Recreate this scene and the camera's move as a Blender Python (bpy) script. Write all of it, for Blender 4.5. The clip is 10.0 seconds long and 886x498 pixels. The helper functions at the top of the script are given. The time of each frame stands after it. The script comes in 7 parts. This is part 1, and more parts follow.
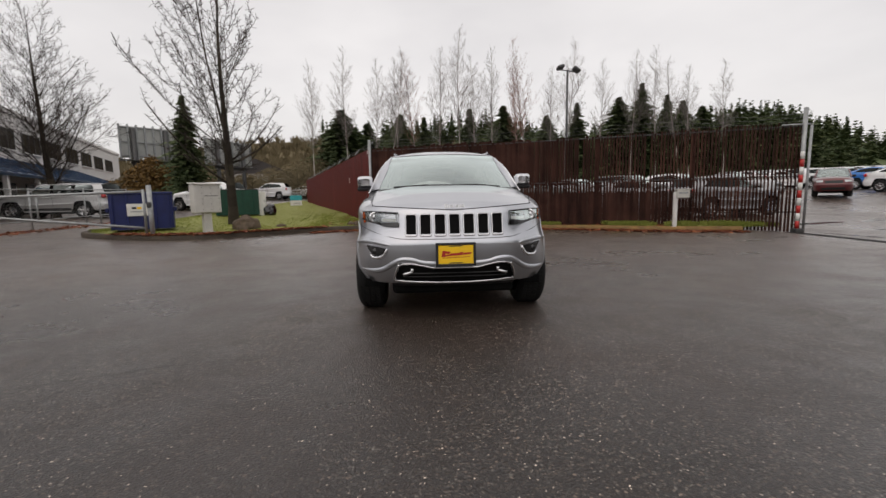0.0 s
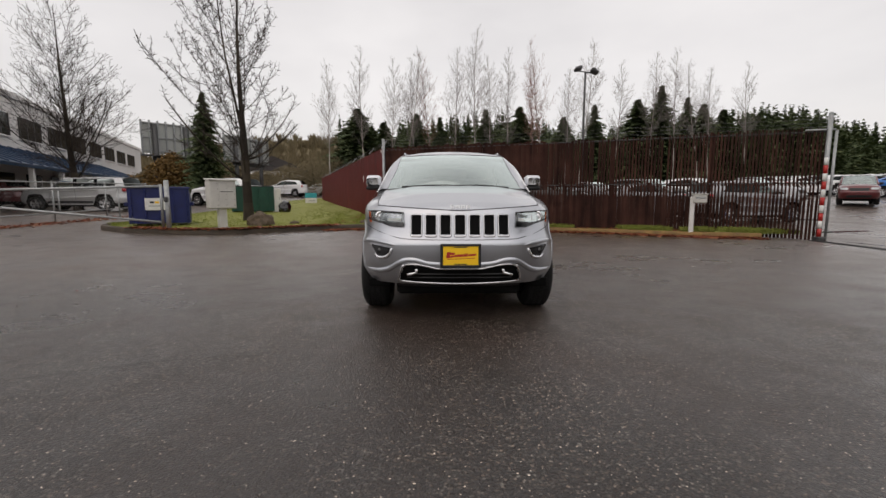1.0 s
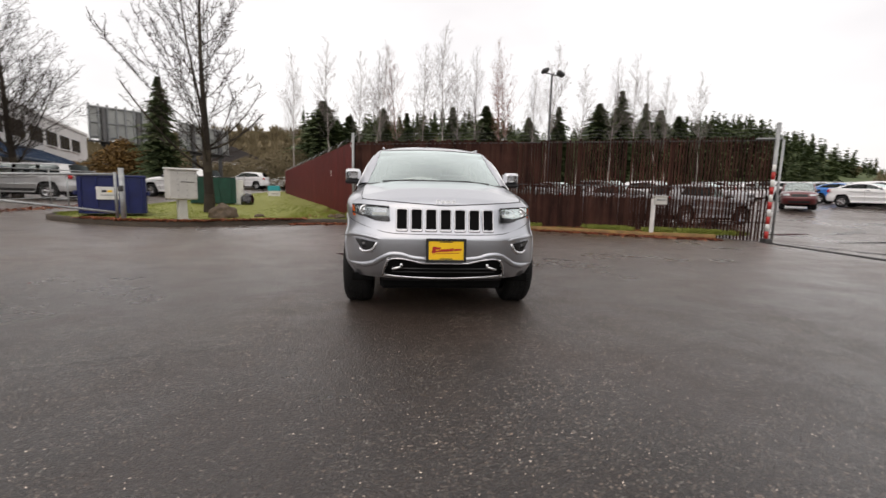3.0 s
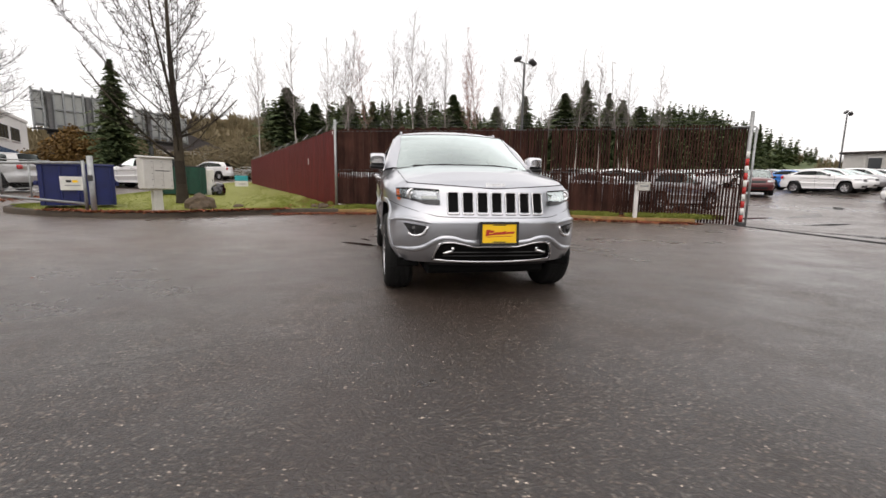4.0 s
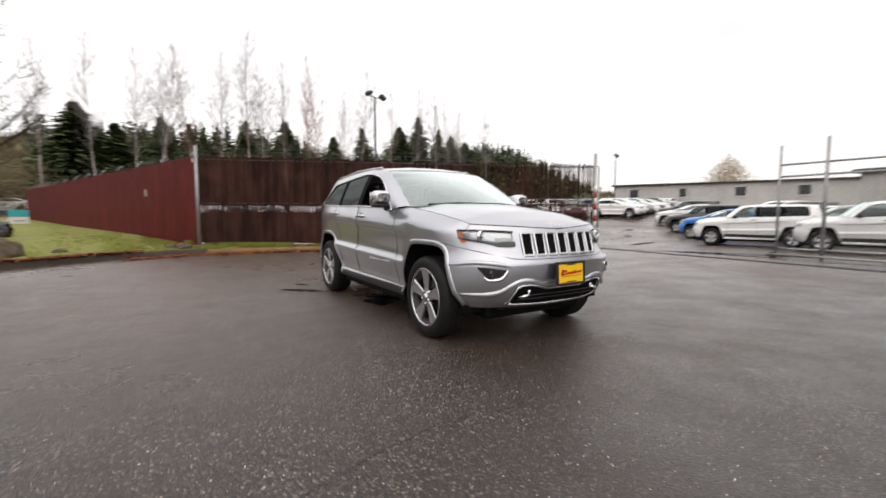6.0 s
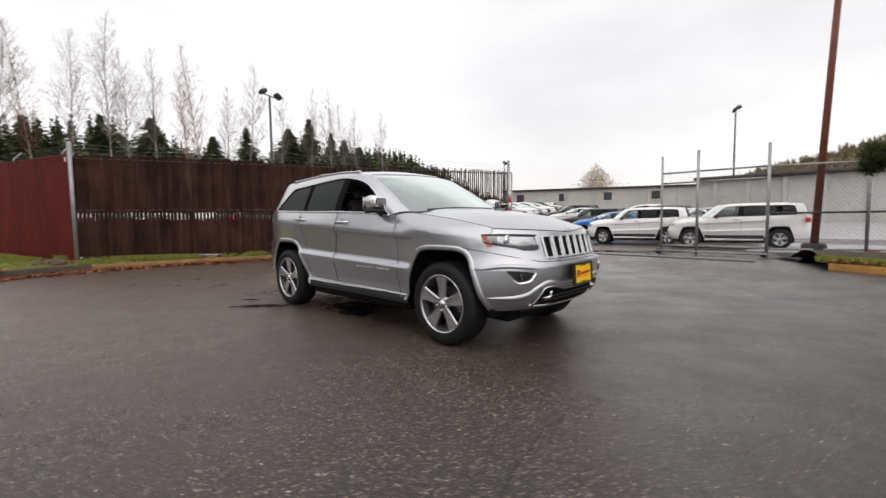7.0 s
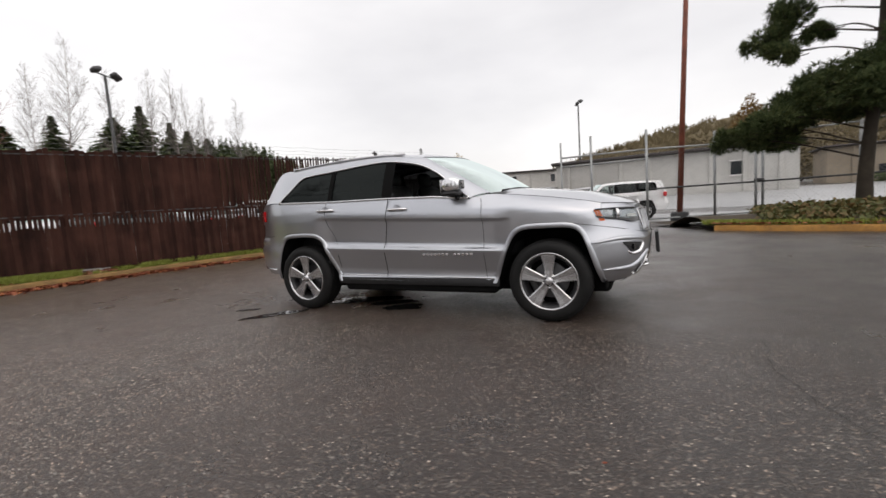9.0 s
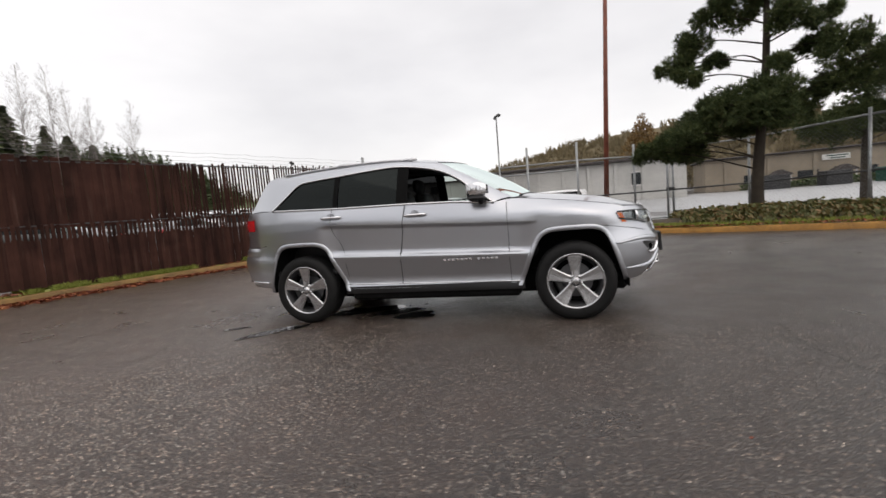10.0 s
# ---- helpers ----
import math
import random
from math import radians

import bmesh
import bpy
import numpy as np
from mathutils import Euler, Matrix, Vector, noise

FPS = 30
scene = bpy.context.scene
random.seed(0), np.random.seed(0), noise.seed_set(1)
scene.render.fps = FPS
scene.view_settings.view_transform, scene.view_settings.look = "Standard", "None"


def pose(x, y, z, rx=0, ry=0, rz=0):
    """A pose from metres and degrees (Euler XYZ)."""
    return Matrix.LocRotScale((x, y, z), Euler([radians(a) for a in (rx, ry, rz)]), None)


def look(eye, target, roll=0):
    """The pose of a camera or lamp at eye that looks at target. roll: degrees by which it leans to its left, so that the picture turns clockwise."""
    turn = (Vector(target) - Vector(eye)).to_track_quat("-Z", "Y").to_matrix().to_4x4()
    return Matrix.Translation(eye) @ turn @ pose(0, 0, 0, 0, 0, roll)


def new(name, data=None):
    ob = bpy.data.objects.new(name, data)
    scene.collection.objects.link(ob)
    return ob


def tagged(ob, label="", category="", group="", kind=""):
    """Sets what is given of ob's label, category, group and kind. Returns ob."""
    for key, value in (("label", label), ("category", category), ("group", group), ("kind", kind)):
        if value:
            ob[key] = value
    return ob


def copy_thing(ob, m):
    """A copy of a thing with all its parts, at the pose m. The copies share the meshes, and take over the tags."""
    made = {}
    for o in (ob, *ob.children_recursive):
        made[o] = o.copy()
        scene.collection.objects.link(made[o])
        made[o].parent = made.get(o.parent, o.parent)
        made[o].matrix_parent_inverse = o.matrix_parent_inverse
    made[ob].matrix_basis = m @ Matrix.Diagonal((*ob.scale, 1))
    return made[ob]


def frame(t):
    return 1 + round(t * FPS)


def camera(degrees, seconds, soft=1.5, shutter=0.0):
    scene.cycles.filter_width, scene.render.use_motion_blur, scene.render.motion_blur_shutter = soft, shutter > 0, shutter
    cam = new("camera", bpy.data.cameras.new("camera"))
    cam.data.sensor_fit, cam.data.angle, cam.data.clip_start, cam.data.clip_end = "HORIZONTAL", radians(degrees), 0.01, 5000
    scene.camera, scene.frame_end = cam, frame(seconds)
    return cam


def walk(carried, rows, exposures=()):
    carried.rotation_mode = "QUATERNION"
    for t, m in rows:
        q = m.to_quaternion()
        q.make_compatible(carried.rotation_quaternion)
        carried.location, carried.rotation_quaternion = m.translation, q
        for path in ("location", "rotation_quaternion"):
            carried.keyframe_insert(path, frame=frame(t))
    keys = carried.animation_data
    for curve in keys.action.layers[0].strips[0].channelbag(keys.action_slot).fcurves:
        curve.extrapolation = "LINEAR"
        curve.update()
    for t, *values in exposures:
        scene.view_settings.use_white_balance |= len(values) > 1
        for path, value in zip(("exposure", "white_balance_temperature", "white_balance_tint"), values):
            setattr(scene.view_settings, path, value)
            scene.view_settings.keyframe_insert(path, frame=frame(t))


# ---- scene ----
cam = camera(91.2, 10.0, shutter=0.5)
PATH = [
    (0, (-0.26, -6.014, 1.137), (-0.172, -4.031, 0.895), -1.1),
    (0.5, (-0.221, -6.003, 1.143), (-0.184, -4.019, 0.893), -0.2),
    (1, (-0.185, -5.979, 1.139), (-0.159, -3.993, 0.898), -0.0),
    (1.5, (-0.18, -5.989, 1.141), (-0.096, -4.006, 0.896), -0.1),
    (2, (-0.197, -5.989, 1.143), (-0.12, -4.006, 0.895), -0.1),
    (2.5, (-0.218, -5.978, 1.134), (-0.163, -3.996, 0.873), 0.4),
    (3, (-0.367, -5.997, 1.121), (-0.177, -4.022, 0.868), 1.4),
    (3.2, (-0.502, -6.003, 1.105), (-0.264, -4.036, 0.828), 0.4),
    (4.3, (-1.329, -5.771, 1.019), (-0.926, -3.834, 0.724), 1.3),
    (4.5, (-1.495, -5.695, 1.002), (-1.027, -3.768, 0.744), 0.9),
    (5, (-2.005, -5.529, 1.037), (-1.282, -3.683, 0.775), 1.6),
    (5.5, (-2.43, -5.203, 1.094), (-1.61, -3.398, 0.825), 0.4),
    (6, (-2.869, -4.909, 1.137), (-1.816, -3.216, 0.98), 0.0),
    (6.2, (-3.043, -4.778, 1.159), (-1.865, -3.169, 1.001), 1.2),
    (7.3, (-3.917, -3.893, 1.142), (-2.421, -2.575, 0.975), -1.4),
    (7.5, (-4.052, -3.711, 1.15), (-2.52, -2.442, 0.947), -0.9),
    (8, (-4.322, -3.253, 1.149), (-2.715, -2.075, 0.977), -1.6),
    (8.5, (-4.631, -2.806, 1.155), (-2.895, -1.832, 0.96), -3.7),
    (9, (-4.828, -2.312, 1.139), (-3.04, -1.439, 0.937), -4.0),
    (9.5, (-5.036, -1.844, 1.144), (-3.156, -1.18, 0.981), -3.6),
    (10, (-5.169, -1.313, 1.16), (-3.246, -0.796, 0.978), -4.7),
]
walk(cam, [(t, look(e, g, r)) for t, e, g, r in PATH],
     exposures=[(0.0, -0.04, 6800, 13), (2.3, 0.0, 6800, 13), (3.0, 0.32, 6800, 13), (4.4, 0.56, 6800, 13), (6.1, 0.53, 6800, 13), (7.4, 0.29, 6700, 12), (10.0, 0.27, 6700, 12)])

# ---- sky and sun: overcast, wet winter afternoon ----
world = bpy.data.worlds.new("overcast_sky")
scene.world = world
world.use_nodes = True
wn, wl = world.node_tree.nodes, world.node_tree.links
wn.clear()
SUN_EL, SUN_AZ = 62.0, 215.0   # degrees; azimuth from +y towards +x
sky = wn.new("ShaderNodeTexSky")
sky.sky_type, sky.sun_disc = "NISHITA", False
sky.sun_elevation, sky.sun_rotation = radians(SUN_EL), radians(SUN_AZ)
sky.air_density, sky.dust_density = 1.0, 4.0
skybg = wn.new("ShaderNodeBackground")
skybg.inputs["Strength"].default_value = 0.02
wl.new(sky.outputs[0], skybg.inputs["Color"])
tc = wn.new("ShaderNodeTexCoord")
mp = wn.new("ShaderNodeMapping")
mp.inputs["Scale"].default_value = (1.0, 1.0, 2.6)
cl = wn.new("ShaderNodeTexNoise")
cl.inputs["Scale"].default_value, cl.inputs["Detail"].default_value = 1.6, 5.0
cl.inputs["Roughness"].default_value = 0.5
cr = wn.new("ShaderNodeValToRGB")
cr.color_ramp.elements[0].position, cr.color_ramp.elements[0].color = 0.3, (0.70, 0.70, 0.71, 1)
cr.color_ramp.elements[1].position, cr.color_ramp.elements[1].color = 0.72, (0.93, 0.93, 0.93, 1)
clbg = wn.new("ShaderNodeBackground")
clbg.inputs["Strength"].default_value = 0.91
ad = wn.new("ShaderNodeAddShader")
wo = wn.new("ShaderNodeOutputWorld")
wl.new(tc.outputs["Generated"], mp.inputs["Vector"])
wl.new(mp.outputs[0], cl.inputs["Vector"])
wl.new(cl.outputs["Fac"], cr.inputs["Fac"])
wl.new(cr.outputs["Color"], clbg.inputs["Color"])
wl.new(skybg.outputs[0], ad.inputs[0])
wl.new(clbg.outputs[0], ad.inputs[1])
wl.new(ad.outputs[0], wo.inputs["Surface"])
sun = new("sun", bpy.data.lights.new("sun", "SUN"))
sun.data.energy, sun.data.angle, sun.data.color = 0.7, radians(100), (1.0, 0.97, 0.93)
sun.matrix_world = look((40 * math.sin(radians(SUN_AZ)), 40 * math.cos(radians(SUN_AZ)), 40 * math.tan(radians(SUN_EL))), (0, 0, 0))

# ---- mesh tools: every builder gives (verts, faces) ----
def obj(name, vf, mat, parent=None, smooth=False, label="", kind=""):
    me = bpy.data.meshes.new(name)
    me.from_pydata([tuple(v) for v in vf[0]], [], [tuple(f) for f in vf[1]])
    me.validate()
    if smooth:
        me.polygons.foreach_set("use_smooth", [True] * len(me.polygons))
    me.materials.append(mat)
    ob = new(name, me)
    if parent is not None:
        ob.parent = parent
    if label or kind:
        tagged(ob, label=label, kind=kind)
    return ob


def shared(name, data, parent, m):
    ob = new(name, data)
    ob.parent = parent
    ob.matrix_basis = m
    return ob


def thing(name, label, category, m=None, group="", kind=""):
    ob = new(name)
    ob.empty_display_size = 0.2
    tagged(ob, label, category, group, kind)
    if m is not None:
        ob.matrix_basis = m
    return ob


def join(*parts):
    vs, fs = [], []
    for v, f in parts:
        k = len(vs)
        vs.extend(v)
        fs.extend([tuple(i + k for i in q) for q in f])
    return vs, fs


def moved(vf, m):
    return [tuple(m @ Vector(v)) for v in vf[0]], vf[1]


def box(cx, cy, cz, sx, sy, sz, b=0.01):
    """A box with chamfered edges."""
    b = min(b, sx * 0.45, sy * 0.45, sz * 0.45)
    hx, hy, hz = sx / 2, sy / 2, sz / 2
    vs, ix = [], {}
    for i in (-1, 1):
        for j in (-1, 1):
            for k in (-1, 1):
                for a in range(3):
                    p = [i * hx, j * hy, k * hz]
                    for c in range(3):
                        if c != a:
                            p[c] -= (i, j, k)[c] * b
                    ix[i, j, k, a] = len(vs)
                    vs.append((p[0] + cx, p[1] + cy, p[2] + cz))
    fs = []
    for a in range(3):
        o = [c for c in range(3) if c != a]
        for s in (-1, 1):
            q = []
            for u, w in ((-1, -1), (1, -1), (1, 1), (-1, 1)):
                key = [0, 0, 0]
                key[a], key[o[0]], key[o[1]] = s, u, w
                q.append(ix[(*key, a)])
            fs.append(q)
        for u in (-1, 1):
            for w in (-1, 1):
                ka, kb = [0, 0, 0], [0, 0, 0]
                ka[a], kb[a] = -1, 1
                for k2 in (ka, kb):
                    k2[o[0]], k2[o[1]] = u, w
                fs.append([ix[(*ka, o[0])], ix[(*kb, o[0])], ix[(*kb, o[1])], ix[(*ka, o[1])]])
    for i in (-1, 1):
        for j in (-1, 1):
            for k in (-1, 1):
                fs.append([ix[i, j, k, a] for a in range(3)])
    return vs, fix_normals(vs, fs, (cx, cy, cz))


def fix_normals(vs, fs, c):
    """Turns the faces of a convex body outwards."""
    out, c = [], Vector(c)
    for f in fs:
        p = [Vector(vs[i]) for i in f]
        n = (p[1] - p[0]).cross(p[2] - p[0])
        mid = sum(p, Vector()) / len(p)
        out.append(tuple(f) if n.dot(mid - c) >= 0 else tuple(reversed(f)))
    return out


def tube(pts, r, n=8, caps=True, closed=False):
    """A round bar along pts; r is one radius or one for each point."""
    pts = [Vector(p) for p in pts]
    rs = r if isinstance(r, (list, tuple)) else [r] * len(pts)
    vs, fs = [], []
    m = len(pts)
    side = None
    for i, p in enumerate(pts):
        a, b = (pts[i - 1] if (i or closed) else p), (pts[(i + 1) % m] if (i < m - 1 or closed) else p)
        d = (b - a).normalized()
        if side is None:
            side = d.orthogonal().normalized()
        side = (side - d * side.dot(d)).normalized()
        up = d.cross(side)
        for k in range(n):
            w = 2 * math.pi * k / n
            vs.append(tuple(p + (side * math.cos(w) + up * math.sin(w)) * rs[i]))
    for i in range(m if closed else m - 1):
        for k in range(n):
            j = (i + 1) % m
            fs.append((i * n + k, i * n + (k + 1) % n, j * n + (k + 1) % n, j * n + k))
    if caps and not closed:
        fs.append(tuple(reversed(range(n))))
        fs.append(tuple(range((m - 1) * n, m * n)))
    return vs, fs


def lathe(profile, n=32, closed=False):
    """Turns (radius, height) points round the x axis; height runs along x."""
    vs, fs = [], []
    m = len(profile)
    for k in range(n):
        w = 2 * math.pi * k / n
        for r, h in profile:
            vs.append((h, r * math.cos(w), r * math.sin(w)))
    for k in range(n):
        j = (k + 1) % n
        for i in range(m if closed else m - 1):
            q = (i + 1) % m
            fs.append((k * m + i, j * m + i, j * m + q, k * m + q))
    return vs, fs


def extrude(outline, depth, axis="y"):
    """A flat outline in (a, b) given a thickness along an axis, from 0 to depth."""
    n = len(outline)
    put = {"x": lambda a, b, d: (d, a, b), "y": lambda a, b, d: (a, d, b), "z": lambda a, b, d: (a, b, d)}[axis]
    vs = [put(a, b, 0) for a, b in outline] + [put(a, b, depth) for a, b in outline]
    fs = [tuple(range(n)), tuple(reversed(range(n, 2 * n)))]
    fs += [(i, i + n, (i + 1) % n + n, (i + 1) % n) for i in range(n)]
    return vs, fs


def grid(rows):
    """A sheet through rows of points of equal length."""
    n = len(rows[0])
    vs = [p for r in rows for p in r]
    fs = [(i * n + k, i * n + k + 1, (i + 1) * n + k + 1, (i + 1) * n + k) for i in range(len(rows) - 1) for k in range(n - 1)]
    return vs, fs


def lerp_table(tab, x):
    """Reads a curve given by (x, y, ...) rows; monotone cubic if smooth."""
    if x <= tab[0][0]:
        return tab[0][1] if len(tab[0]) == 2 else tab[0][1:]
    if x >= tab[-1][0]:
        return tab[-1][1] if len(tab[0]) == 2 else tab[-1][1:]
    for a, b in zip(tab, tab[1:]):
        if x <= b[0]:
            u = (x - a[0]) / (b[0] - a[0])
            r = [p + (q - p) * u for p, q in zip(a[1:], b[1:])]
            return r[0] if len(r) == 1 else r


def spline(pts, n):
    """n points along a smooth curve through pts."""
    P = [Vector(p) for p in pts]
    P = [P[0] * 2 - P[1]] + P + [P[-1] * 2 - P[-2]]
    out, m = [], len(pts) - 1
    for k in range(n):
        x = k / (n - 1) * m
        i = min(int(x), m - 1)
        u = x - i
        a, b, c, d = P[i:i + 4]
        out.append(0.5 * ((2 * b) + (c - a) * u + (2 * a - 5 * b + 4 * c - d) * u * u + (3 * b - a - 3 * c + d) * u ** 3))
    return out


def rounded(x0, y0, x1, y1, r, n=4):
    """The outline of a rectangle with round corners."""
    out = []
    for cx, cy, s in ((x1 - r, y1 - r, 0), (x0 + r, y1 - r, 90), (x0 + r, y0 + r, 180), (x1 - r, y0 + r, 270)):
        for k in range(n + 1):
            w = radians(s + 90 * k / n)
            out.append((cx + r * math.cos(w), cy + r * math.sin(w)))
    return out


def smoothstep(a, b, x):
    u = max(0.0, min(1.0, (x - a) / (b - a)))
    return u * u * (3 - 2 * u)


def limb_tube(out, a, b, ra, rb, n=3):
    k = len(out[0])
    d = (b - a).normalized()
    s_ = d.orthogonal().normalized()
    u_ = d.cross(s_)
    for p, r in ((a, ra), (b, rb)):
        for i in range(n):
            w = 2 * math.pi * i / n
            out[0].append(tuple(p + (s_ * math.cos(w) + u_ * math.sin(w)) * r))
    for i in range(n):
        j = (i + 1) % n
        out[1].append((k + i, k + j, k + n + j, k + n + i))


def at(az, d, ex=-0.26, ey=-6.01):
    """A spot at a bearing and distance from the front of the lot."""
    return ex + d * math.sin(radians(az)), ey + d * math.cos(radians(az))

# ---- materials ----
def mat_nodes(name, rough=0.5, metal=0.0, coat=0.0, spec=0.5):
    m = bpy.data.materials.new(name)
    m.use_nodes = True
    nt = m.node_tree
    b = nt.nodes["Principled BSDF"]
    b.inputs["Roughness"].default_value, b.inputs["Metallic"].default_value = rough, metal
    b.inputs["Coat Weight"].default_value, b.inputs["Specular IOR Level"].default_value = coat, spec
    return m, nt, b


def node(nt, kind, **kw):
    n = nt.nodes.new("ShaderNode" + kind)
    for k, v in kw.items():
        n.inputs[k.replace("_", " ")].default_value = v
    return n


def noise_tex(nt, scale, detail=4.0, rough=0.55, coords="Object", stretch=None):
    t = node(nt, "TexCoord")
    n = node(nt, "TexNoise", Scale=scale, Detail=detail, Roughness=rough)
    if stretch:
        mp_ = node(nt, "Mapping", Scale=stretch)
        nt.links.new(t.outputs[coords], mp_.inputs["Vector"])
        nt.links.new(mp_.outputs[0], n.inputs["Vector"])
    else:
        nt.links.new(t.outputs[coords], n.inputs["Vector"])
    return n


def ramp(nt, fac, stops):
    r = nt.nodes.new("ShaderNodeValToRGB")
    el = r.color_ramp.elements
    while len(el) < len(stops):
        el.new(0.5)
    for e, (p, c) in zip(el, stops):
        e.position, e.color = p, (*c, 1) if len(c) == 3 else c
    nt.links.new(fac, r.inputs["Fac"])
    return r


def mix(nt, fac, a, b, mode="MIX"):
    n = nt.nodes.new("ShaderNodeMix")
    n.data_type, n.blend_type = "RGBA", mode
    for s, v in ((n.inputs[0], fac), (n.inputs[6], a), (n.inputs[7], b)):
        if hasattr(v, "is_linked"):
            nt.links.new(v, s)
        else:
            s.default_value = v if isinstance(v, (int, float)) else (*v, 1)
    return n.outputs[2]


def bump(nt, b, height, strength=0.3, dist=0.01):
    n = node(nt, "Bump", Strength=strength, Distance=dist)
    nt.links.new(height, n.inputs["Height"])
    nt.links.new(n.outputs[0], b.inputs["Normal"])


def plain(name, color, rough=0.5, metal=0.0, coat=0.0, var=0.12, scale=6.0, bumpy=0.0, fine=40.0, spec=0.5, rvar=0.1, per=0.0):
    """Paint, plastic, metal and the like: a colour that varies at two scales, and a roughness that varies with it."""
    m, nt, b = mat_nodes(name, rough, metal, coat, spec)
    n1, n2 = noise_tex(nt, scale), noise_tex(nt, fine, 3.0)
    dark, light = [c * (1 - var) for c in color], [min(1, c * (1 + var)) for c in color]
    c1 = ramp(nt, n1.outputs["Fac"], [(0.3, dark), (0.7, light)]).outputs["Color"]
    c = mix(nt, 0.25, c1, ramp(nt, n2.outputs["Fac"], [(0.35, dark), (0.65, light)]).outputs["Color"])
    if per:
        oi = node(nt, "ObjectInfo")
        c = mix(nt, 1.0, c, ramp(nt, oi.outputs["Random"], [(0.0, (1 - per,) * 3), (1.0, (1 + per * 0.6,) * 3)]).outputs["Color"], "MULTIPLY")
    nt.links.new(c, b.inputs["Base Color"])
    if rvar:
        r = node(nt, "MapRange", To_Min=max(0.02, rough - rvar), To_Max=min(1, rough + rvar))
        nt.links.new(n1.outputs["Fac"], r.inputs["Value"])
        nt.links.new(r.outputs[0], b.inputs["Roughness"])
    if bumpy:
        bump(nt, b, n2.outputs["Fac"], bumpy)
    return m


def glass(name, tint, gloss=1.0, rough=0.0):
    """Thin tinted glazing: see-through, with a mirror that grows towards grazing angles."""
    m = bpy.data.materials.new(name)
    m.use_nodes = True
    nt = m.node_tree
    nt.nodes.clear()
    tr = nt.nodes.new("ShaderNodeBsdfTransparent")
    tr.inputs["Color"].default_value = (*tint, 1)
    gl = nt.nodes.new("ShaderNodeBsdfGlossy")
    gl.inputs["Roughness"].default_value = rough
    gl.inputs["Color"].default_value = (0.88, 0.98, 0.95, 1)
    fr = node(nt, "Fresnel", IOR=1.6)
    mu = node(nt, "Math")
    mu.operation = "MULTIPLY"
    mu.use_clamp = True
    mu.inputs[1].default_value = gloss
    ms = nt.nodes.new("ShaderNodeMixShader")
    o = nt.nodes.new("ShaderNodeOutputMaterial")
    nt.links.new(fr.outputs[0], mu.inputs[0])
    nt.links.new(mu.outputs[0], ms.inputs[0])
    nt.links.new(tr.outputs[0], ms.inputs[1])
    nt.links.new(gl.outputs[0], ms.inputs[2])
    nt.links.new(ms.outputs[0], o.inputs["Surface"])
    return m


def math_node(nt, op, a, b, c=None):
    n = nt.nodes.new("ShaderNodeMath")
    n.operation = op
    for k, v in enumerate((a, b, c)):
        if v is None:
            continue
        if hasattr(v, "is_linked"):
            nt.links.new(v, n.inputs[k])
        else:
            n.inputs[k].default_value = v
    return n.outputs[0]


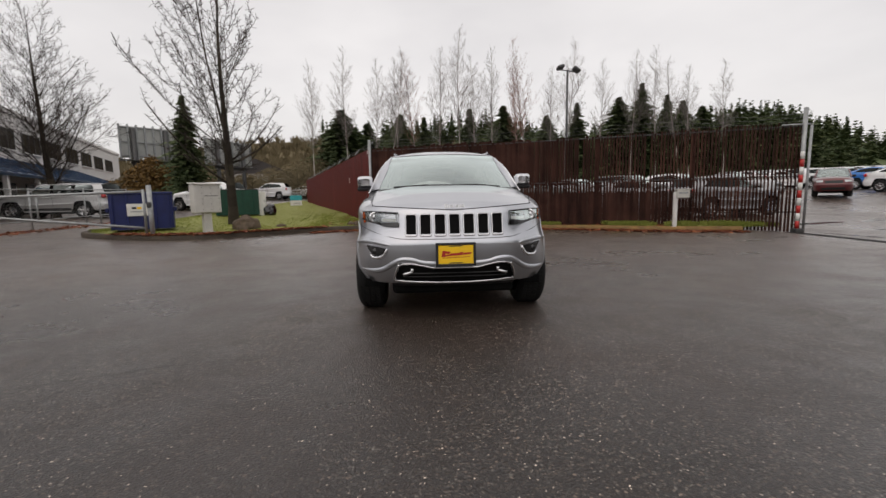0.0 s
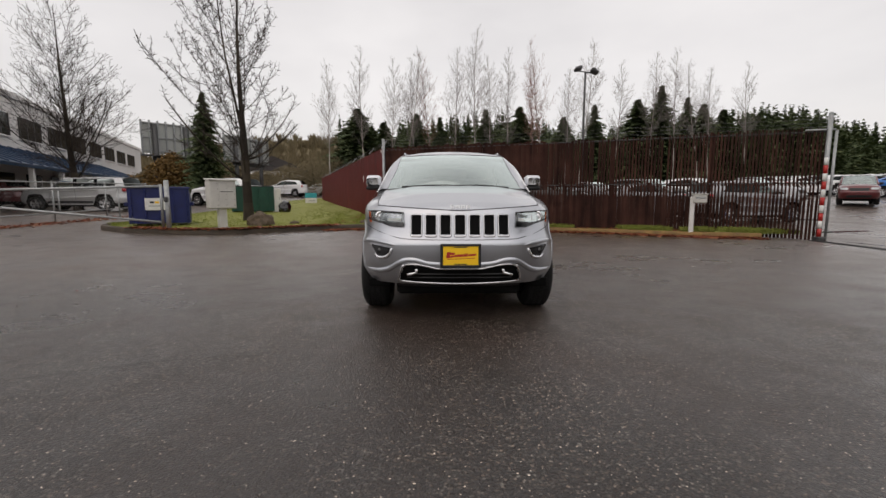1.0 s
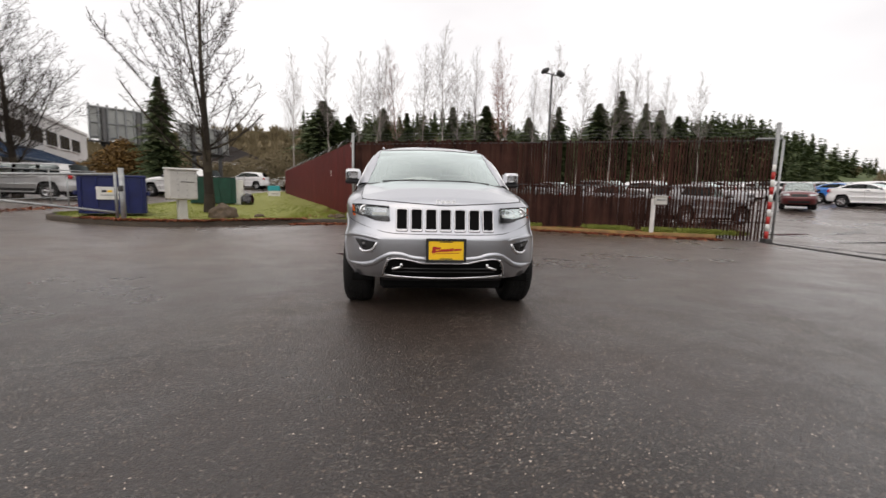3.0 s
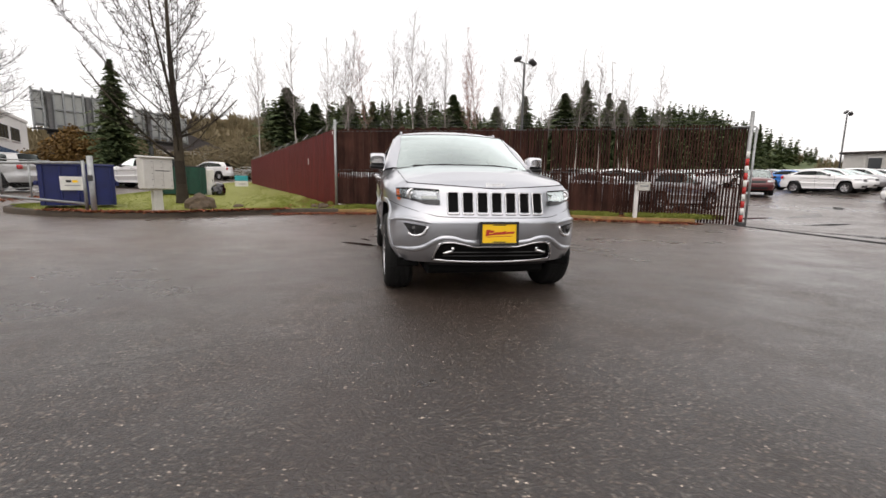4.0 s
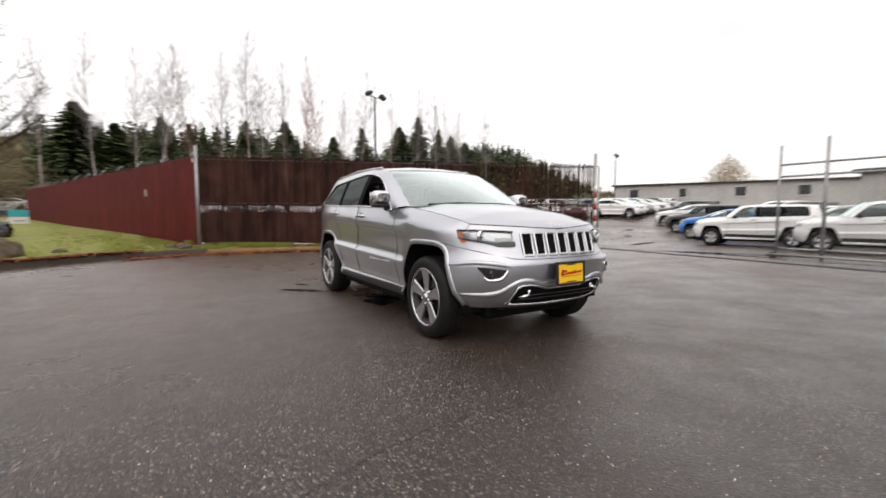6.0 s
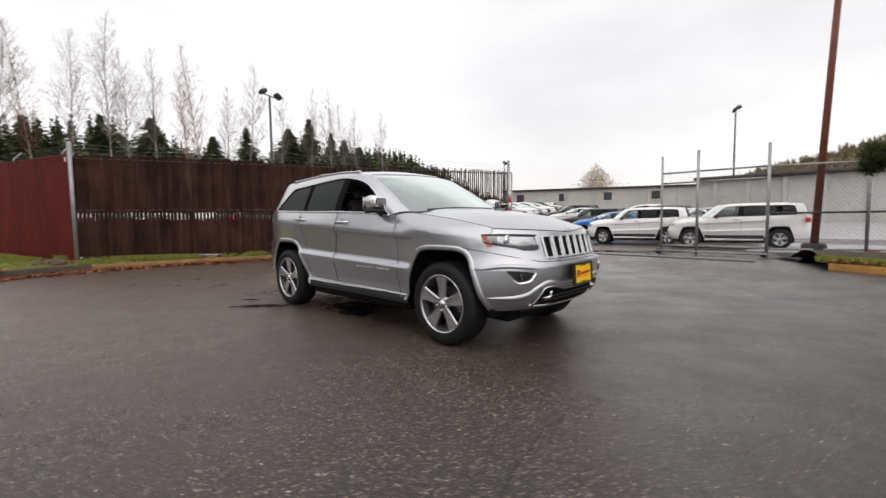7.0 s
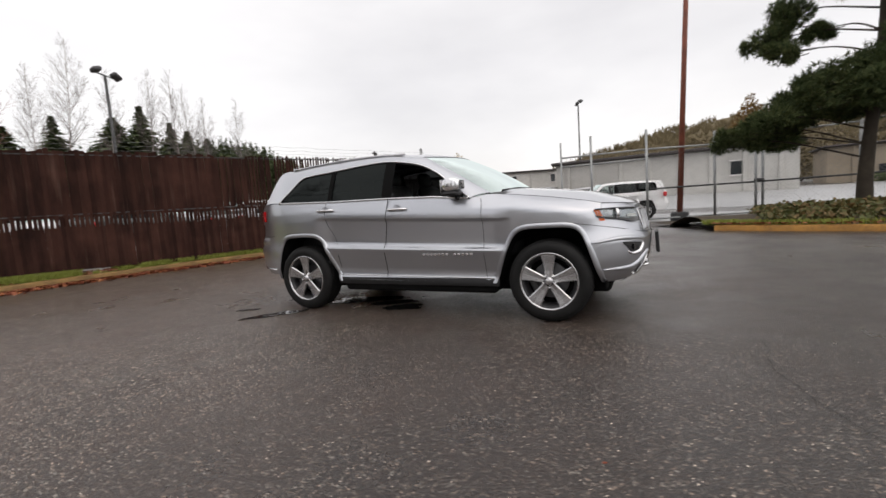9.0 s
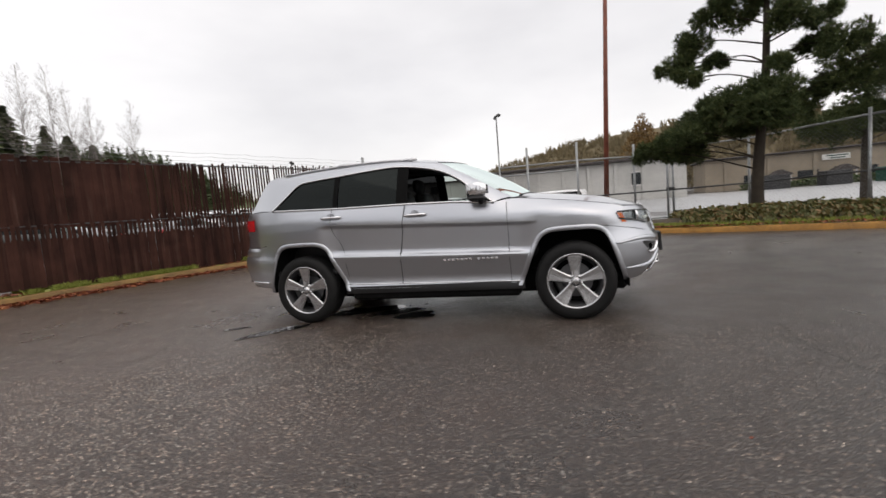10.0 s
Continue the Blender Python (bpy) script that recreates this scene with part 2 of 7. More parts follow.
def asphalt_mat(name, base, stone, wet=1.0):
    """Wet open-grained asphalt: tar, chips from dark to beige, single pale stones, a film of water that comes and goes."""
    m, nt, b = mat_nodes(name, 0.4, 0.0, 0.0, 0.3)
    tcn = node(nt, "TexCoord")
    big = noise_tex(nt, 0.20, 5.0, 0.6)
    mid = noise_tex(nt, 1.7, 5.0, 0.65)
    fine = noise_tex(nt, 70.0, 3.0, 0.6)
    vo = node(nt, "TexVoronoi", Scale=70.0)
    vo2 = node(nt, "TexVoronoi", Scale=64.0)
    ragged = node(nt, "TexNoise", Scale=55.0, Detail=2.0)
    nt.links.new(tcn.outputs["Object"], ragged.inputs["Vector"])
    push = node(nt, "VectorMath")
    push.operation = "MULTIPLY_ADD"
    push.inputs[1].default_value = (0.022, 0.022, 0.0)
    nt.links.new(ragged.outputs["Color"], push.inputs[0])
    nt.links.new(tcn.outputs["Object"], push.inputs[2])
    for v in (vo, vo2):
        nt.links.new(push.outputs[0], v.inputs["Vector"])
    sep, sep2 = node(nt, "SeparateColor"), node(nt, "SeparateColor")
    nt.links.new(vo.outputs["Color"], sep.inputs["Color"])
    nt.links.new(vo2.outputs["Color"], sep2.inputs["Color"])
    # base colour paler towards +y, putting the far ground's sheen into it; ragged edge
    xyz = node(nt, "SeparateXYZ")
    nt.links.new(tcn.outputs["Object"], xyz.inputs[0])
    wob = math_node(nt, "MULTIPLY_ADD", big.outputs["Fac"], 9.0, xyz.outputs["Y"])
    far_sheen = node(nt, "MapRange", From_Min=-0.5, From_Max=8.5, To_Min=0.66, To_Max=2.2)
    far_sheen.interpolation_type = "SMOOTHSTEP"
    nt.links.new(wob, far_sheen.inputs["Value"])
    tone = far_sheen.outputs[0]
    dark_c = [c * 0.32 for c in base]
    near = ramp(nt, vo.outputs["Distance"], [(0.34, (1, 1, 1)), (0.66, (0, 0, 0))]).outputs["Color"]
    chips = ramp(nt, sep.outputs["Red"], [(0.0, dark_c), (0.40, base), (0.66, [c * 0.28 for c in stone]), (0.86, [c * 0.58 for c in stone]), (1.0, [c * 1.35 for c in stone])]).outputs["Color"]
    tint = ramp(nt, sep.outputs["Blue"], [(0.0, (1.08, 0.97, 0.90)), (0.6, (1.0, 1.0, 1.0)), (1.0, (0.9, 1.0, 1.06))]).outputs["Color"]
    gravel = mix(nt, near, dark_c, mix(nt, 1.0, chips, tint, "MULTIPLY"))
    ground_c = ramp(nt, mid.outputs["Fac"], [(0.3, [c * 0.75 for c in base]), (0.7, [c * 1.3 for c in base])]).outputs["Color"]
    patch = noise_tex(nt, 0.5, 6.0, 0.62)
    bare = ramp(nt, patch.outputs["Fac"], [(0.36, (0.5, 0.5, 0.5)), (0.56, (1, 1, 1))]).outputs["Color"]
    c = mix(nt, bare, ground_c, gravel)
    c = mix(nt, ramp(nt, fine.outputs["Fac"], [(0.45, (0, 0, 0)), (0.75, (0.25, 0.25, 0.25))]).outputs["Color"], c, [s_ * 0.35 for s_ in stone])
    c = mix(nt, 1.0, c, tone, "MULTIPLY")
    # single pale stones, laid bare more in some places than in others
    seen = math_node(nt, "MULTIPLY_ADD", patch.outputs["Fac"], 0.5, sep2.outputs["Green"])
    f2 = ramp(nt, seen, [(0.92, (0, 0, 0)), (1.06, (1, 1, 1))]).outputs["Color"]
    reach = math_node(nt, "MULTIPLY_ADD", sep2.outputs["Red"], -0.20, vo2.outputs["Distance"])
    near2 = ramp(nt, reach, [(0.03, (1, 1, 1)), (0.13, (0, 0, 0))]).outputs["Color"]
    pale = ramp(nt, sep2.outputs["Blue"], [(0.0, [s_ * 0.4 for s_ in stone]), (0.6, [s_ * 1.1 for s_ in stone]), (1.0, [min(0.9, s_ * 3.2) for s_ in stone])]).outputs["Color"]
    c = mix(nt, mix(nt, 1.0, f2, near2, "MULTIPLY"), c, pale)
    nt.links.new(c, b.inputs["Base Color"])
    wetness = math_node(nt, "ADD", math_node(nt, "MULTIPLY", mid.outputs["Fac"], 0.35), math_node(nt, "MULTIPLY", big.outputs["Fac"], 0.65))
    r = node(nt, "MapRange", From_Min=0.36, From_Max=0.62, To_Min=0.46 - 0.26 * wet, To_Max=0.74 - 0.26 * wet)
    nt.links.new(wetness, r.inputs["Value"])
    nt.links.new(r.outputs[0], b.inputs["Roughness"])
    grit = noise_tex(nt, 120.0, 4.0, 0.7)
    bump(nt, b, mix(nt, 0.72, near, grit.outputs["Color"]), 0.9, 0.006)
    film = node(nt, "MapRange", From_Min=0.40, From_Max=0.62, To_Min=0.82, To_Max=0.44 * wet)
    nt.links.new(wetness, film.inputs["Value"])
    nt.links.new(film.outputs[0], b.inputs["Coat Weight"])
    cr_ = node(nt, "MapRange", From_Min=0.38, From_Max=0.60, To_Min=0.24, To_Max=0.40)
    nt.links.new(wetness, cr_.inputs["Value"])
    nt.links.new(cr_.outputs[0], b.inputs["Coat Roughness"])
    b.inputs["Coat IOR"].default_value = 1.5
    bn = node(nt, "Bump", Strength=0.95, Distance=0.009)
    nt.links.new(mix(nt, 0.75, near, grit.outputs["Color"]), bn.inputs["Height"])
    nt.links.new(bn.outputs[0], b.inputs["Coat Normal"])
    return m


def slat_mat(name, a, b_, per=0.45, rough=0.6, fade=None):
    """Fence slats: weather that runs over the whole fence, and a tone for each slat."""
    m, nt, b = mat_nodes(name, rough, spec=0.12)
    pos = node(nt, "NewGeometry").outputs["Position"]

    def streaks(scale, stretch, detail=5.0):
        mp_ = node(nt, "Mapping", Scale=stretch)
        nt.links.new(pos, mp_.inputs["Vector"])
        n = node(nt, "TexNoise", Scale=scale, Detail=detail, Roughness=0.68)
        nt.links.new(mp_.outputs[0], n.inputs["Vector"])
        return n.outputs["Fac"]

    c = ramp(nt, streaks(2.6, (1, 1, 0.3)), [(0.28, a), (0.56, b_), (0.80, [x * 1.6 for x in b_])]).outputs["Color"]
    if fade:
        c = mix(nt, ramp(nt, streaks(9.0, (1, 1, 0.07), 3.0), [(0.58, (0, 0, 0)), (0.78, (0.75, 0.75, 0.75))]).outputs["Color"], c, fade)
        c = mix(nt, ramp(nt, streaks(0.55, (1, 1, 1.6), 3.0), [(0.50, (0, 0, 0)), (0.72, (0.6, 0.6, 0.6))]).outputs["Color"], c, [x * 1.9 for x in b_])
    oi = node(nt, "ObjectInfo")
    c = mix(nt, 1.0, c, ramp(nt, oi.outputs["Random"], [(0.0, (1 - per,) * 3), (1.0, (1 + per,) * 3)]).outputs["Color"], "MULTIPLY")
    nt.links.new(c, b.inputs["Base Color"])
    bump(nt, b, streaks(60.0, (1, 1, 0.1), 3.0), 0.3)
    return m


def leafy(name, stops, scale=1.5, rough=0.75):
    """Foliage, bark, grass and brush: colours that change from piece to piece and over the whole."""
    m, nt, b = mat_nodes(name, rough, spec=0.25)
    geo = node(nt, "NewGeometry")
    n1 = noise_tex(nt, scale, 4.0)
    k = node(nt, "Math")
    k.operation = "MULTIPLY_ADD"
    k.inputs[1].default_value, k.inputs[2].default_value = 0.5, 0.0
    nt.links.new(geo.outputs["Random Per Island"], k.inputs[0])
    k2 = node(nt, "Math")
    k2.operation = "MULTIPLY_ADD"
    k2.inputs[1].default_value = 0.5
    nt.links.new(n1.outputs["Fac"], k2.inputs[0])
    nt.links.new(k.outputs[0], k2.inputs[2])
    nt.links.new(ramp(nt, k2.outputs[0], stops).outputs["Color"], b.inputs["Base Color"])
    return m


def paint_mat(name, color, metal=0.5, rough=0.32):
    """Car paint with flakes, a clear coat and fine drops of rain."""
    m, nt, b = mat_nodes(name, rough, metal, 0.9)
    b.inputs["Coat Roughness"].default_value = 0.06
    fl = noise_tex(nt, 900.0, 2.0)
    big = noise_tex(nt, 1.6, 3.0)
    c = ramp(nt, fl.outputs["Fac"], [(0.35, [x * 0.9 for x in color]), (0.65, [min(1, x * 1.08) for x in color])]).outputs["Color"]
    c = mix(nt, 0.3, c, ramp(nt, big.outputs["Fac"], [(0.3, [x * 0.93 for x in color]), (0.7, color)]).outputs["Color"])
    nt.links.new(c, b.inputs["Base Color"])
    return m


M = {}
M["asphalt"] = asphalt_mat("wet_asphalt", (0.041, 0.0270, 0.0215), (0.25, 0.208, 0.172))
M["concrete"] = plain("wet_concrete", (0.36, 0.365, 0.37), 0.35, var=0.16, scale=0.35, fine=6.0)
M["iron"] = plain("wet_iron", (0.018, 0.017, 0.016), 0.45, var=0.3, scale=8, fine=60, bumpy=0.3)
M["puddle"] = plain("standing_water", (0.012, 0.012, 0.012), 0.07, rvar=0.04, spec=0.6)
M["kerb"] = plain("worn_yellow_kerb", (0.20, 0.115, 0.035), 0.7, var=0.5, scale=3.5, fine=30, bumpy=0.5)
M["kerb_grey"] = plain("mossy_concrete", (0.055, 0.04, 0.026), 0.75, var=0.45, scale=4, fine=30, bumpy=0.5)
M["kerb_orange"] = plain("ochre_kerb_paint", (0.33, 0.16, 0.03), 0.65, var=0.45, scale=3.0, fine=24, bumpy=0.5)
M["soil"] = plain("wet_soil", (0.05, 0.036, 0.02), 0.85, var=0.5, scale=3.0, fine=18, bumpy=0.6)
M["lawn"] = leafy("winter_lawn", [(0.2, (0.165, 0.150, 0.046)), (0.45, (0.215, 0.222, 0.054)), (0.65, (0.245, 0.258, 0.064)), (0.85, (0.24, 0.21, 0.072))], 0.5)
M["grass"] = leafy("grass_blades", [(0.15, (0.165, 0.195, 0.036)), (0.5, (0.205, 0.240, 0.044)), (0.85, (0.26, 0.27, 0.066))], 1.2)
M["leaves"] = leafy("fallen_leaves", [(0.2, (0.09, 0.022, 0.012)), (0.5, (0.21, 0.055, 0.025)), (0.8, (0.30, 0.13, 0.05))], 3.0, 0.5)
M["ivy"] = leafy("ground_cover", [(0.15, (0.044, 0.046, 0.016)), (0.42, (0.080, 0.088, 0.026)), (0.62, (0.125, 0.095, 0.034)), (0.85, (0.20, 0.105, 0.045))], 2.0, 0.5)
M["slat"] = slat_mat("brown_fence_slat", (0.016, 0.0072, 0.0056), (0.043, 0.0185, 0.0135), 0.30, 0.8, (0.095, 0.057, 0.044))
M["red_slat"] = slat_mat("red_fence_panel", (0.076, 0.0096, 0.0096), (0.120, 0.0152, 0.0142), 0.07, 0.6)
M["galv"] = plain("galvanised_steel", (0.34, 0.35, 0.35), 0.45, 0.6, var=0.25, scale=9, fine=60)
M["dark_steel"] = plain("dull_dark_steel", (0.07, 0.07, 0.07), 0.5, 0.5, var=0.3)
M["rust"] = plain("rust_red_pole", (0.20, 0.055, 0.03), 0.6, var=0.35, scale=4, fine=25)
M["wire"] = plain("fence_wire", (0.22, 0.22, 0.22), 0.5, 0.5)
M["white_paint"] = plain("white_paint", (0.72, 0.71, 0.68), 0.5, var=0.12, scale=5, bumpy=0.05)
M["red_paint"] = plain("red_paint", (0.45, 0.025, 0.02), 0.45, var=0.2)
M["cream"] = plain("weathered_cream_panel", (0.54, 0.53, 0.49), 0.55, var=0.12, scale=3, bumpy=0.05)
M["dump_blue"] = plain("blue_bin_paint", (0.006, 0.013, 0.095), 0.4, var=0.3, scale=3, bumpy=0.05)
M["dump_green"] = plain("green_bin_paint", (0.006, 0.055, 0.035), 0.4, var=0.3, scale=3)
M["black_plastic"] = plain("black_plastic", (0.012, 0.012, 0.013), 0.5, var=0.2)
M["seam_grey"] = plain("seam_shadow_grey", (0.05, 0.05, 0.052), 0.6, var=0.1)
M["gloss_black"] = plain("gloss_black_trim", (0.006, 0.006, 0.007), 0.12, rvar=0.03, coat=0.5)
M["rubber"] = plain("tyre_rubber", (0.012, 0.012, 0.012), 0.6, var=0.25, scale=12, bumpy=0.1, spec=0.2)
M["chrome"] = plain("chrome", (0.78, 0.78, 0.79), 0.08, 1.0, var=0.03, rvar=0.03)
M["wheel_barrel"] = plain("dark_wheel_barrel", (0.03, 0.03, 0.032), 0.5, 0.3, var=0.2)
M["badge_sky_white"] = plain("badge_sky_white_metal", (0.86, 0.86, 0.86), 0.5, 0.35, var=0.03)
M["alloy"] = plain("polished_alloy", (0.55, 0.55, 0.56), 0.22, 1.0, var=0.06, rvar=0.05)
M["alloy_dark"] = plain("grey_wheel_paint", (0.11, 0.11, 0.115), 0.35, 0.7, var=0.1)
M["silver"] = paint_mat("silver_car_paint", (0.495, 0.510, 0.545), 0.9, 0.28)
M["lamp_bowl"] = plain("lamp_bowl", (0.36, 0.365, 0.37), 0.16, 0.75, coat=0.4, var=0.2)
M["void_black"] = plain("deep_black", (0.004, 0.004, 0.004), 0.8, var=0.2, spec=0.1)
M["seat"] = plain("black_leather", (0.02, 0.02, 0.021), 0.45, var=0.2, bumpy=0.05)
M["screen_glass"] = glass("windscreen_glass", (0.55, 0.70, 0.64), 4.2)
M["dark_glass"] = glass("privacy_glass", (0.02, 0.021, 0.022), 0.42)
M["side_glass"] = glass("side_glass", (0.55, 0.62, 0.60), 1.3)
M["lens"] = glass("lamp_lens", (0.92, 0.94, 0.95), 0.55)
M["amber"] = plain("amber_lens", (0.75, 0.13, 0.015), 0.15, coat=0.6, var=0.1)
M["tail_red"] = plain("red_lens", (0.55, 0.015, 0.02), 0.15, coat=0.6, var=0.1)
M["plate_yellow"] = plain("yellow_sheet", (0.95, 0.58, 0.010), 0.4, var=0.04)
M["plate_red"] = plain("red_print", (0.45, 0.02, 0.012), 0.45)
M["underbody"] = plain("underbody", (0.008, 0.008, 0.008), 0.85, var=0.3, spec=0.1)
M["wall_grey"] = plain("weathered_concrete_wall", (0.50, 0.49, 0.465), 0.8, var=0.16, scale=0.25, fine=2.0)
M["wall_white"] = plain("white_office_wall", (0.72, 0.70, 0.68), 0.7, var=0.08, scale=0.4, fine=3.0)
M["wall_tan"] = plain("tan_wall", (0.30, 0.25, 0.19), 0.8, var=0.2, scale=0.3, fine=2.0)
M["roof_dark"] = plain("dark_roof_edge", (0.05, 0.042, 0.04), 0.7, var=0.3)
M["roof_blue"] = plain("blue_metal_roof", (0.022, 0.055, 0.115), 0.35, 0.2, var=0.25)
M["window_dark"] = plain("dark_window", (0.02, 0.024, 0.028), 0.12, rvar=0.04, spec=0.7)
M["billboard"] = plain("billboard_back", (0.42, 0.43, 0.41), 0.6, 0.2, var=0.25, scale=0.5)
M["bark"] = leafy("wet_bark", [(0.2, (0.016, 0.012, 0.009)), (0.5, (0.036, 0.028, 0.02)), (0.8, (0.075, 0.06, 0.042))], 4.0)
M["twig"] = leafy("bare_twigs", [(0.2, (0.022, 0.016, 0.013)), (0.8, (0.055, 0.040, 0.032))], 0.5)
M["birch"] = leafy("pale_birch_bark", [(0.2, (0.19, 0.165, 0.145)), (0.8, (0.42, 0.385, 0.35))], 1.0)
M["birch_twig"] = leafy("birch_twigs", [(0.2, (0.14, 0.122, 0.112)), (0.8, (0.25, 0.222, 0.205))], 0.5)
M["rusty_twig"] = leafy("rusty_twigs", [(0.2, (0.20, 0.100, 0.080)), (0.8, (0.30, 0.165, 0.135))], 0.5)
M["needles"] = leafy("conifer_needles", [(0.2, (0.045, 0.068, 0.030)), (0.5, (0.085, 0.115, 0.048)), (0.85, (0.145, 0.165, 0.070))], 0.4)
M["pine"] = leafy("pine_needles", [(0.15, (0.026, 0.042, 0.018)), (0.5, (0.065, 0.09, 0.032)), (0.85, (0.14, 0.15, 0.055))], 0.6)
M["brush"] = leafy("winter_brush", [(0.15, (0.135, 0.108, 0.060)), (0.5, (0.165, 0.132, 0.074)), (0.85, (0.195, 0.155, 0.088))], 0.12)
M["ochre"] = leafy("ochre_foliage", [(0.2, (0.085, 0.048, 0.015)), (0.8, (0.20, 0.115, 0.032))], 0.8)
M["rock"] = plain("mossy_rock", (0.095, 0.068, 0.045), 0.85, var=0.45, scale=6, fine=40, bumpy=0.5)
M["cone_orange"] = plain("orange_plastic", (0.60, 0.10, 0.02), 0.5)
M["sign_blue"] = plain("turquoise_sign", (0.03, 0.36, 0.42), 0.45)
M["yellow_flower"] = plain("yellow_petals", (0.8, 0.55, 0.02), 0.6)
PAINT = {"white": paint_mat("white_car_paint", (0.82, 0.82, 0.82), 0.0, 0.3), "blue": paint_mat("blue_car_paint", (0.02, 0.17, 0.55), 0.2),
         "dark": paint_mat("dark_green_grey_car_paint", (0.045, 0.05, 0.045), 0.3), "red": paint_mat("dark_red_car_paint", (0.10, 0.008, 0.010), 0.2),
         "grey": paint_mat("grey_car_paint", (0.30, 0.30, 0.31), 0.6), "silver": paint_mat("silver_car_paint", (0.52, 0.52, 0.52), 0.5), "black": paint_mat("black_car_paint", (0.012, 0.012, 0.013), 0.1)}
M["ochre_pale"] = leafy("pale_ochre_foliage", [(0.2, (0.30, 0.24, 0.17)), (0.8, (0.48, 0.40, 0.26))], 0.5)

# ---- ground ----
def H(x, y):
    """Height of the ground: flat round the car, rising gently away to the back and the sides."""
    r = math.hypot(x, y)
    a = (0.034 - 0.014 * smoothstep(-2, -7, x)) * max(0.0, r - 9.5)
    w = max(smoothstep(4, 14, y), smoothstep(-6, -16, x) * smoothstep(-8, 4, y)) if x < 8 else smoothstep(6, 20, y)
    b = 0.036 * max(0.0, r - 24)
    dip = 0.13 * smoothstep(8.6, 12, x) * (1 - smoothstep(20, 30, x)) * (1 - smoothstep(7, 14, abs(y)))
    return min(2.6, max(a * w, b * (0.35 + 0.65 * smoothstep(-30, 10, y)))) - dip


KERB = [(-11.5, 9.0), (-11.1, 8.25), (-9.6, 7.45), (-7.8, 6.9), (-6.7, 7.0), (-5.7, 7.6), (-4.6, 8.4), (-3.2, 9.1), (-1.4, 9.35), (0.4, 9.05), (2.4, 8.5), (5.0, 7.45), (6.9, 6.35), (8.7, 5.75)]
KERB_R = [(8.15, -3.72), (7.98, -4.02), (7.72, -4.5), (7.42, -5.05), (6.95, -6.05), (6.48, -7.05), (6.05, -8.05), (5.4, -9.4), (4.8, -10.8)]
FC, GP = Vector((-2.18, 10.59, 0)), Vector((10.23, 5.69, 0))


def smooth_line(pts, n):
    return [(p.x, p.y) for p in spline([(x, y, 0) for x, y in pts], n)]


ring_r = [0, 3, 6, 8, 9, 10, 11, 12, 13, 14.5, 16, 18, 20, 25, 32, 40, 52, 70, 95, 140, 220, 400, 900, 2000]
gv, gf = [], []
NS = 96
for i, r in enumerate(ring_r):
    for k in range(NS):
        a = 2 * math.pi * k / NS
        gv.append((r * math.sin(a), r * math.cos(a), H(r * math.sin(a), r * math.cos(a))))
for i in range(len(ring_r) - 1):
    for k in range(NS):
        gf.append((i * NS + k, i * NS + (k + 1) % NS, (i + 1) * NS + (k + 1) % NS, (i + 1) * NS + k))
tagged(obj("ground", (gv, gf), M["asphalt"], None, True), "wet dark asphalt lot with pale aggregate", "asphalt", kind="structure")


def sheet_between(a, b, n_across, lift, name, mat, label, category):
    """Ground laid between two lines of equal length."""
    rows = []
    for k in range(n_across + 1):
        u = k / n_across
        rows.append([(p[0] + (q[0] - p[0]) * u, p[1] + (q[1] - p[1]) * u, lift(u) + H(p[0] + (q[0] - p[0]) * u, p[1] + (q[1] - p[1]) * u) + 0.025 * noise.noise((p[0] * 1.3, p[1] * 1.3, u * 3))) for p, q in zip(a, b)])
    return tagged(obj(name, grid(rows), mat, None, True), label, category, kind="structure")


def kerb(name, line, h, w, mat, label):
    rows = []
    n = len(line)
    for off, z in ((-0.005, -0.05), (0.0, h - 0.03), (0.025, h), (w - 0.02, h), (w, h - 0.06)):
        row = []
        for i, (x, y) in enumerate(line):
            a, b = Vector(line[max(0, i - 1)]), Vector(line[min(n - 1, i + 1)])
            d = (b - a).normalized()
            nx, ny = -d.y, d.x
            j = 0.012 * noise.noise((x * 2.1, y * 2.1, off * 9))
            row.append((x + nx * (off + j), y + ny * (off + j), z + H(x, y) + j * 0.6))
        rows.append(row)
    return tagged(obj(name, grid(rows), mat, None, True), label, "kerb", kind="structure")


KL = smooth_line(KERB, 120)
kerb("kerb", KL[:71], 0.16, 0.17, M["kerb_grey"], "dark wet kerb with moss and mud")
kerb("kerb", KL[70:], 0.13, 0.17, M["kerb"], "worn low kerb with flaking yellow paint and moss")
KR = smooth_line(KERB_R, 60)
kerb("kerb", KR, 0.14, 0.17, M["kerb_orange"], "low kerb in worn ochre paint")
BACK = [(-11.7, 9.4), (-11.4, 11.5), (-12.2, 18.5), (-13.6, 30.0), (-14.2, 42.0), (-10.6, 42.0), (-6.0, 24), (-4.2, 16.5), (-3.2, 13.2), (-2.4, 11.2), (-1.8, 10.9), (0.5, 9.9), (2.8, 9.0), (5.6, 7.75), (8.0, 6.85), (10.0, 6.0)]
sheet_between([(x + 0.02, y + 0.14) for x, y in smooth_line(KERB, 90)], smooth_line(BACK, 90), 16, lambda u: 0.11 + 0.03 * math.sin(min(1, u * 2) * math.pi / 2), "lawn", M["lawn"], "damp green lawn with mossy patches", "grass")
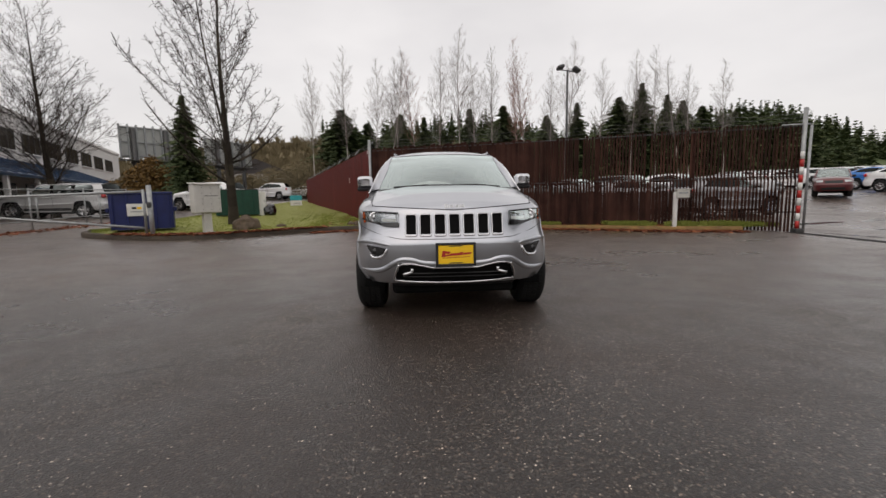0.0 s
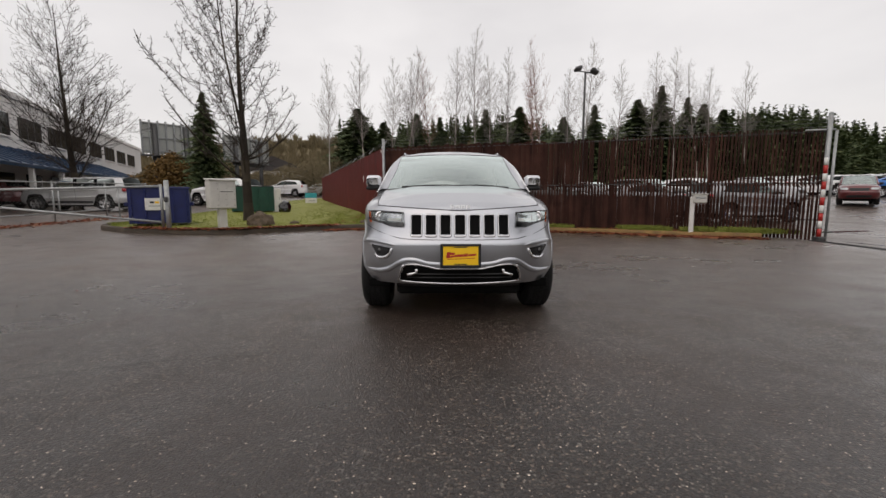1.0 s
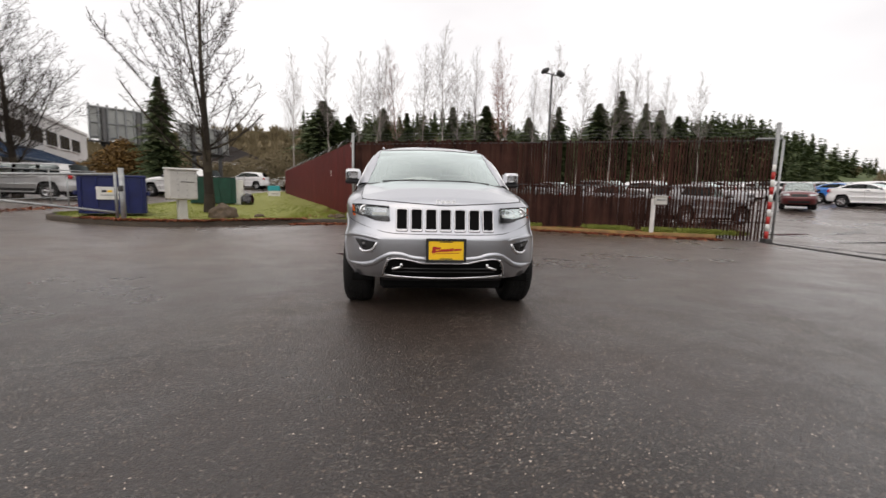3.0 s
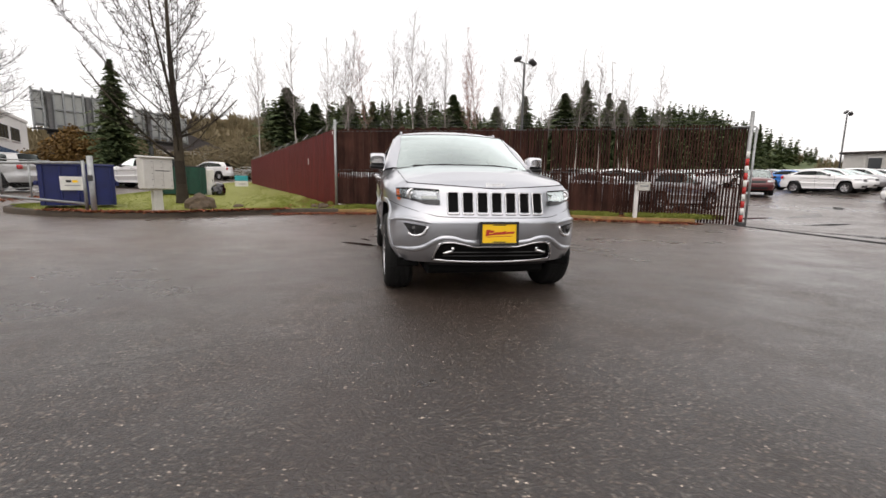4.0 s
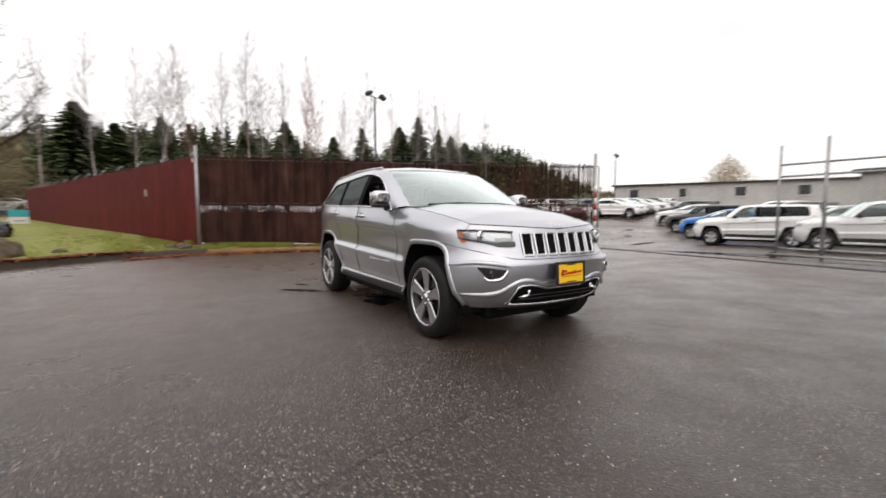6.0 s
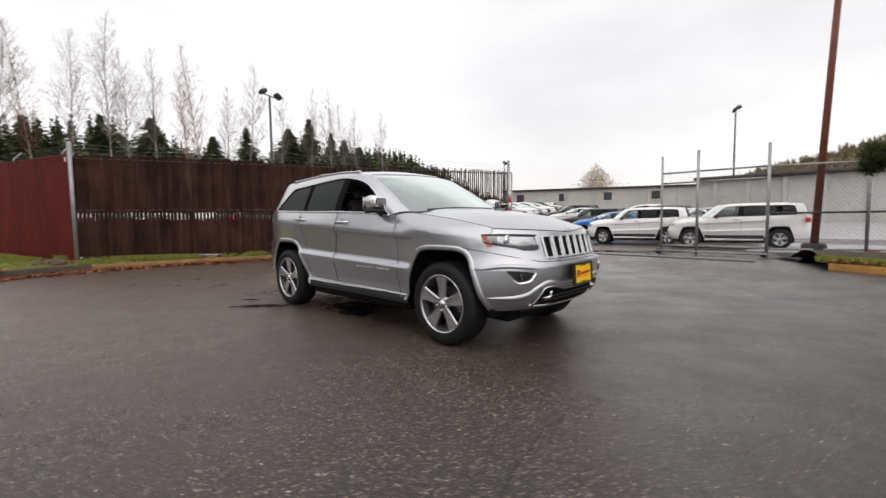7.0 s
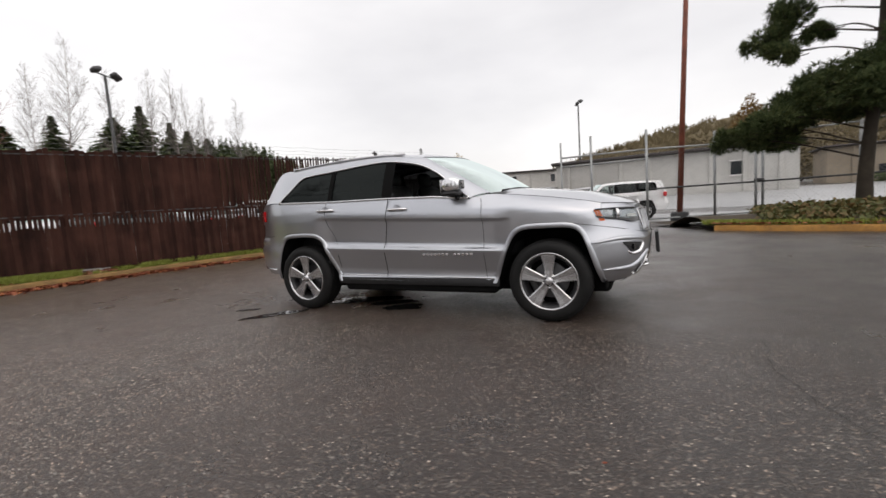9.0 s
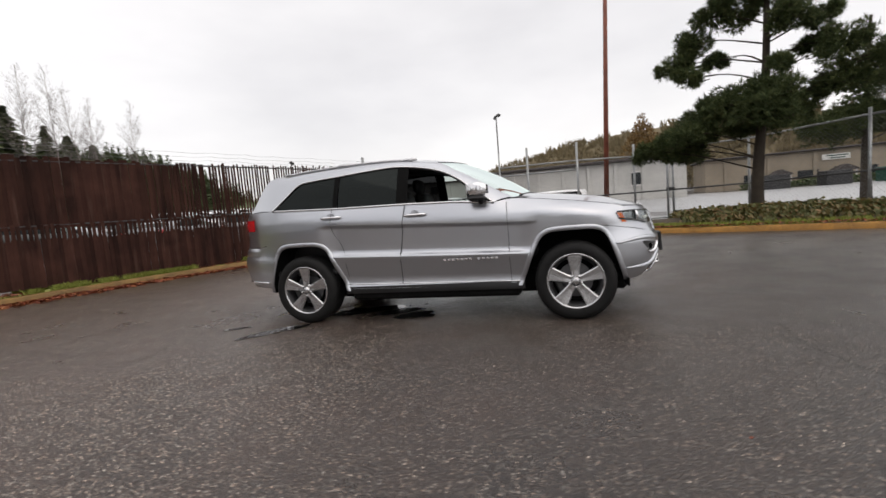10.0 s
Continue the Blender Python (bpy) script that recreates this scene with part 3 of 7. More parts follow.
sheet_between([(x + 0.1, y + 0.02) for x, y in KR], smooth_line([(12.6, -2.3), (13.2, -3.2), (13.6, -4.5), (13.4, -6.5), (12.6, -9), (11.0, -12), (9.0, -14), (8.0, -15)], 60), 10, lambda u: 0.10 + 0.24 * math.sin(math.pi * min(1, u * 1.6)), "planting_bed", M["soil"], "raised bed of wet soil under the pine", "bed")

# ---- vehicles ----
def tab(t):
    return lambda v: lerp_table(t, v)


class Shape:
    """The curves of an estate-like body, from the hub line outwards, right half; z up, nose towards -y."""
    W, yS, yB, m = 0.958, -1.2, 1.15, 3.1
    n_z = staticmethod(tab([(0.30, 3.3), (0.72, 3.3), (0.85, 2.9), (1.2, 2.75)]))
    yF = staticmethod(tab([(0.30, -2.08), (0.36, -2.15), (0.40, -2.19), (0.45, -2.235), (0.50, -2.26), (0.55, -2.275), (0.60, -2.288), (0.66, -2.298), (0.735, -2.302), (0.775, -2.278), (0.80, -2.262), (0.98, -2.215), (1.02, -2.19), (1.06, -2.15)]))
    yR = staticmethod(tab([(0.30, 2.41), (0.42, 2.50), (0.55, 2.56), (0.66, 2.585), (0.74, 2.58), (0.80, 2.545), (0.95, 2.49), (1.05, 2.50), (1.15, 2.52), (1.21, 2.51), (1.30, 2.45)]))
    d_side = staticmethod(tab([(0.30, 0.075), (0.335, 0.058), (0.365, 0.056), (0.395, 0.066), (0.42, 0.086), (0.50, 0.066), (0.60, 0.036), (0.675, 0.013), (0.694, 0.006), (0.703, 0.007), (0.716, 0.020), (0.73, 0.036), (0.745, 0.047), (0.775, 0.050), (0.84, 0.047), (0.92, 0.043), (0.98, 0.040), (1.004, 0.039), (1.014, 0.008), (1.022, 0.001), (1.032, 0.0), (1.07, 0.004), (1.15, 0.022), (1.25, 0.04)]))
    lean = staticmethod(tab([(-1.93, 0.0), (-1.0, -0.95), (1.1, 1.1), (1.95, 0.0)]))
    d_nose = staticmethod(tab([(0.30, 0.06), (0.40, 0.03), (0.48, 0.0), (0.60, 0.0), (0.70, 0.006), (0.80, 0.02), (0.95, 0.012), (1.05, 0.012), (1.25, 0.03)]))
    xe = staticmethod(tab([(-1.95, 0.735), (-1.8, 0.765), (-1.2, 0.79), (-0.9, 0.79), (-0.8, 0.85), (-0.72, 0.908), (0.0, 0.906), (1.77, 0.885), (1.95, 0.85)]))
    zt = staticmethod(tab([(-1.95, 1.047), (-1.8, 1.085), (-1.5, 1.138), (-1.2, 1.18), (-0.9, 1.215), (-0.8, 1.205), (-0.72, 1.19), (-0.3, 1.225), (0.2, 1.243), (1.0, 1.257), (1.77, 1.287), (1.95, 1.29)]))
    zc = staticmethod(tab([(-2.19, 1.016), (-2.15, 1.05), (-2.05, 1.09), (-1.77, 1.163), (-1.41, 1.214), (-1.05, 1.252), (-0.86, 1.262)]))
    roof = staticmethod(tab([(-0.36, 1.652), (-0.30, 1.672), (-0.2, 1.70), (0.0, 1.735), (0.3, 1.757), (0.7, 1.765), (1.1, 1.757), (1.5, 1.735), (2.0, 1.69)]))
    C0 = [(0.912, -0.72, 1.19), (0.868, -0.534, 1.316), (0.817, -0.369, 1.452), (0.771, -0.175, 1.554), (0.744, 0.043, 1.613), (0.728, 0.332, 1.65), (0.733, 0.66, 1.64), (0.747, 1.02, 1.613), (0.757, 1.35, 1.590), (0.775, 1.50, 1.56), (0.835, 1.66, 1.42), (0.895, 1.80, 1.289)]
    C1 = [(0.775, -0.885, 1.228), (0.745, -0.70, 1.335), (0.705, -0.50, 1.455), (0.685, -0.30, 1.565), (0.662, -0.10, 1.662), (0.642, 0.30, 1.712), (0.632, 0.66, 1.726), (0.627, 1.02, 1.722), (0.622, 1.35, 1.710), (0.617, 1.70, 1.688), (0.62, 1.99, 1.648), (0.72, 2.21, 1.288)]
    head, tail = 4, 10           # where the roof begins and ends on C1
    ws_low, ws_back = (-1.08, 1.25), 0.20
    hub_f, hub_r, hub_z, arch, arch_h, arch_n, arch_o, sill = -1.4475, 1.4600, 0.377, 0.494, 0.494, 9.0, 0.442, 0.32
    windows = ((-0.72, 0.20, "front"), (0.28, 1.0, "rear"), (1.03, 1.78, "quarter"))
    levels = (0.335, 0.365, 0.395, 0.42, 0.5, 0.6, 0.675, 0.694, 0.703, 0.716, 0.73, 0.745, 0.775, 0.84, 0.92, 0.98, 1.004, 1.014, 1.022, 1.032, 1.07, 1.11, 1.15)

    def side(self, y, z):
        """Half width of the body at y, z."""
        f = smoothstep(-1.15, -0.92, y) * (1 - smoothstep(0.98, 1.25, y))
        a = 0.06 * self.lean(y)                # creases climb towards the tail
        w = self.W - self.d_side(z - a * (z - 0.2)) * f - self.d_nose(z) * (1 - f)
        e = max(0.0, (self.yS - y) / (self.yS - self.yF(z)))
        r = max(0.0, (y - self.yB) / (self.yR(z) - self.yB))
        return w * max(0.0, 1 - min(1, e) ** self.n_z(z)) ** (1 / self.n_z(z)) * max(0.0, 1 - min(1, r) ** self.m) ** (1 / self.m)

    def nose(self, x, z):
        """The y of the front at x, z."""
        w = self.W - self.d_nose(z)
        return self.yS - (self.yS - self.yF(z)) * max(0.0, 1 - min(1, abs(x) / w) ** self.n_z(z)) ** (1 / self.n_z(z))

    def rear(self, x, z):
        w = self.W - self.d_nose(z)
        return self.yB + (self.yR(z) - self.yB) * max(0.0, 1 - min(1, abs(x) / w) ** self.m) ** (1 / self.m)

    def opening(self, u, v):
        """Below 1 inside the wheel opening, at u outwards along the car and v up from the hub."""
        a, k = (self.arch_o, 0.31) if u > 0 else (self.arch, 0.40)
        return ((max(0.0, v) / self.arch_h) ** self.arch_n + ((abs(u) + k * v) / a) ** self.arch_n) ** (1 / self.arch_n)

    def bottom(self, y):
        for c, end in ((self.hub_f, -1), (self.hub_r, 1)):
            if self.opening((y - c) * end, 0.0) < 1:
                lo, hi = 0.0, self.arch_h
                for _ in range(24):
                    v = (lo + hi) / 2
                    lo, hi = (v, hi) if self.opening((y - c) * end, v) < 1 else (lo, v)
                return max(self.sill, self.hub_z + lo)
        return self.sill


def arch_point(s, a, off, end):
    """A point of a wheel opening's outline at the angle a, off metres outside it: along y, up from the hub."""
    c, d = math.cos(a), math.sin(a)
    r = 1 / s.opening(c * end, d) + off
    return r * c, r * d


class Sedan(Shape):
    """A lower, longer-nosed saloon."""
    C0 = [(0.92, -0.62, 1.19), (0.86, -0.40, 1.31), (0.80, -0.18, 1.42), (0.76, 0.05, 1.50), (0.74, 0.25, 1.535), (0.735, 0.5, 1.55), (0.74, 0.75, 1.55), (0.75, 1.0, 1.53), (0.77, 1.2, 1.49), (0.80, 1.36, 1.43), (0.85, 1.5, 1.35), (0.895, 1.6, 1.285)]
    C1 = [(0.775, -0.885, 1.228), (0.73, -0.58, 1.33), (0.69, -0.32, 1.42), (0.65, -0.08, 1.51), (0.62, 0.12, 1.57), (0.60, 0.4, 1.60), (0.595, 0.66, 1.61), (0.59, 0.95, 1.60), (0.59, 1.15, 1.57), (0.60, 1.4, 1.50), (0.63, 1.65, 1.42), (0.72, 2.0, 1.30)]
    roof = staticmethod(tab([(-0.1, 1.60), (0.2, 1.63), (0.6, 1.645), (1.0, 1.63), (1.4, 1.55), (1.65, 1.45)]))
    windows = ((-0.62, 0.25, "front"), (0.30, 1.6, "rear"))


class Boxy(Shape):
    """A square-shouldered off-road wagon with an upright tail."""
    n_z = staticmethod(lambda z: 4.2)
    C0 = [(0.93, -0.72, 1.19), (0.885, -0.60, 1.33), (0.85, -0.46, 1.47), (0.82, -0.31, 1.59), (0.81, -0.12, 1.645), (0.81, 0.3, 1.66), (0.81, 0.66, 1.66), (0.81, 1.02, 1.66), (0.81, 1.5, 1.655), (0.815, 1.85, 1.64), (0.86, 1.93, 1.45), (0.90, 1.95, 1.29)]
    C1 = [(0.80, -0.86, 1.228), (0.78, -0.72, 1.36), (0.75, -0.58, 1.49), (0.73, -0.44, 1.61), (0.70, -0.28, 1.70), (0.69, 0.30, 1.73), (0.69, 0.66, 1.735), (0.69, 1.02, 1.735), (0.69, 1.5, 1.73), (0.69, 2.0, 1.72), (0.71, 2.17, 1.67), (0.78, 2.29, 1.29)]
    roof = staticmethod(tab([(-0.35, 1.73), (0.0, 1.76), (0.5, 1.775), (1.5, 1.77), (2.2, 1.72)]))
    zc = staticmethod(tab([(-2.19, 1.03), (-2.15, 1.09), (-2.05, 1.13), (-1.77, 1.185), (-1.41, 1.22), (-1.05, 1.245), (-0.86, 1.255)]))
    windows = ((-0.72, 0.19, "front"), (0.26, 1.1, "rear"), (1.18, 1.93, "quarter"))


def mirror(vf):
    return [(-v[0], v[1], v[2]) for v in vf[0]], [tuple(reversed(f)) for f in vf[1]]


def body_mesh(s, fine):
    """The painted lower body with its bonnet: rows from the sill to the belt, columns from nose to tail."""
    step = 0.07 if fine else 0.2
    ys = []
    for c, end in ((s.hub_f, -1), (s.hub_r, 1)):
        k = 15 if fine else 6
        us = [math.sin(math.pi / 2 * i / k) * 0.9999 for i in range(k + 1)] + [0.58, 0.62, 0.66]
        ys += sorted({c + end * s.arch_o * u for u in us} | {c - end * s.arch * u for u in us[1:]})
    lo, hi = s.hub_f + s.arch + 0.012, s.hub_r - s.arch - 0.012
    k = int((hi - lo) / step)
    ys += [lo + (hi - lo) * i / k for i in range(k + 1)]
    y_n, y_t = s.hub_f - s.arch_o - 0.012, s.hub_r + s.arch_o + 0.012
    ys = sorted(ys + [y_n, y_t])
    kn = 18 if fine else 8
    cols = []
    for i in range(kn):                       # nose, centre to corner
        cols.append(("n", math.sin(math.pi / 2 * i / kn)))
    cols += [("s", y) for y in ys]
    kt = 12 if fine else 6
    for i in range(kt - 1, -1, -1):
        cols.append(("t", math.sin(math.pi / 2 * i / kt)))
    rows = [[] for _ in range(len(s.levels) + 2)]
    for kind, v in cols:
        y_ref = {"n": y_n, "s": v, "t": y_t}[kind]
        top = s.zt(y_ref) if kind == "s" else (s.zt(y_n) - (1 - v) * (s.zt(y_n) - s.zc(-3)) if kind == "n" else s.zt(y_t))
        bot = s.bottom(y_ref) if kind == "s" else (s.sill + 0.035 if kind == "n" else s.sill + 0.09)
        if kind == "s" and (y_ref <= y_n + 1e-6 or y_ref >= y_t - 1e-6):
            bot = s.sill + (0.035 if y_ref < 0 else 0.08)
        a = 0.06 * s.lean(y_ref)
        zs = [bot] + [(q - 0.2 * a) / (1 - a) for q in s.levels] + [top]
        m_ = len(zs)
        for i in range(1, m_ - 1):
            zs[i] = max(zs[i], bot + 0.004 * i)
        for i in range(m_ - 2, 0, -1):
            zs[i] = min(zs[i], top - 0.004 * (m_ - 1 - i))
        for i, z in enumerate(zs):
            if kind == "s":
                x, y = s.side(v, z), v
                xe = min(s.xe(v), x)
            elif kind == "n":
                x = s.side(y_n, z) * v
                y = s.nose(x, z)
                xe = x * (0.965 if v else 1)
            else:
                x = s.side(y_t, z) * v
                y = s.rear(x, z)
                xe = x
            w = max(0.0, (z - (top - 0.13)) / 0.13) ** 2.2
            x = x + (xe - x) * w
            rows[i].append((x, y, z))
    lower = grid(rows)
    # bonnet, from the nose to the foot of the windscreen
    edge = [p for p in rows[-1] if p[1] <= -0.85]
    bon = []
    for x, y, z in edge:
        line = []
        for k in range(-10, 11):
            u = k / 10
            c = max(z, s.zc(y))
            bulge = 0.010 * (smoothstep(0.80, 0.62, abs(u)) if y > -2.0 else 0) * smoothstep(-2.05, -1.7, y)
            line.append((x * u, y, c + (z - c) * abs(u) ** 2.6 + bulge))
        bon.append(line)
    return join(lower, mirror(lower)), grid(bon), rows


def drape(s, xs, top, bot, off, rows=5):
    """A sheet on the car's front between two heights given as functions of x."""
    g = []
    for x in xs:
        a, b = bot(x), top(x)
        g.append([(x, s.nose(x, a + (b - a) * k / rows) - off, a + (b - a) * k / rows) for k in range(rows + 1)])
    return grid(g)


def ring(s, outer, inner, off):
    vs = [(x, s.nose(x, z) - off * 0.2, z) for x, z in outer] + [(x, s.nose(x, z) - off, z) for x, z in
          [((a[0] + b[0]) / 2, (a[1] + b[1]) / 2) for a, b in zip(outer, inner)]] + [(x, s.nose(x, z) - off * 0.1, z) for x, z in inner]
    n = len(outer)
    fs = []
    for b in (0, n):
        fs += [(b + i, b + (i + 1) % n, b + n + (i + 1) % n, b + n + i) for i in range(n)]
    return vs, fs


def lin(a, b, n):
    return [a + (b - a) * i / (n - 1) for i in range(n)]


def wheel(parent, m, fine, r=0.377, rim=0.262, hw=0.132, dark=False):
    """Tyre, alloy rim with five broad spokes, nuts, cap and brake."""
    w = new("wheel")
    w.parent, w.matrix_basis = parent, m
    n = 64 if fine else 24
    obj("tyre", lathe([(rim - 0.01, -hw + 0.01), (rim + 0.02, -hw), (r - 0.05, -hw - 0.004), (r - 0.012, -hw + 0.018), (r, -hw + 0.045), (r - 0.004, -0.02), (r - 0.004, 0.02), (r, hw - 0.045), (r - 0.012, hw - 0.018), (r - 0.05, hw + 0.004), (rim + 0.02, hw), (rim - 0.005, hw - 0.012), (rim - 0.03, hw - 0.03)], n), M["rubber"], w, True)
    if fine:
        tread = []
        for k in range(60):
            a = 2 * math.pi * k / 60
            for x0 in (-0.075, -0.026, 0.026, 0.075):
                b_ = box(x0, 0, r - 0.001, 0.036, 0.030, 0.008, 0.003)
                tread.append(moved(b_, Matrix.Rotation(a + (0.03 if abs(x0) < 0.05 else 0), 4, "X")))
        obj("tread", join(*tread), M["rubber"], w)
    obj("rim", lathe([(rim - 0.012, -hw + 0.02), (rim - 0.03, -0.05), (rim - 0.05, 0.03), (rim - 0.03, hw - 0.03), (rim - 0.014, hw - 0.016), (rim + 0.004, hw - 0.006), (rim + 0.006, hw - 0.012)], n), M["wheel_barrel"], w, True)
    obj("rim_lip", lathe([(rim - 0.013, hw - 0.020), (rim - 0.012, hw - 0.010), (rim - 0.002, hw - 0.003), (rim + 0.007, hw - 0.003), (rim + 0.008, hw - 0.014)], n), M["alloy_dark"] if dark else M["alloy"], w, True)
    obj("brake_disc", lathe([(0.0, 0.0), (0.165, 0.0), (0.165, 0.024), (0.06, 0.03), (0.0, 0.03)], n), M["alloy_dark"], w)
    obj("wheel_back", lathe([(0.0, -0.03), (rim - 0.035, -0.03)], n), M["underbody"], w)
    if fine:
        obj("brake_caliper", moved(box(0.02, 0, 0.15, 0.07, 0.17, 0.075, 0.015), Matrix.Rotation(radians(115), 4, "X")), M["dark_steel"], w)
    xo = hw - 0.03
    for k in range(5):
        sp = []
        prof = [(0.045, 0.034, 0.012), (0.10, 0.042, 0.008), (0.65 * rim, 0.054, 0.012), (0.85 * rim, 0.066, 0.018), (rim - 0.012, 0.076, 0.020)]
        for rr, hh, dx in prof:
            sp.append([(xo + dx - 0.045, -hh, rr), (xo + dx - 0.008, -hh, rr), (xo + dx, -hh + 0.010, rr), (xo + dx - 0.003, 0, rr), (xo + dx, hh - 0.010, rr), (xo + dx - 0.008, hh, rr), (xo + dx - 0.045, hh, rr)])
        obj("spoke", moved(grid(sp), Matrix.Rotation(2 * math.pi * k / 5, 4, "X")), M["alloy"], w, False)
        if fine:
            a = 2 * math.pi * (k + 0.5) / 5
            obj("lug_nut", moved(lathe([(0.0, xo + 0.022), (0.008, xo + 0.02), (0.011, xo + 0.012), (0.011, xo - 0.02)], 8), Matrix.Translation((0, 0.058 * math.sin(a), 0.058 * math.cos(a)))), M["chrome"], w, True)
    obj("hub_cap", lathe([(0.0, xo + 0.03), (0.022, xo + 0.029), (0.034, xo + 0.022), (0.038, xo + 0.008), (0.075, xo + 0.004), (0.08, xo - 0.02), (0.08, 0.0)], 24 if fine else 12), M["alloy"], w, True)
    return w


def greenhouse(s, car, paint, fine, open_front):
    """Pillars and roof, glazing, and what shows of the cabin."""
    n = 133 if fine else 34
    c0, c1 = spline(s.C0, n), spline(s.C1, n)
    up = Vector((0.55, 0, 0.65))
    rows = []
    for k in range(7):
        u = k / 6
        rows.append([tuple(a + (b - a) * u + up * 0.018 * 4 * u * (1 - u)) for a, b in zip(c0, c1)])
    per = (n - 1) / (len(s.C0) - 1)
    ih, it = round(s.head * per), round(s.tail * per)
    sheet = grid(rows)
    # roof
    rf = []
    for i in range(ih, it + 1):
        p = c1[i]
        fwd = -s.ws_back * (1 - smoothstep(ih, ih + 3 * per, i))
        zc_ = max(s.roof(p.y + fwd), p.z)
        rf.append([(p.x * k / 8, p.y + fwd * (1 - (k / 8) ** 2), zc_ + (p.z - zc_) * abs(k / 8) ** 3.0) for k in range(-8, 9)])
    obj("roof", join(sheet, mirror(sheet), grid(rf)), paint, car, True)
    # windscreen
    ws = []
    low, high = Vector((0, s.ws_low[0], s.ws_low[1])), Vector((0, c1[ih].y - s.ws_back, s.roof(c1[ih].y - s.ws_back)))
    for i in range(0, ih + 1):
        u = i / ih
        c = low + (high - low) * u + Vector((0, -0.02, 0.02)) * 4 * u * (1 - u)
        ws.append([(c1[i].x * k / 10, c.y + (c1[i].y - c.y) * (k / 10) ** 2, c.z + (c1[i].z - c.z) * (k / 10) ** 2 - 0.004) for k in range(-10, 11)])
    o = obj("windscreen", grid(ws), M["screen_glass"], car, True)
    o.visible_shadow = False
    # black band round the screen and cowl
    obj("cowl", grid([[(x * 1.0, y - 0.16 + 0.05 * abs(k - 10) / 10, z - 0.012) for k, (x, y, z) in enumerate(ws[0])], [(x, y + 0.03, z + 0.004) for x, y, z in ws[0]]]), M["black_plastic"], car, True)
    # tailgate glass and panel
    tg = []
    for i in range(it, n):
        p = c1[i]
        zc_ = s.roof(p.y) if i == it else p.z + 0.012
        tg.append([(p.x * k / 8, p.y + (0.05 + 0.09 * (i - it) / max(1, n - 1 - it)) * (1 - (k / 8) ** 2), p.z + (zc_ - p.z) * (1 - (k / 8) ** 2)) for k in range(-8, 9)])
    obj("rear_window", grid(tg), M["dark_glass"], car, True)
    # side glazing
    belt = [(s.xe(p.y), p.y, s.zt(p.y)) for p in c0]
    for sgn in (1, -1):
        def pane(a, b, inset):
            idx = [i for i in range(n) if a - (0.012 if fine else 0.03) <= c0[i].y <= b + (0.012 if fine else 0.03)]
            g = []
            for i in idx:
                q, p = Vector(belt[i]), c0[i]
                g.append([(sgn * (v.x - inset), v.y, v.z) for v in (q + (p - q) * k / 5 + Vector((0.012, 0, 0)) * 4 * (k / 5) * (1 - k / 5) for k in range(6))])
            return grid(g) if len(g) > 1 else None
        for a, b, nm in s.windows:
            if nm == "front" and open_front and sgn < 0:
                continue
            g = pane(a, b, 0.008)
            if g:
                o = obj(nm + "_side_window", g, M["side_glass"] if nm == "front" else M["dark_glass"], car, True)
                o.visible_shadow = False
        for (_, b, _), (a, _, _) in zip(s.windows, s.windows[1:]):
            g = pane(b - 0.02, a + 0.02, -0.001)
            if g:
                obj("door_pillar", g, M["void_black"], car, True)
        if fine:
            line = [(sgn * (x + 0.004), y, z) for x, y, z in belt[1:-1]]
            loop = [(sgn * (p.x + 0.004), p.y, p.z) for p in c0]
            obj("belt_trim", tube(line, 0.0115, 6), M["chrome"], car, True, "bright chrome window trim")
            obj("window_trim", tube(loop, 0.009, 6), M["chrome"], car, True, "bright chrome window trim")
            loop_in = [(sgn * (p.x - 0.012), p.y + 0.004, p.z - 0.012) for p in c0]
            obj("window_seal", tube(loop_in, 0.012, 6), M["black_plastic"], car, True)
    return c0, c1


def seat(parent, x, y, w=0.50):
    st = new("seat")
    st.parent, st.matrix_basis = parent, Matrix.Translation((x, y, 0.55))
    obj("cushion", box(0, 0, 0.16, w, 0.52, 0.16, 0.05), M["seat"], st, True)
    obj("backrest", moved(box(0, 0, 0.33, w * 0.96, 0.14, 0.62, 0.05), pose(0, 0.28, 0.22, -14)), M["seat"], st, True)
    obj("headrest", moved(box(0, 0, 0, 0.27, 0.10, 0.19, 0.04), pose(0, 0.47, 0.93, -10)), M["seat"], st, True)


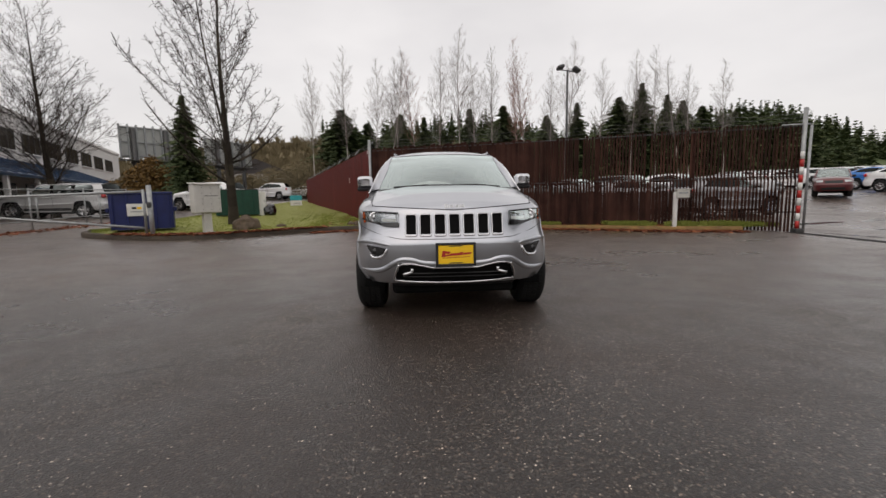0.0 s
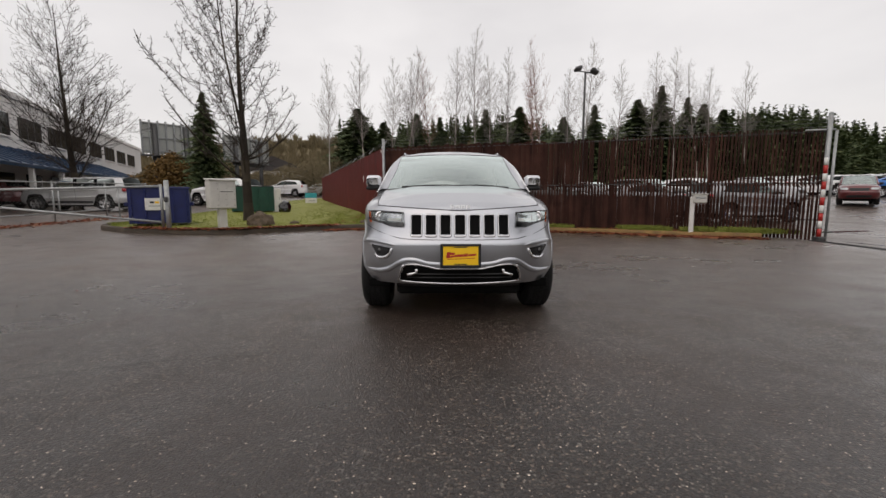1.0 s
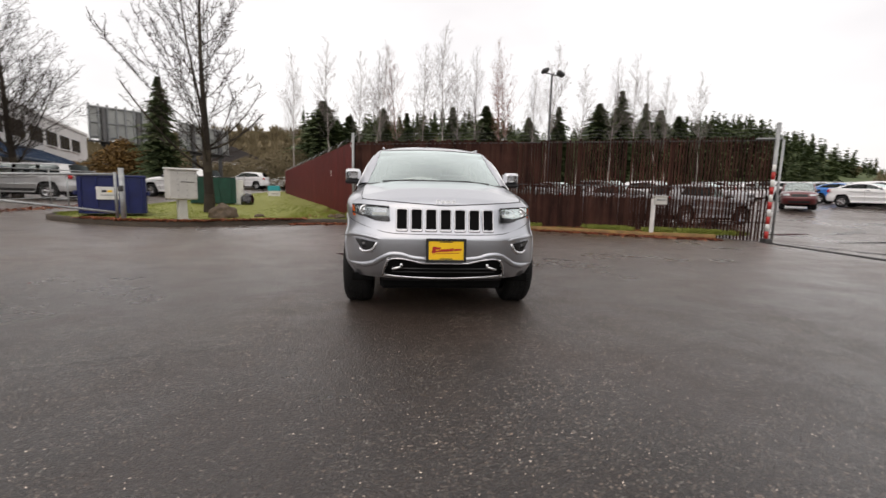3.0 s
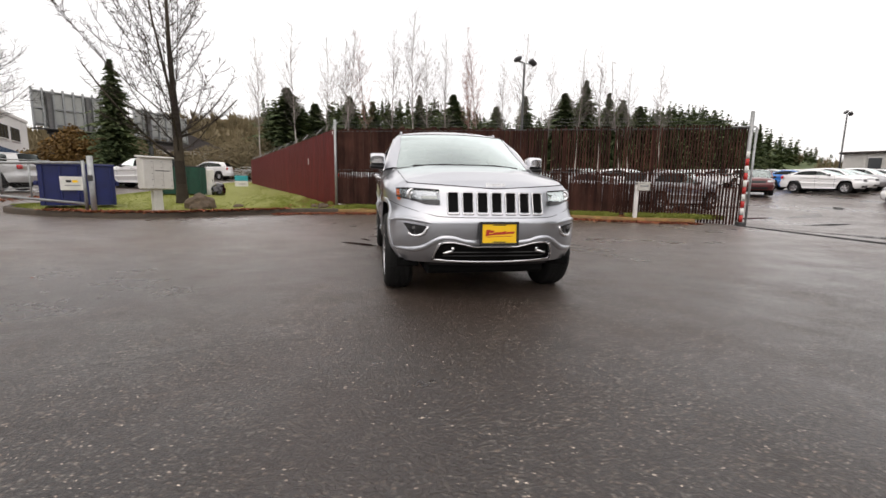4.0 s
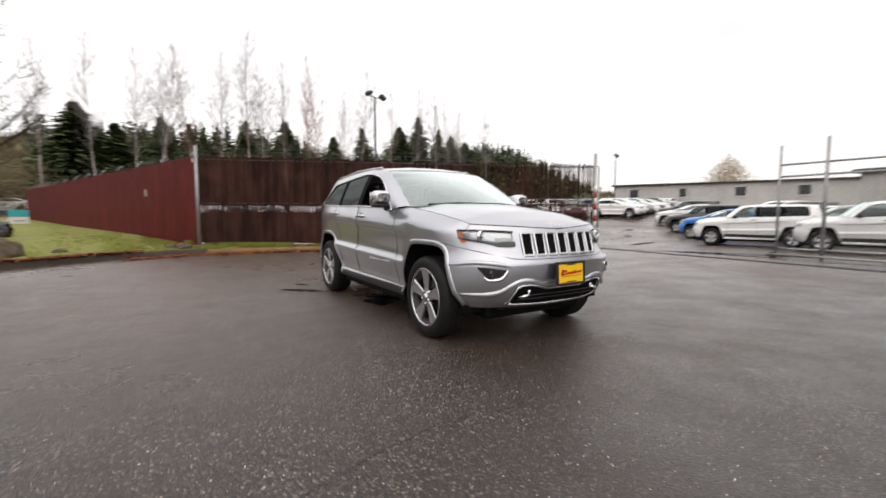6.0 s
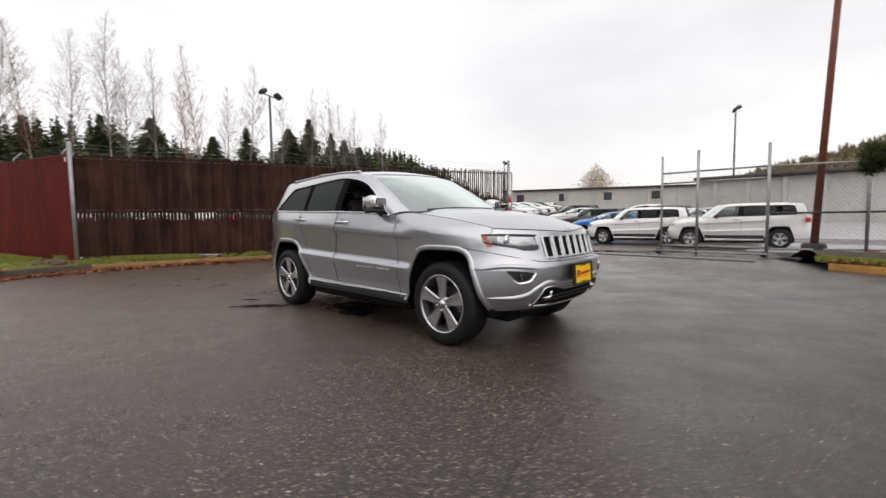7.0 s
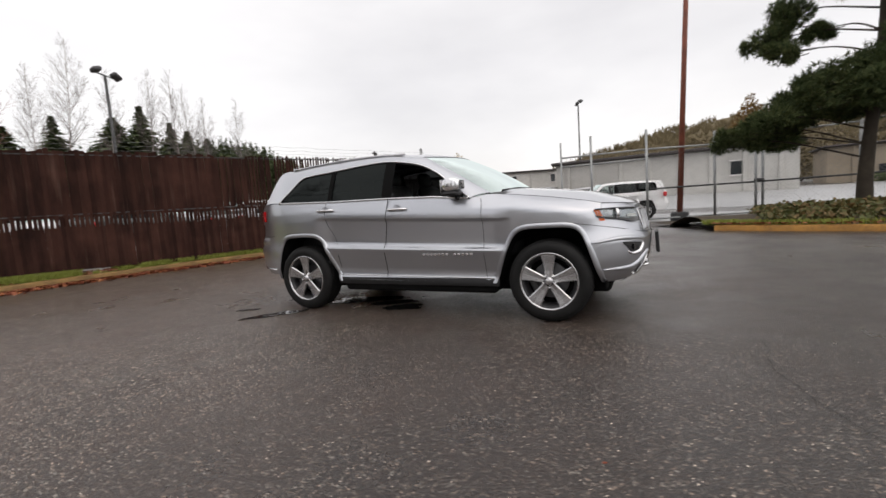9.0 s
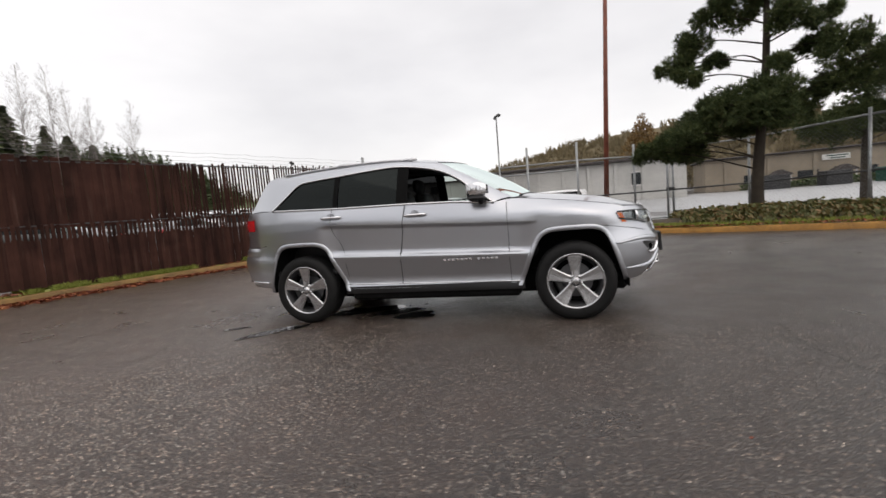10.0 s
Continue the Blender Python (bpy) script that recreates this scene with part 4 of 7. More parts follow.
def vehicle(s, label, category, paint, m, fine=False, open_front=False, group="", dark_rims=False):
    car = thing("car", label, category, m, group)
    lower, bon, rows = body_mesh(s, fine)
    obj("body", lower, paint, car, True)
    obj("bonnet", bon, paint, car, True)
    c0, c1 = greenhouse(s, car, paint, fine, open_front)
    # chassis, wheel wells and cabin
    obj("underbody", join(box(0, 0, 0.34, 1.16, 3.9, 0.24, 0.03), box(0, 0, 0.345, 1.72, 1.85, 0.22, 0.03), box(0, -1.95, 0.5, 0.9, 0.2, 0.2, 0.03), box(0, 2.02, 0.5, 1.0, 0.2, 0.2, 0.03)), M["underbody"], car)
    for y, end in ((s.hub_f, -1), (s.hub_r, 1)):
        for sg in (1, -1):
            outline = [arch_point(s, math.pi * (k / 40 * 1.04 - 0.02), -0.003, end) for k in range(41)]
            edge_ = [min(0.94, s.side(y + p[0], max(0.36, s.hub_z + p[1])) - 0.004) for p in outline]
            arc = [[(sg * x, y + p[0], s.hub_z + p[1]) for p in outline] for x in (0.42, 0.70)] + [[(sg * e, y + p[0], s.hub_z + p[1] - 0.004) for p, e in zip(outline, edge_)]]
            wall = [[(sg * 0.42, y + p[0] * k, s.hub_z + 0.05 + (p[1] - 0.05) * k) for p in outline] for k in (0.0, 1.0)]
            obj("wheel_well", join(grid(arc), grid(wall)), M["underbody"], car, True)
    obj("engine_bay", box(0, -1.45, 0.72, 0.82, 1.1, 0.62, 0.03), M["underbody"], car)
    obj("cabin_floor", join(box(0, 0.5, 0.56, 1.72, 2.9, 0.06, 0.02), box(0, 1.62, 0.85, 1.15, 0.7, 0.6, 0.05)), M["seat"], car)
    obj("dashboard", join(box(0, -0.82, 1.02, 1.55, 0.42, 0.36, 0.10), box(0, -0.95, 0.85, 1.5, 0.3, 0.5, 0.04)), M["seat"], car, True)
    if fine:
        ln = []
        for i in range(0, len(c1), 3):
            if -0.05 < c1[i].y < 1.9:
                ln.append([(c1[i].x * k / 4, c1[i].y, min(s.roof(c1[i].y), c1[i].z + 0.03) - 0.045 - 0.02 * abs(k / 4)) for k in range(-4, 5)])
        obj("headliner", grid(ln), M["seat"], car, True)
    for x in (-0.40, 0.40):
        seat(car, x, -0.02)
    seat(car, -0.42, 0.95, 0.7)
    seat(car, 0.42, 0.95, 0.7)
    for y in (s.hub_f, s.hub_r):
        rim_r = 0.262 if fine else 0.225
        wheel(car, Matrix.Translation((0.806, y, s.hub_z)), fine, rim=rim_r, dark=dark_rims)
        wheel(car, Matrix.Translation((-0.806, y, s.hub_z)) @ Matrix.Rotation(math.pi, 4, "Z"), fine, rim=rim_r, dark=dark_rims)
    if not fine:
        simple_face(s, car)
    return car, rows, c0, c1


def simple_face(s, car):
    """Lamps, grille and plate for a parked car seen from afar."""
    for sg in (1, -1):
        xs = [sg * x for x in lin(0.50, 0.84, 8)]
        obj("headlight", drape(s, xs, lambda x: 0.995, lambda x: 0.88, 0.008), M["lens_far"], car, True)
        obj("tail_light", box(sg * 0.80, 2.28, 1.10, 0.20, 0.14, 0.20, 0.03), M["tail_red"], car, True)
        obj("mirror", box(sg * 1.0, -0.55, 1.25, 0.2, 0.10, 0.15, 0.04), M["black_plastic"], car, True)
        obj("door_handle", box(sg * 0.945, 0.1, 1.12, 0.02, 0.2, 0.03, 0.008), M["black_plastic"], car, True)
        for y0 in (-0.84, 0.25):
            obj("door_gap", tube([(sg * (s.side(y0, z) + 0.001), y0, z) for z in lin(0.42, 1.18, 7)], 0.005, 4), M["black_plastic"], car)
    if isinstance(s, Boxy):
        for sg in (1, -1):
            obj("sill_cladding", grid([[(sg * (s.side(y, z) + 0.008), y, z) for y in lin(s.hub_f + s.arch, s.hub_r - s.arch, 8)] for z in (0.30, 0.40, 0.52)]), M["black_plastic"], car, True)
    obj("grille", drape(s, lin(-0.42, 0.42, 9), lambda x: 0.97, lambda x: 0.80, 0.006), M["black_plastic"], car, True)
    obj("lower_intake", drape(s, lin(-0.55, 0.55, 9), lambda x: 0.56, lambda x: 0.42, 0.006), M["black_plastic"], car, True)


M["lens_far"] = plain("frosted_lamp", (0.55, 0.56, 0.57), 0.12, 0.3, coat=0.5, var=0.15)

# ---- the silver car in the middle of the lot ----
S = Shape()
hero, hrows, hc0, hc1 = vehicle(S, "wet silver wagon with chrome trim, front window open, on asphalt", "car", M["silver"], Matrix.Translation((0.012, 0, 0)), True, True)
# grille: seven upright slots
for k in range(-3, 4):
    x0 = 0.1262 * k
    outer = rounded(x0 - 0.054, 0.788, x0 + 0.054, 0.988, 0.016)
    inner = rounded(x0 - 0.040, 0.806, x0 + 0.040, 0.974, 0.010)
    slot = obj("grille_slot", ring(S, outer, inner, 0.020), M["chrome_satin"] if "chrome_satin" in M else M["alloy"], hero, True, "satin silver slot frame")
    # flush black sheet: the shade of the uncut slot is put into its colour
    obj("mesh_insert", drape(S, lin(x0 - 0.041, x0 + 0.041, 4), lambda x: 0.975, lambda x: 0.805, 0.004), M["void_black"], slot)
# lamps
def hl_top(x):
    return lerp_table([(0.48, 0.992), (0.60, 1.0), (0.75, 1.006), (0.84, 1.004), (0.885, 0.985)], abs(x))
def hl_bot(x):
    return lerp_table([(0.48, 0.884), (0.53, 0.882), (0.62, 0.884), (0.68, 0.902), (0.80, 0.925), (0.885, 0.955)], abs(x))
for sg in (1, -1):
    xs = [sg * x for x in lin(0.492, 0.842, 24)]
    lamp = obj("headlight", drape(S, xs, hl_top, hl_bot, 0.003, 6), M["lamp_bowl"], hero, True)
    obj("lamp_brow", tube([(x, S.nose(x, hl_top(x)) - 0.014, hl_top(x) + 0.002) for x in xs], 0.008, 6), M["gloss_black"], lamp, True)
    obj("reflector", drape(S, [sg * x for x in lin(0.515, 0.775, 14)], lambda x: hl_top(x) - 0.016, lambda x: max(hl_bot(x) + 0.03, 0.925), 0.006, 4), M["alloy"], lamp, True, "bright lamp reflector")
    obj("lamp_edge", drape(S, xs, lambda x: hl_bot(x) + lerp_table([(0.49, 0.034), (0.60, 0.030), (0.66, 0.016), (0.83, 0.010)], abs(x)), lambda x: hl_bot(x) - 0.006, 0.018, 2), M["gloss_black"], lamp, True)
    x0, z0 = sg * 0.715, 0.958
    proj = moved(lathe([(0.05, 0.0), (0.05, 0.02), (0.038, 0.026), (0.034, 0.016), (0.02, 0.024), (0.0, 0.028)], 24), pose(x0, S.nose(x0, z0) + 0.012, z0, 0, 0, -90 - 18 * sg))
    obj("projector", proj, M["chrome"], lamp, True)
    obj("daylight_bar", drape(S, [sg * x for x in lin(0.515, 0.64, 8)], lambda x: 0.946, lambda x: 0.922, 0.011, 2), M["white_paint"], lamp, True)
    obj("lens_cover", drape(S, xs, hl_top, lambda x: hl_bot(x) + 0.004, 0.016, 6), M["lens"], lamp, True)
    mk = [[(sg * (S.side(y - 0.05 * k / 4, 1.005 - 0.100 * k / 4) + 0.005), y - 0.05 * k / 4, 1.005 - 0.100 * k / 4) for k in range(5)] for y in lin(-1.888, -1.846, 8)]
    obj("side_marker", grid(mk), M["amber"], lamp, True, "amber corner lens")
    # fog lamp: dark pocket with a bright U
    fx = [sg * x for x in lin(0.60, 0.79, 12)]
    ft = lambda x: lerp_table([(0.60, 0.69), (0.70, 0.703), (0.79, 0.712)], abs(x))
    fb = lambda x: lerp_table([(0.60, 0.67), (0.645, 0.622), (0.73, 0.616), (0.79, 0.700)], abs(x))
    fog = obj("fog_light", drape(S, fx, ft, fb, 0.004, 4), M["gloss_black"], hero, True)
    pts = [(x, S.nose(x, z) - 0.006, z) for x, z in [(sg * a, b) for a, b in ((0.598, 0.692), (0.602, 0.668), (0.632, 0.622), (0.67, 0.606), (0.72, 0.604), (0.755, 0.628))]]
    obj("bright_surround", tube([tuple(p) for p in spline(pts, 28)], [0.006 + 0.013 * math.sin(math.pi * i / 27) for i in range(28)], 6), M["chrome"], fog, True, "chrome surround")
    obj("lamp_glass", moved(lathe([(0.0, 0.012), (0.022, 0.010), (0.030, 0.0)], 20), pose(sg * 0.70, S.nose(0.70, 0.66) + 0.006, 0.66, 0, 0, -90 - 15 * sg)), M["gloss_black"], fog, True)
    # tow hook
    hx = sg * 0.40
    hk = [(hx - sg * 0.02, -2.18, 0.475), (hx - sg * 0.015, -2.25, 0.48), (hx + sg * 0.03, -2.26, 0.468), (hx + sg * 0.055, -2.24, 0.462), (hx + sg * 0.058, -2.18, 0.46)]
    obj("tow_hook", join(tube([tuple(p) for p in spline(hk, 16)], 0.013, 8), tube([(hx - sg * 0.02, -2.235, 0.47), (hx - sg * 0.022, -2.245, 0.512)], [0.012, 0.018], 8)), M["chrome"], hero, True, "chrome tow hook")
# lower intake with a chrome lip
li_t = lambda x: lerp_table([(0.0, 0.510), (0.20, 0.510), (0.29, 0.532), (0.38, 0.549), (0.47, 0.546), (0.50, 0.520), (0.54, 0.40)], abs(x))
li_b = lambda x: 0.366 + 0.02 * (abs(x) / 0.53) ** 2
xs = lin(-0.53, 0.53, 31)
# opening is not cut; black sheet carries its shade as colour
obj("lower_intake", drape(S, xs, li_t, li_b, 0.004, 5), M["void_black"], hero, True)
for z in (0.43, 0.465):
    obj("intake_bar", tube([(x, S.nose(x, z) - 0.006, z) for x in lin(-0.46, 0.46, 15)], 0.006, 5), M["black_plastic"], hero)
band = [(-0.862, 0.474), (-0.80, 0.477), (-0.70, 0.482), (-0.615, 0.508), (-0.55, 0.552), (-0.47, 0.590), (-0.37, 0.588), (-0.27, 0.560), (0.0, 0.548), (0.27, 0.560), (0.37, 0.588), (0.47, 0.590), (0.55, 0.552), (0.615, 0.508), (0.70, 0.482), (0.80, 0.477), (0.862, 0.474)]
bp = spline([(x, 0, z) for x, z in band], 49)
obj("bumper_guard", tube([(p.x, S.nose(p.x, p.z) + 0.010, p.z) for p in bp], [0.027 * min(1, 0.25 + i / 8, 0.25 + (48 - i) / 8) for i in range(49)], 10), M["silver"], hero, True, "raised silver bumper guard")
lip = [(x, S.nose(x, 0.385) - 0.012, li_b(x) + 0.004) for x in lin(-0.545, 0.545, 25)]
obj("chrome_lip", tube(lip, 0.012, 8), M["chrome"], hero, True, "bright chrome bumper lip")
upl = [(x, S.nose(x, li_t(x)) - 0.008, li_t(x) + 0.006) for x in lin(-0.49, 0.49, 31)]
obj("intake_trim", tube(upl, 0.009, 8), M["chrome"], hero, True, "thin chrome trim")
for sg in (1, -1):
    e = [(sg * 0.49, S.nose(0.49, 0.56) - 0.01, 0.55), (sg * 0.52, S.nose(0.52, 0.5) - 0.01, 0.49), (sg * 0.545, S.nose(0.545, 0.41) - 0.01, 0.39)]
    obj("intake_end", tube([tuple(p) for p in spline(e, 8)], 0.010, 8), M["chrome"], hero, True, "thin chrome trim")
    # brow over the fog lamp, air flap ahead of the wheel
    br = spline([(sg * x, 0, z) for x, z in ((0.90, 0.715), (0.80, 0.742), (0.66, 0.735), (0.54, 0.712))], 16)
    obj("fog_brow", tube([(p.x, S.nose(p.x, p.z) + 0.012, p.z) for p in br], [0.010 + 0.014 * math.sin(math.pi * i / 15) for i in range(16)], 8), M["silver"], hero, True)
    obj("air_flap", box(sg * 0.74, -1.93, 0.335, 0.20, 0.02, 0.08, 0.008), M["void_black"], hero)
obj("skid_plate", drape(S, lin(-0.56, 0.56, 15), lambda x: 0.364, lambda x: 0.325, -0.01, 2), M["black_plastic"], hero, True)
seam = [(-0.925, 0.905), (-0.84, 0.865), (-0.72, 0.825), (-0.58, 0.79), (-0.44, 0.772), (0.0, 0.768), (0.44, 0.772), (0.58, 0.79), (0.72, 0.825), (0.84, 0.865), (0.925, 0.905)]
obj("bumper_seam", tube([(p.x, S.nose(p.x, p.z) - 0.001, p.z) for p in spline([(x, 0, z) for x, z in seam], 61)], 0.0032, 5), M["seam_grey"], hero)
# plate holder with a yellow dealer sheet
pl = obj("plate_frame", moved(join(box(0, 0, 0.090, 0.345, 0.024, 0.022, 0.005), box(0, 0, -0.090, 0.345, 0.024, 0.022, 0.005), box(-0.161, 0, 0, 0.022, 0.024, 0.2, 0.005), box(0.161, 0, 0, 0.022, 0.024, 0.2, 0.005), box(0, 0.012, 0, 0.33, 0.02, 0.19, 0.004)), pose(0, -2.352, 0.641, -3)), M["black_plastic"], hero)
obj("dealer_sheet", moved(box(0, -0.001, 0, 0.300, 0.006, 0.165, 0.002), pose(0, -2.352, 0.641, -3)), M["plate_yellow"], pl, False, "yellow dealer sheet with red script")
def bar(x0, z0, x1, z1, h):
    """A slanted printed bar on the sheet."""
    return moved(join(([(x0, -0.0055, z0), (x0 + 0.01, -0.0055, z0 + h), (x1 + 0.01, -0.0055, z1 + h), (x1, -0.0055, z1)], [(0, 3, 2, 1)])), pose(0, -2.352, 0.641, -3))
obj("printed_bar", join(bar(-0.125, -0.02, -0.095, -0.02, 0.052), bar(-0.098, 0.008, -0.055, 0.006, 0.02), bar(-0.10, -0.018, -0.05, -0.012, 0.016), bar(-0.055, -0.012, 0.02, -0.008, 0.022), bar(0.022, -0.008, 0.055, -0.006, 0.026), bar(0.058, -0.004, 0.125, 0.0, 0.018), bar(-0.12, -0.032, 0.11, -0.024, 0.005)), M["plate_red"], pl)
obj("printed_strip", bar(-0.06, 0.068, 0.05, 0.068, 0.008), M["black_plastic"], pl)
obj("printed_strip", bar(-0.06, -0.076, 0.05, -0.076, 0.008), M["black_plastic"], pl)
# maker's badge as plain shapes, the chrome's sky reflection painted white; bonnet gap
zb = 1.046
bd = []
for i, (w, h) in enumerate(((0.028, 0.050), (0.034, 0.036), (0.034, 0.036), (0.036, 0.042))):
    x = -0.066 + 0.046 * i
    y = S.nose(x, 1.02) + 0.022
    bd.append(moved(join(box(0, 0, 0, w, 0.008, 0.007, 0.002), box(-w * 0.42, 0, 0, 0.006, 0.008, h, 0.002), box(w * 0.42, 0, 0.003, 0.006, 0.008, h * 0.6, 0.002), box(0, 0, h * 0.4, w, 0.008, 0.006, 0.002)), pose(x, y - 0.012, zb - 0.002, -30)))
obj("bonnet_badge", join(*bd), M["badge_sky_white"], hero, False, "small chrome badge")
gap = [(x, y - 0.001, z - 0.002) for x, y, z in hrows[-1] if y < -1.9]
obj("bonnet_gap", tube([(-x, y, z) for x, y, z in reversed(gap[1:])] + gap, 0.005, 5), M["black_plastic"], hero)
for sg in (1, -1):
    g2 = [(sg * (x - 0.004), y, z + 0.001) for x, y, z in hrows[-1] if -1.93 < y < -0.86]
    obj("wing_gap", tube(g2, 0.0035, 5), M["black_plastic"], hero)
# sides
for sg in (1, -1):
    def on(y, z, o=0.001):
        return (sg * (S.side(y, z) + o), y, z)
    obj("door_gap", tube([on(-0.84, z) for z in lin(0.40, 1.18, 14)], 0.0028, 5), M["seam_grey"], hero)
    obj("door_gap", tube([on(y, z) for z, y in [(z, lerp_table([(0.40, 0.31), (0.75, 0.29), (1.24, 0.205)], z)) for z in lin(0.40, 1.235, 14)]], 0.004, 5), M["black_plastic"], hero)
    rear_gap = [on(y, z) for y, z in ((1.035, 1.25), (1.06, 1.12), (1.05, 1.0), (0.99, 0.90), (0.95, 0.80), (0.93, 0.65), (0.925, 0.5))]
    obj("door_gap", tube([tuple(p) for p in spline(rear_gap, 18)], 0.0028, 5), M["seam_grey"], hero)
    obj("sill_trim", tube([on(y, 0.408 + 0.013 * y, 0.0) for y in lin(-0.96, 0.96, 24)], 0.008, 6), M["chrome"], hero, True, "satin sill strip")
    for y0, z0 in ((0.095, 1.124), (1.05, 1.162)):
        x0 = S.side(y0, z0)
        h = obj("door_handle", join(tube([tuple(p) for p in spline([(sg * (x0 - 0.005), y0 - 0.122, z0), (sg * (x0 + 0.028), y0 - 0.085, z0 + 0.002), (sg * (x0 + 0.032), y0, z0 + 0.003), (sg * (x0 + 0.028), y0 + 0.085, z0 + 0.002), (sg * (x0 - 0.005), y0 + 0.122, z0)], 16)], [0.012] + [0.0145] * 14 + [0.012], 8)), M["chrome"], hero, True, "chrome door handle")
        obj("handle_cup", moved(lathe([(0.0, 0.0), (0.045, 0.002), (0.05, 0.006)], 16), pose(sg * (x0 - 0.004), y0, z0, 0, 0, 0 if sg > 0 else 180)), M["silver"], h, True)
    # badge strip on the front door
    bg_ = new("door_badge")
    bg_.parent = hero
    for i in range(13):
        if i != 5:
            y0 = -0.71 + 0.044 * i
            obj("badge_bar", box(sg * (S.side(y0, 0.643) + 0.003), y0, 0.643, 0.006, 0.029, 0.021, 0.003), M["chrome"], bg_)
    obj("rocker", grid([[on(y, z, 0.004) for y in lin(-0.97, 0.97, 20)] for z in (0.318, 0.350, 0.395)]), M["black_plastic"], hero, True)
    # wheel-arch flares
    for yc, end in ((S.hub_f, -1), (S.hub_r, 1)):
        rings = []
        for r_, o in ((-0.004, -0.016), (-0.003, 0.004), (0.005, 0.010), (0.032, 0.009), (0.040, 0.004), (0.046, -0.004)):
            line = []
            for k in range(41):
                a = math.pi * (-0.015 + 1.03 * k / 40)
                u_, v_ = arch_point(S, a, r_, end)
                y, z = yc + u_, S.hub_z + v_
                line.append((sg * (S.side(y, max(z, 0.36)) + o), y, z))
            rings.append(line)
        obj("wheel_arch_trim", grid(rings), M["silver"], hero, True)
    # mirror
    mi = new("door_mirror")
    mi.parent, mi.matrix_basis = hero, pose(sg * 0.975, -0.565, 1.315)
    shell = []
    for k in range(13):
        a = k / 12
        r1 = 0.082 * math.sin(math.pi * (0.12 + 0.80 * a)) ** 0.5
        yy = -0.105 + 0.195 * a
        ring_ = []
        for q in range(20):
            w = 2 * math.pi * q / 20
            cx_, cz_ = math.cos(w), math.sin(w)
            ring_.append((sg * (0.092 * (abs(cx_) ** 0.4) * (1 if cx_ > 0 else -1)) * (0.35 + 0.65 * r1 / 0.082), yy, r1 * (abs(cz_) ** 0.45) * (1 if cz_ > 0 else -0.72)))
        ring_.append(ring_[0])
        shell.append(ring_)
    obj("mirror_cap", grid(shell), M["chrome"], mi, True, "bright chrome mirror cap")
    obj("mirror_base", join(box(sg * 0.0, 0.0, -0.074, 0.186, 0.165, 0.05, 0.02), moved(box(0, 0, 0, 0.14, 0.06, 0.05, 0.02), pose(sg * -0.10, -0.03, -0.10, 0, sg * 18, 0))), M["black_plastic"], mi, True)
    obj("mirror_glass", box(0, 0.085, 0.0, 0.17, 0.006, 0.125, 0.002), M["alloy"], mi)
    # roof rail
    rl = [(sg * (p.x - 0.005), p.y, p.z + 0.012) for p in hc1 if 0.15 < p.y < 1.75]
    obj("roof_rail", join(tube(rl, 0.013, 8), *[box(sg * (p[0] * sg), p[1], p[2] + 0.004, 0.03, 0.16, 0.03, 0.01) for p in (rl[1], rl[len(rl) // 2], rl[-2])]), M["alloy"], hero, True)
    # tail lamp wraps round the corner
    tl = [[(sg * (S.side(y, z) + 0.008), y, z) for z in lin(1.075 , 1.205, 5)] for y in lin(2.10, 2.47, 14)]
    shelf = []
    for y in lin(2.02, 2.50, 16):
        g_ = smoothstep(2.02, 2.16, y)
        shelf.append([(sg * (S.side(y, z) + o * g_), y, z) for z, o in ((0.872, 0.0), (0.845, 0.016), (0.800, 0.020), (0.785, 0.004), (0.775, 0.0))])
    obj("rear_bumper_shelf", grid(shelf), M["silver"], hero, True)
    obj("bumper_seam", tube([on(y, lerp_table([(1.93, 0.90), (2.02, 0.885), (2.46, 0.890)], y)) for y in lin(1.93, 2.46, 14)], 0.0028, 5), M["seam_grey"], hero)
    lampr = obj("tail_light", grid(tl), M["tail_red"], hero, True, "red tail light")
    obj("rear_reflector", tube([on(y, 0.475, 0.006) for y in lin(1.95, 2.35, 10)], 0.010, 6), M["chrome"], hero, True)
obj("tail_spoiler", grid([[(x, 1.90 + 0.1 * 0, 1.705 - 0.06 * (abs(x) / 0.62) ** 2) for x in lin(-0.62, 0.62, 13)], [(x, 2.02, 1.70 - 0.06 * (abs(x) / 0.62) ** 2) for x in lin(-0.62, 0.62, 13)], [(x, 2.10 - 0.08 * (abs(x) / 0.62) ** 2, 1.685 - 0.06 * (abs(x) / 0.62) ** 2) for x in lin(-0.62, 0.62, 13)], [(x, 2.04, 1.655 - 0.06 * (abs(x) / 0.62) ** 2) for x in lin(-0.62, 0.62, 13)]]), M["silver"], hero, True)
# wipers and steering wheel
for a, b in (((0.62, -0.965, 1.238), (0.05, -1.050, 1.262)), ((0.06, -1.075, 1.258), (-0.60, -0.955, 1.246))):
    obj("wiper", tube([a, ((a[0] + b[0]) / 2, (a[1] + b[1]) / 2 - 0.01, (a[2] + b[2]) / 2 + 0.012), b], 0.009, 6), M["black_plastic"], hero)
sw = [(0.40 + 0.18 * math.cos(t_), -0.50 + 0.06 * math.sin(t_), 1.08 + 0.17 * math.sin(t_)) for t_ in lin(0, 2 * math.pi, 25)[:-1]]
obj("steering_wheel", tube(sw, 0.016, 8, closed=True), M["seat"], hero, True)
obj("windscreen_sticker", grid([[(0.42 + 0.10 * i, -0.205 + 0.02 * i - 0.012 - 0.035 * j, 1.655 - 0.012 * i - 0.03 * j) for i in range(3)] for j in range(2)]), M["white_paint"], hero)
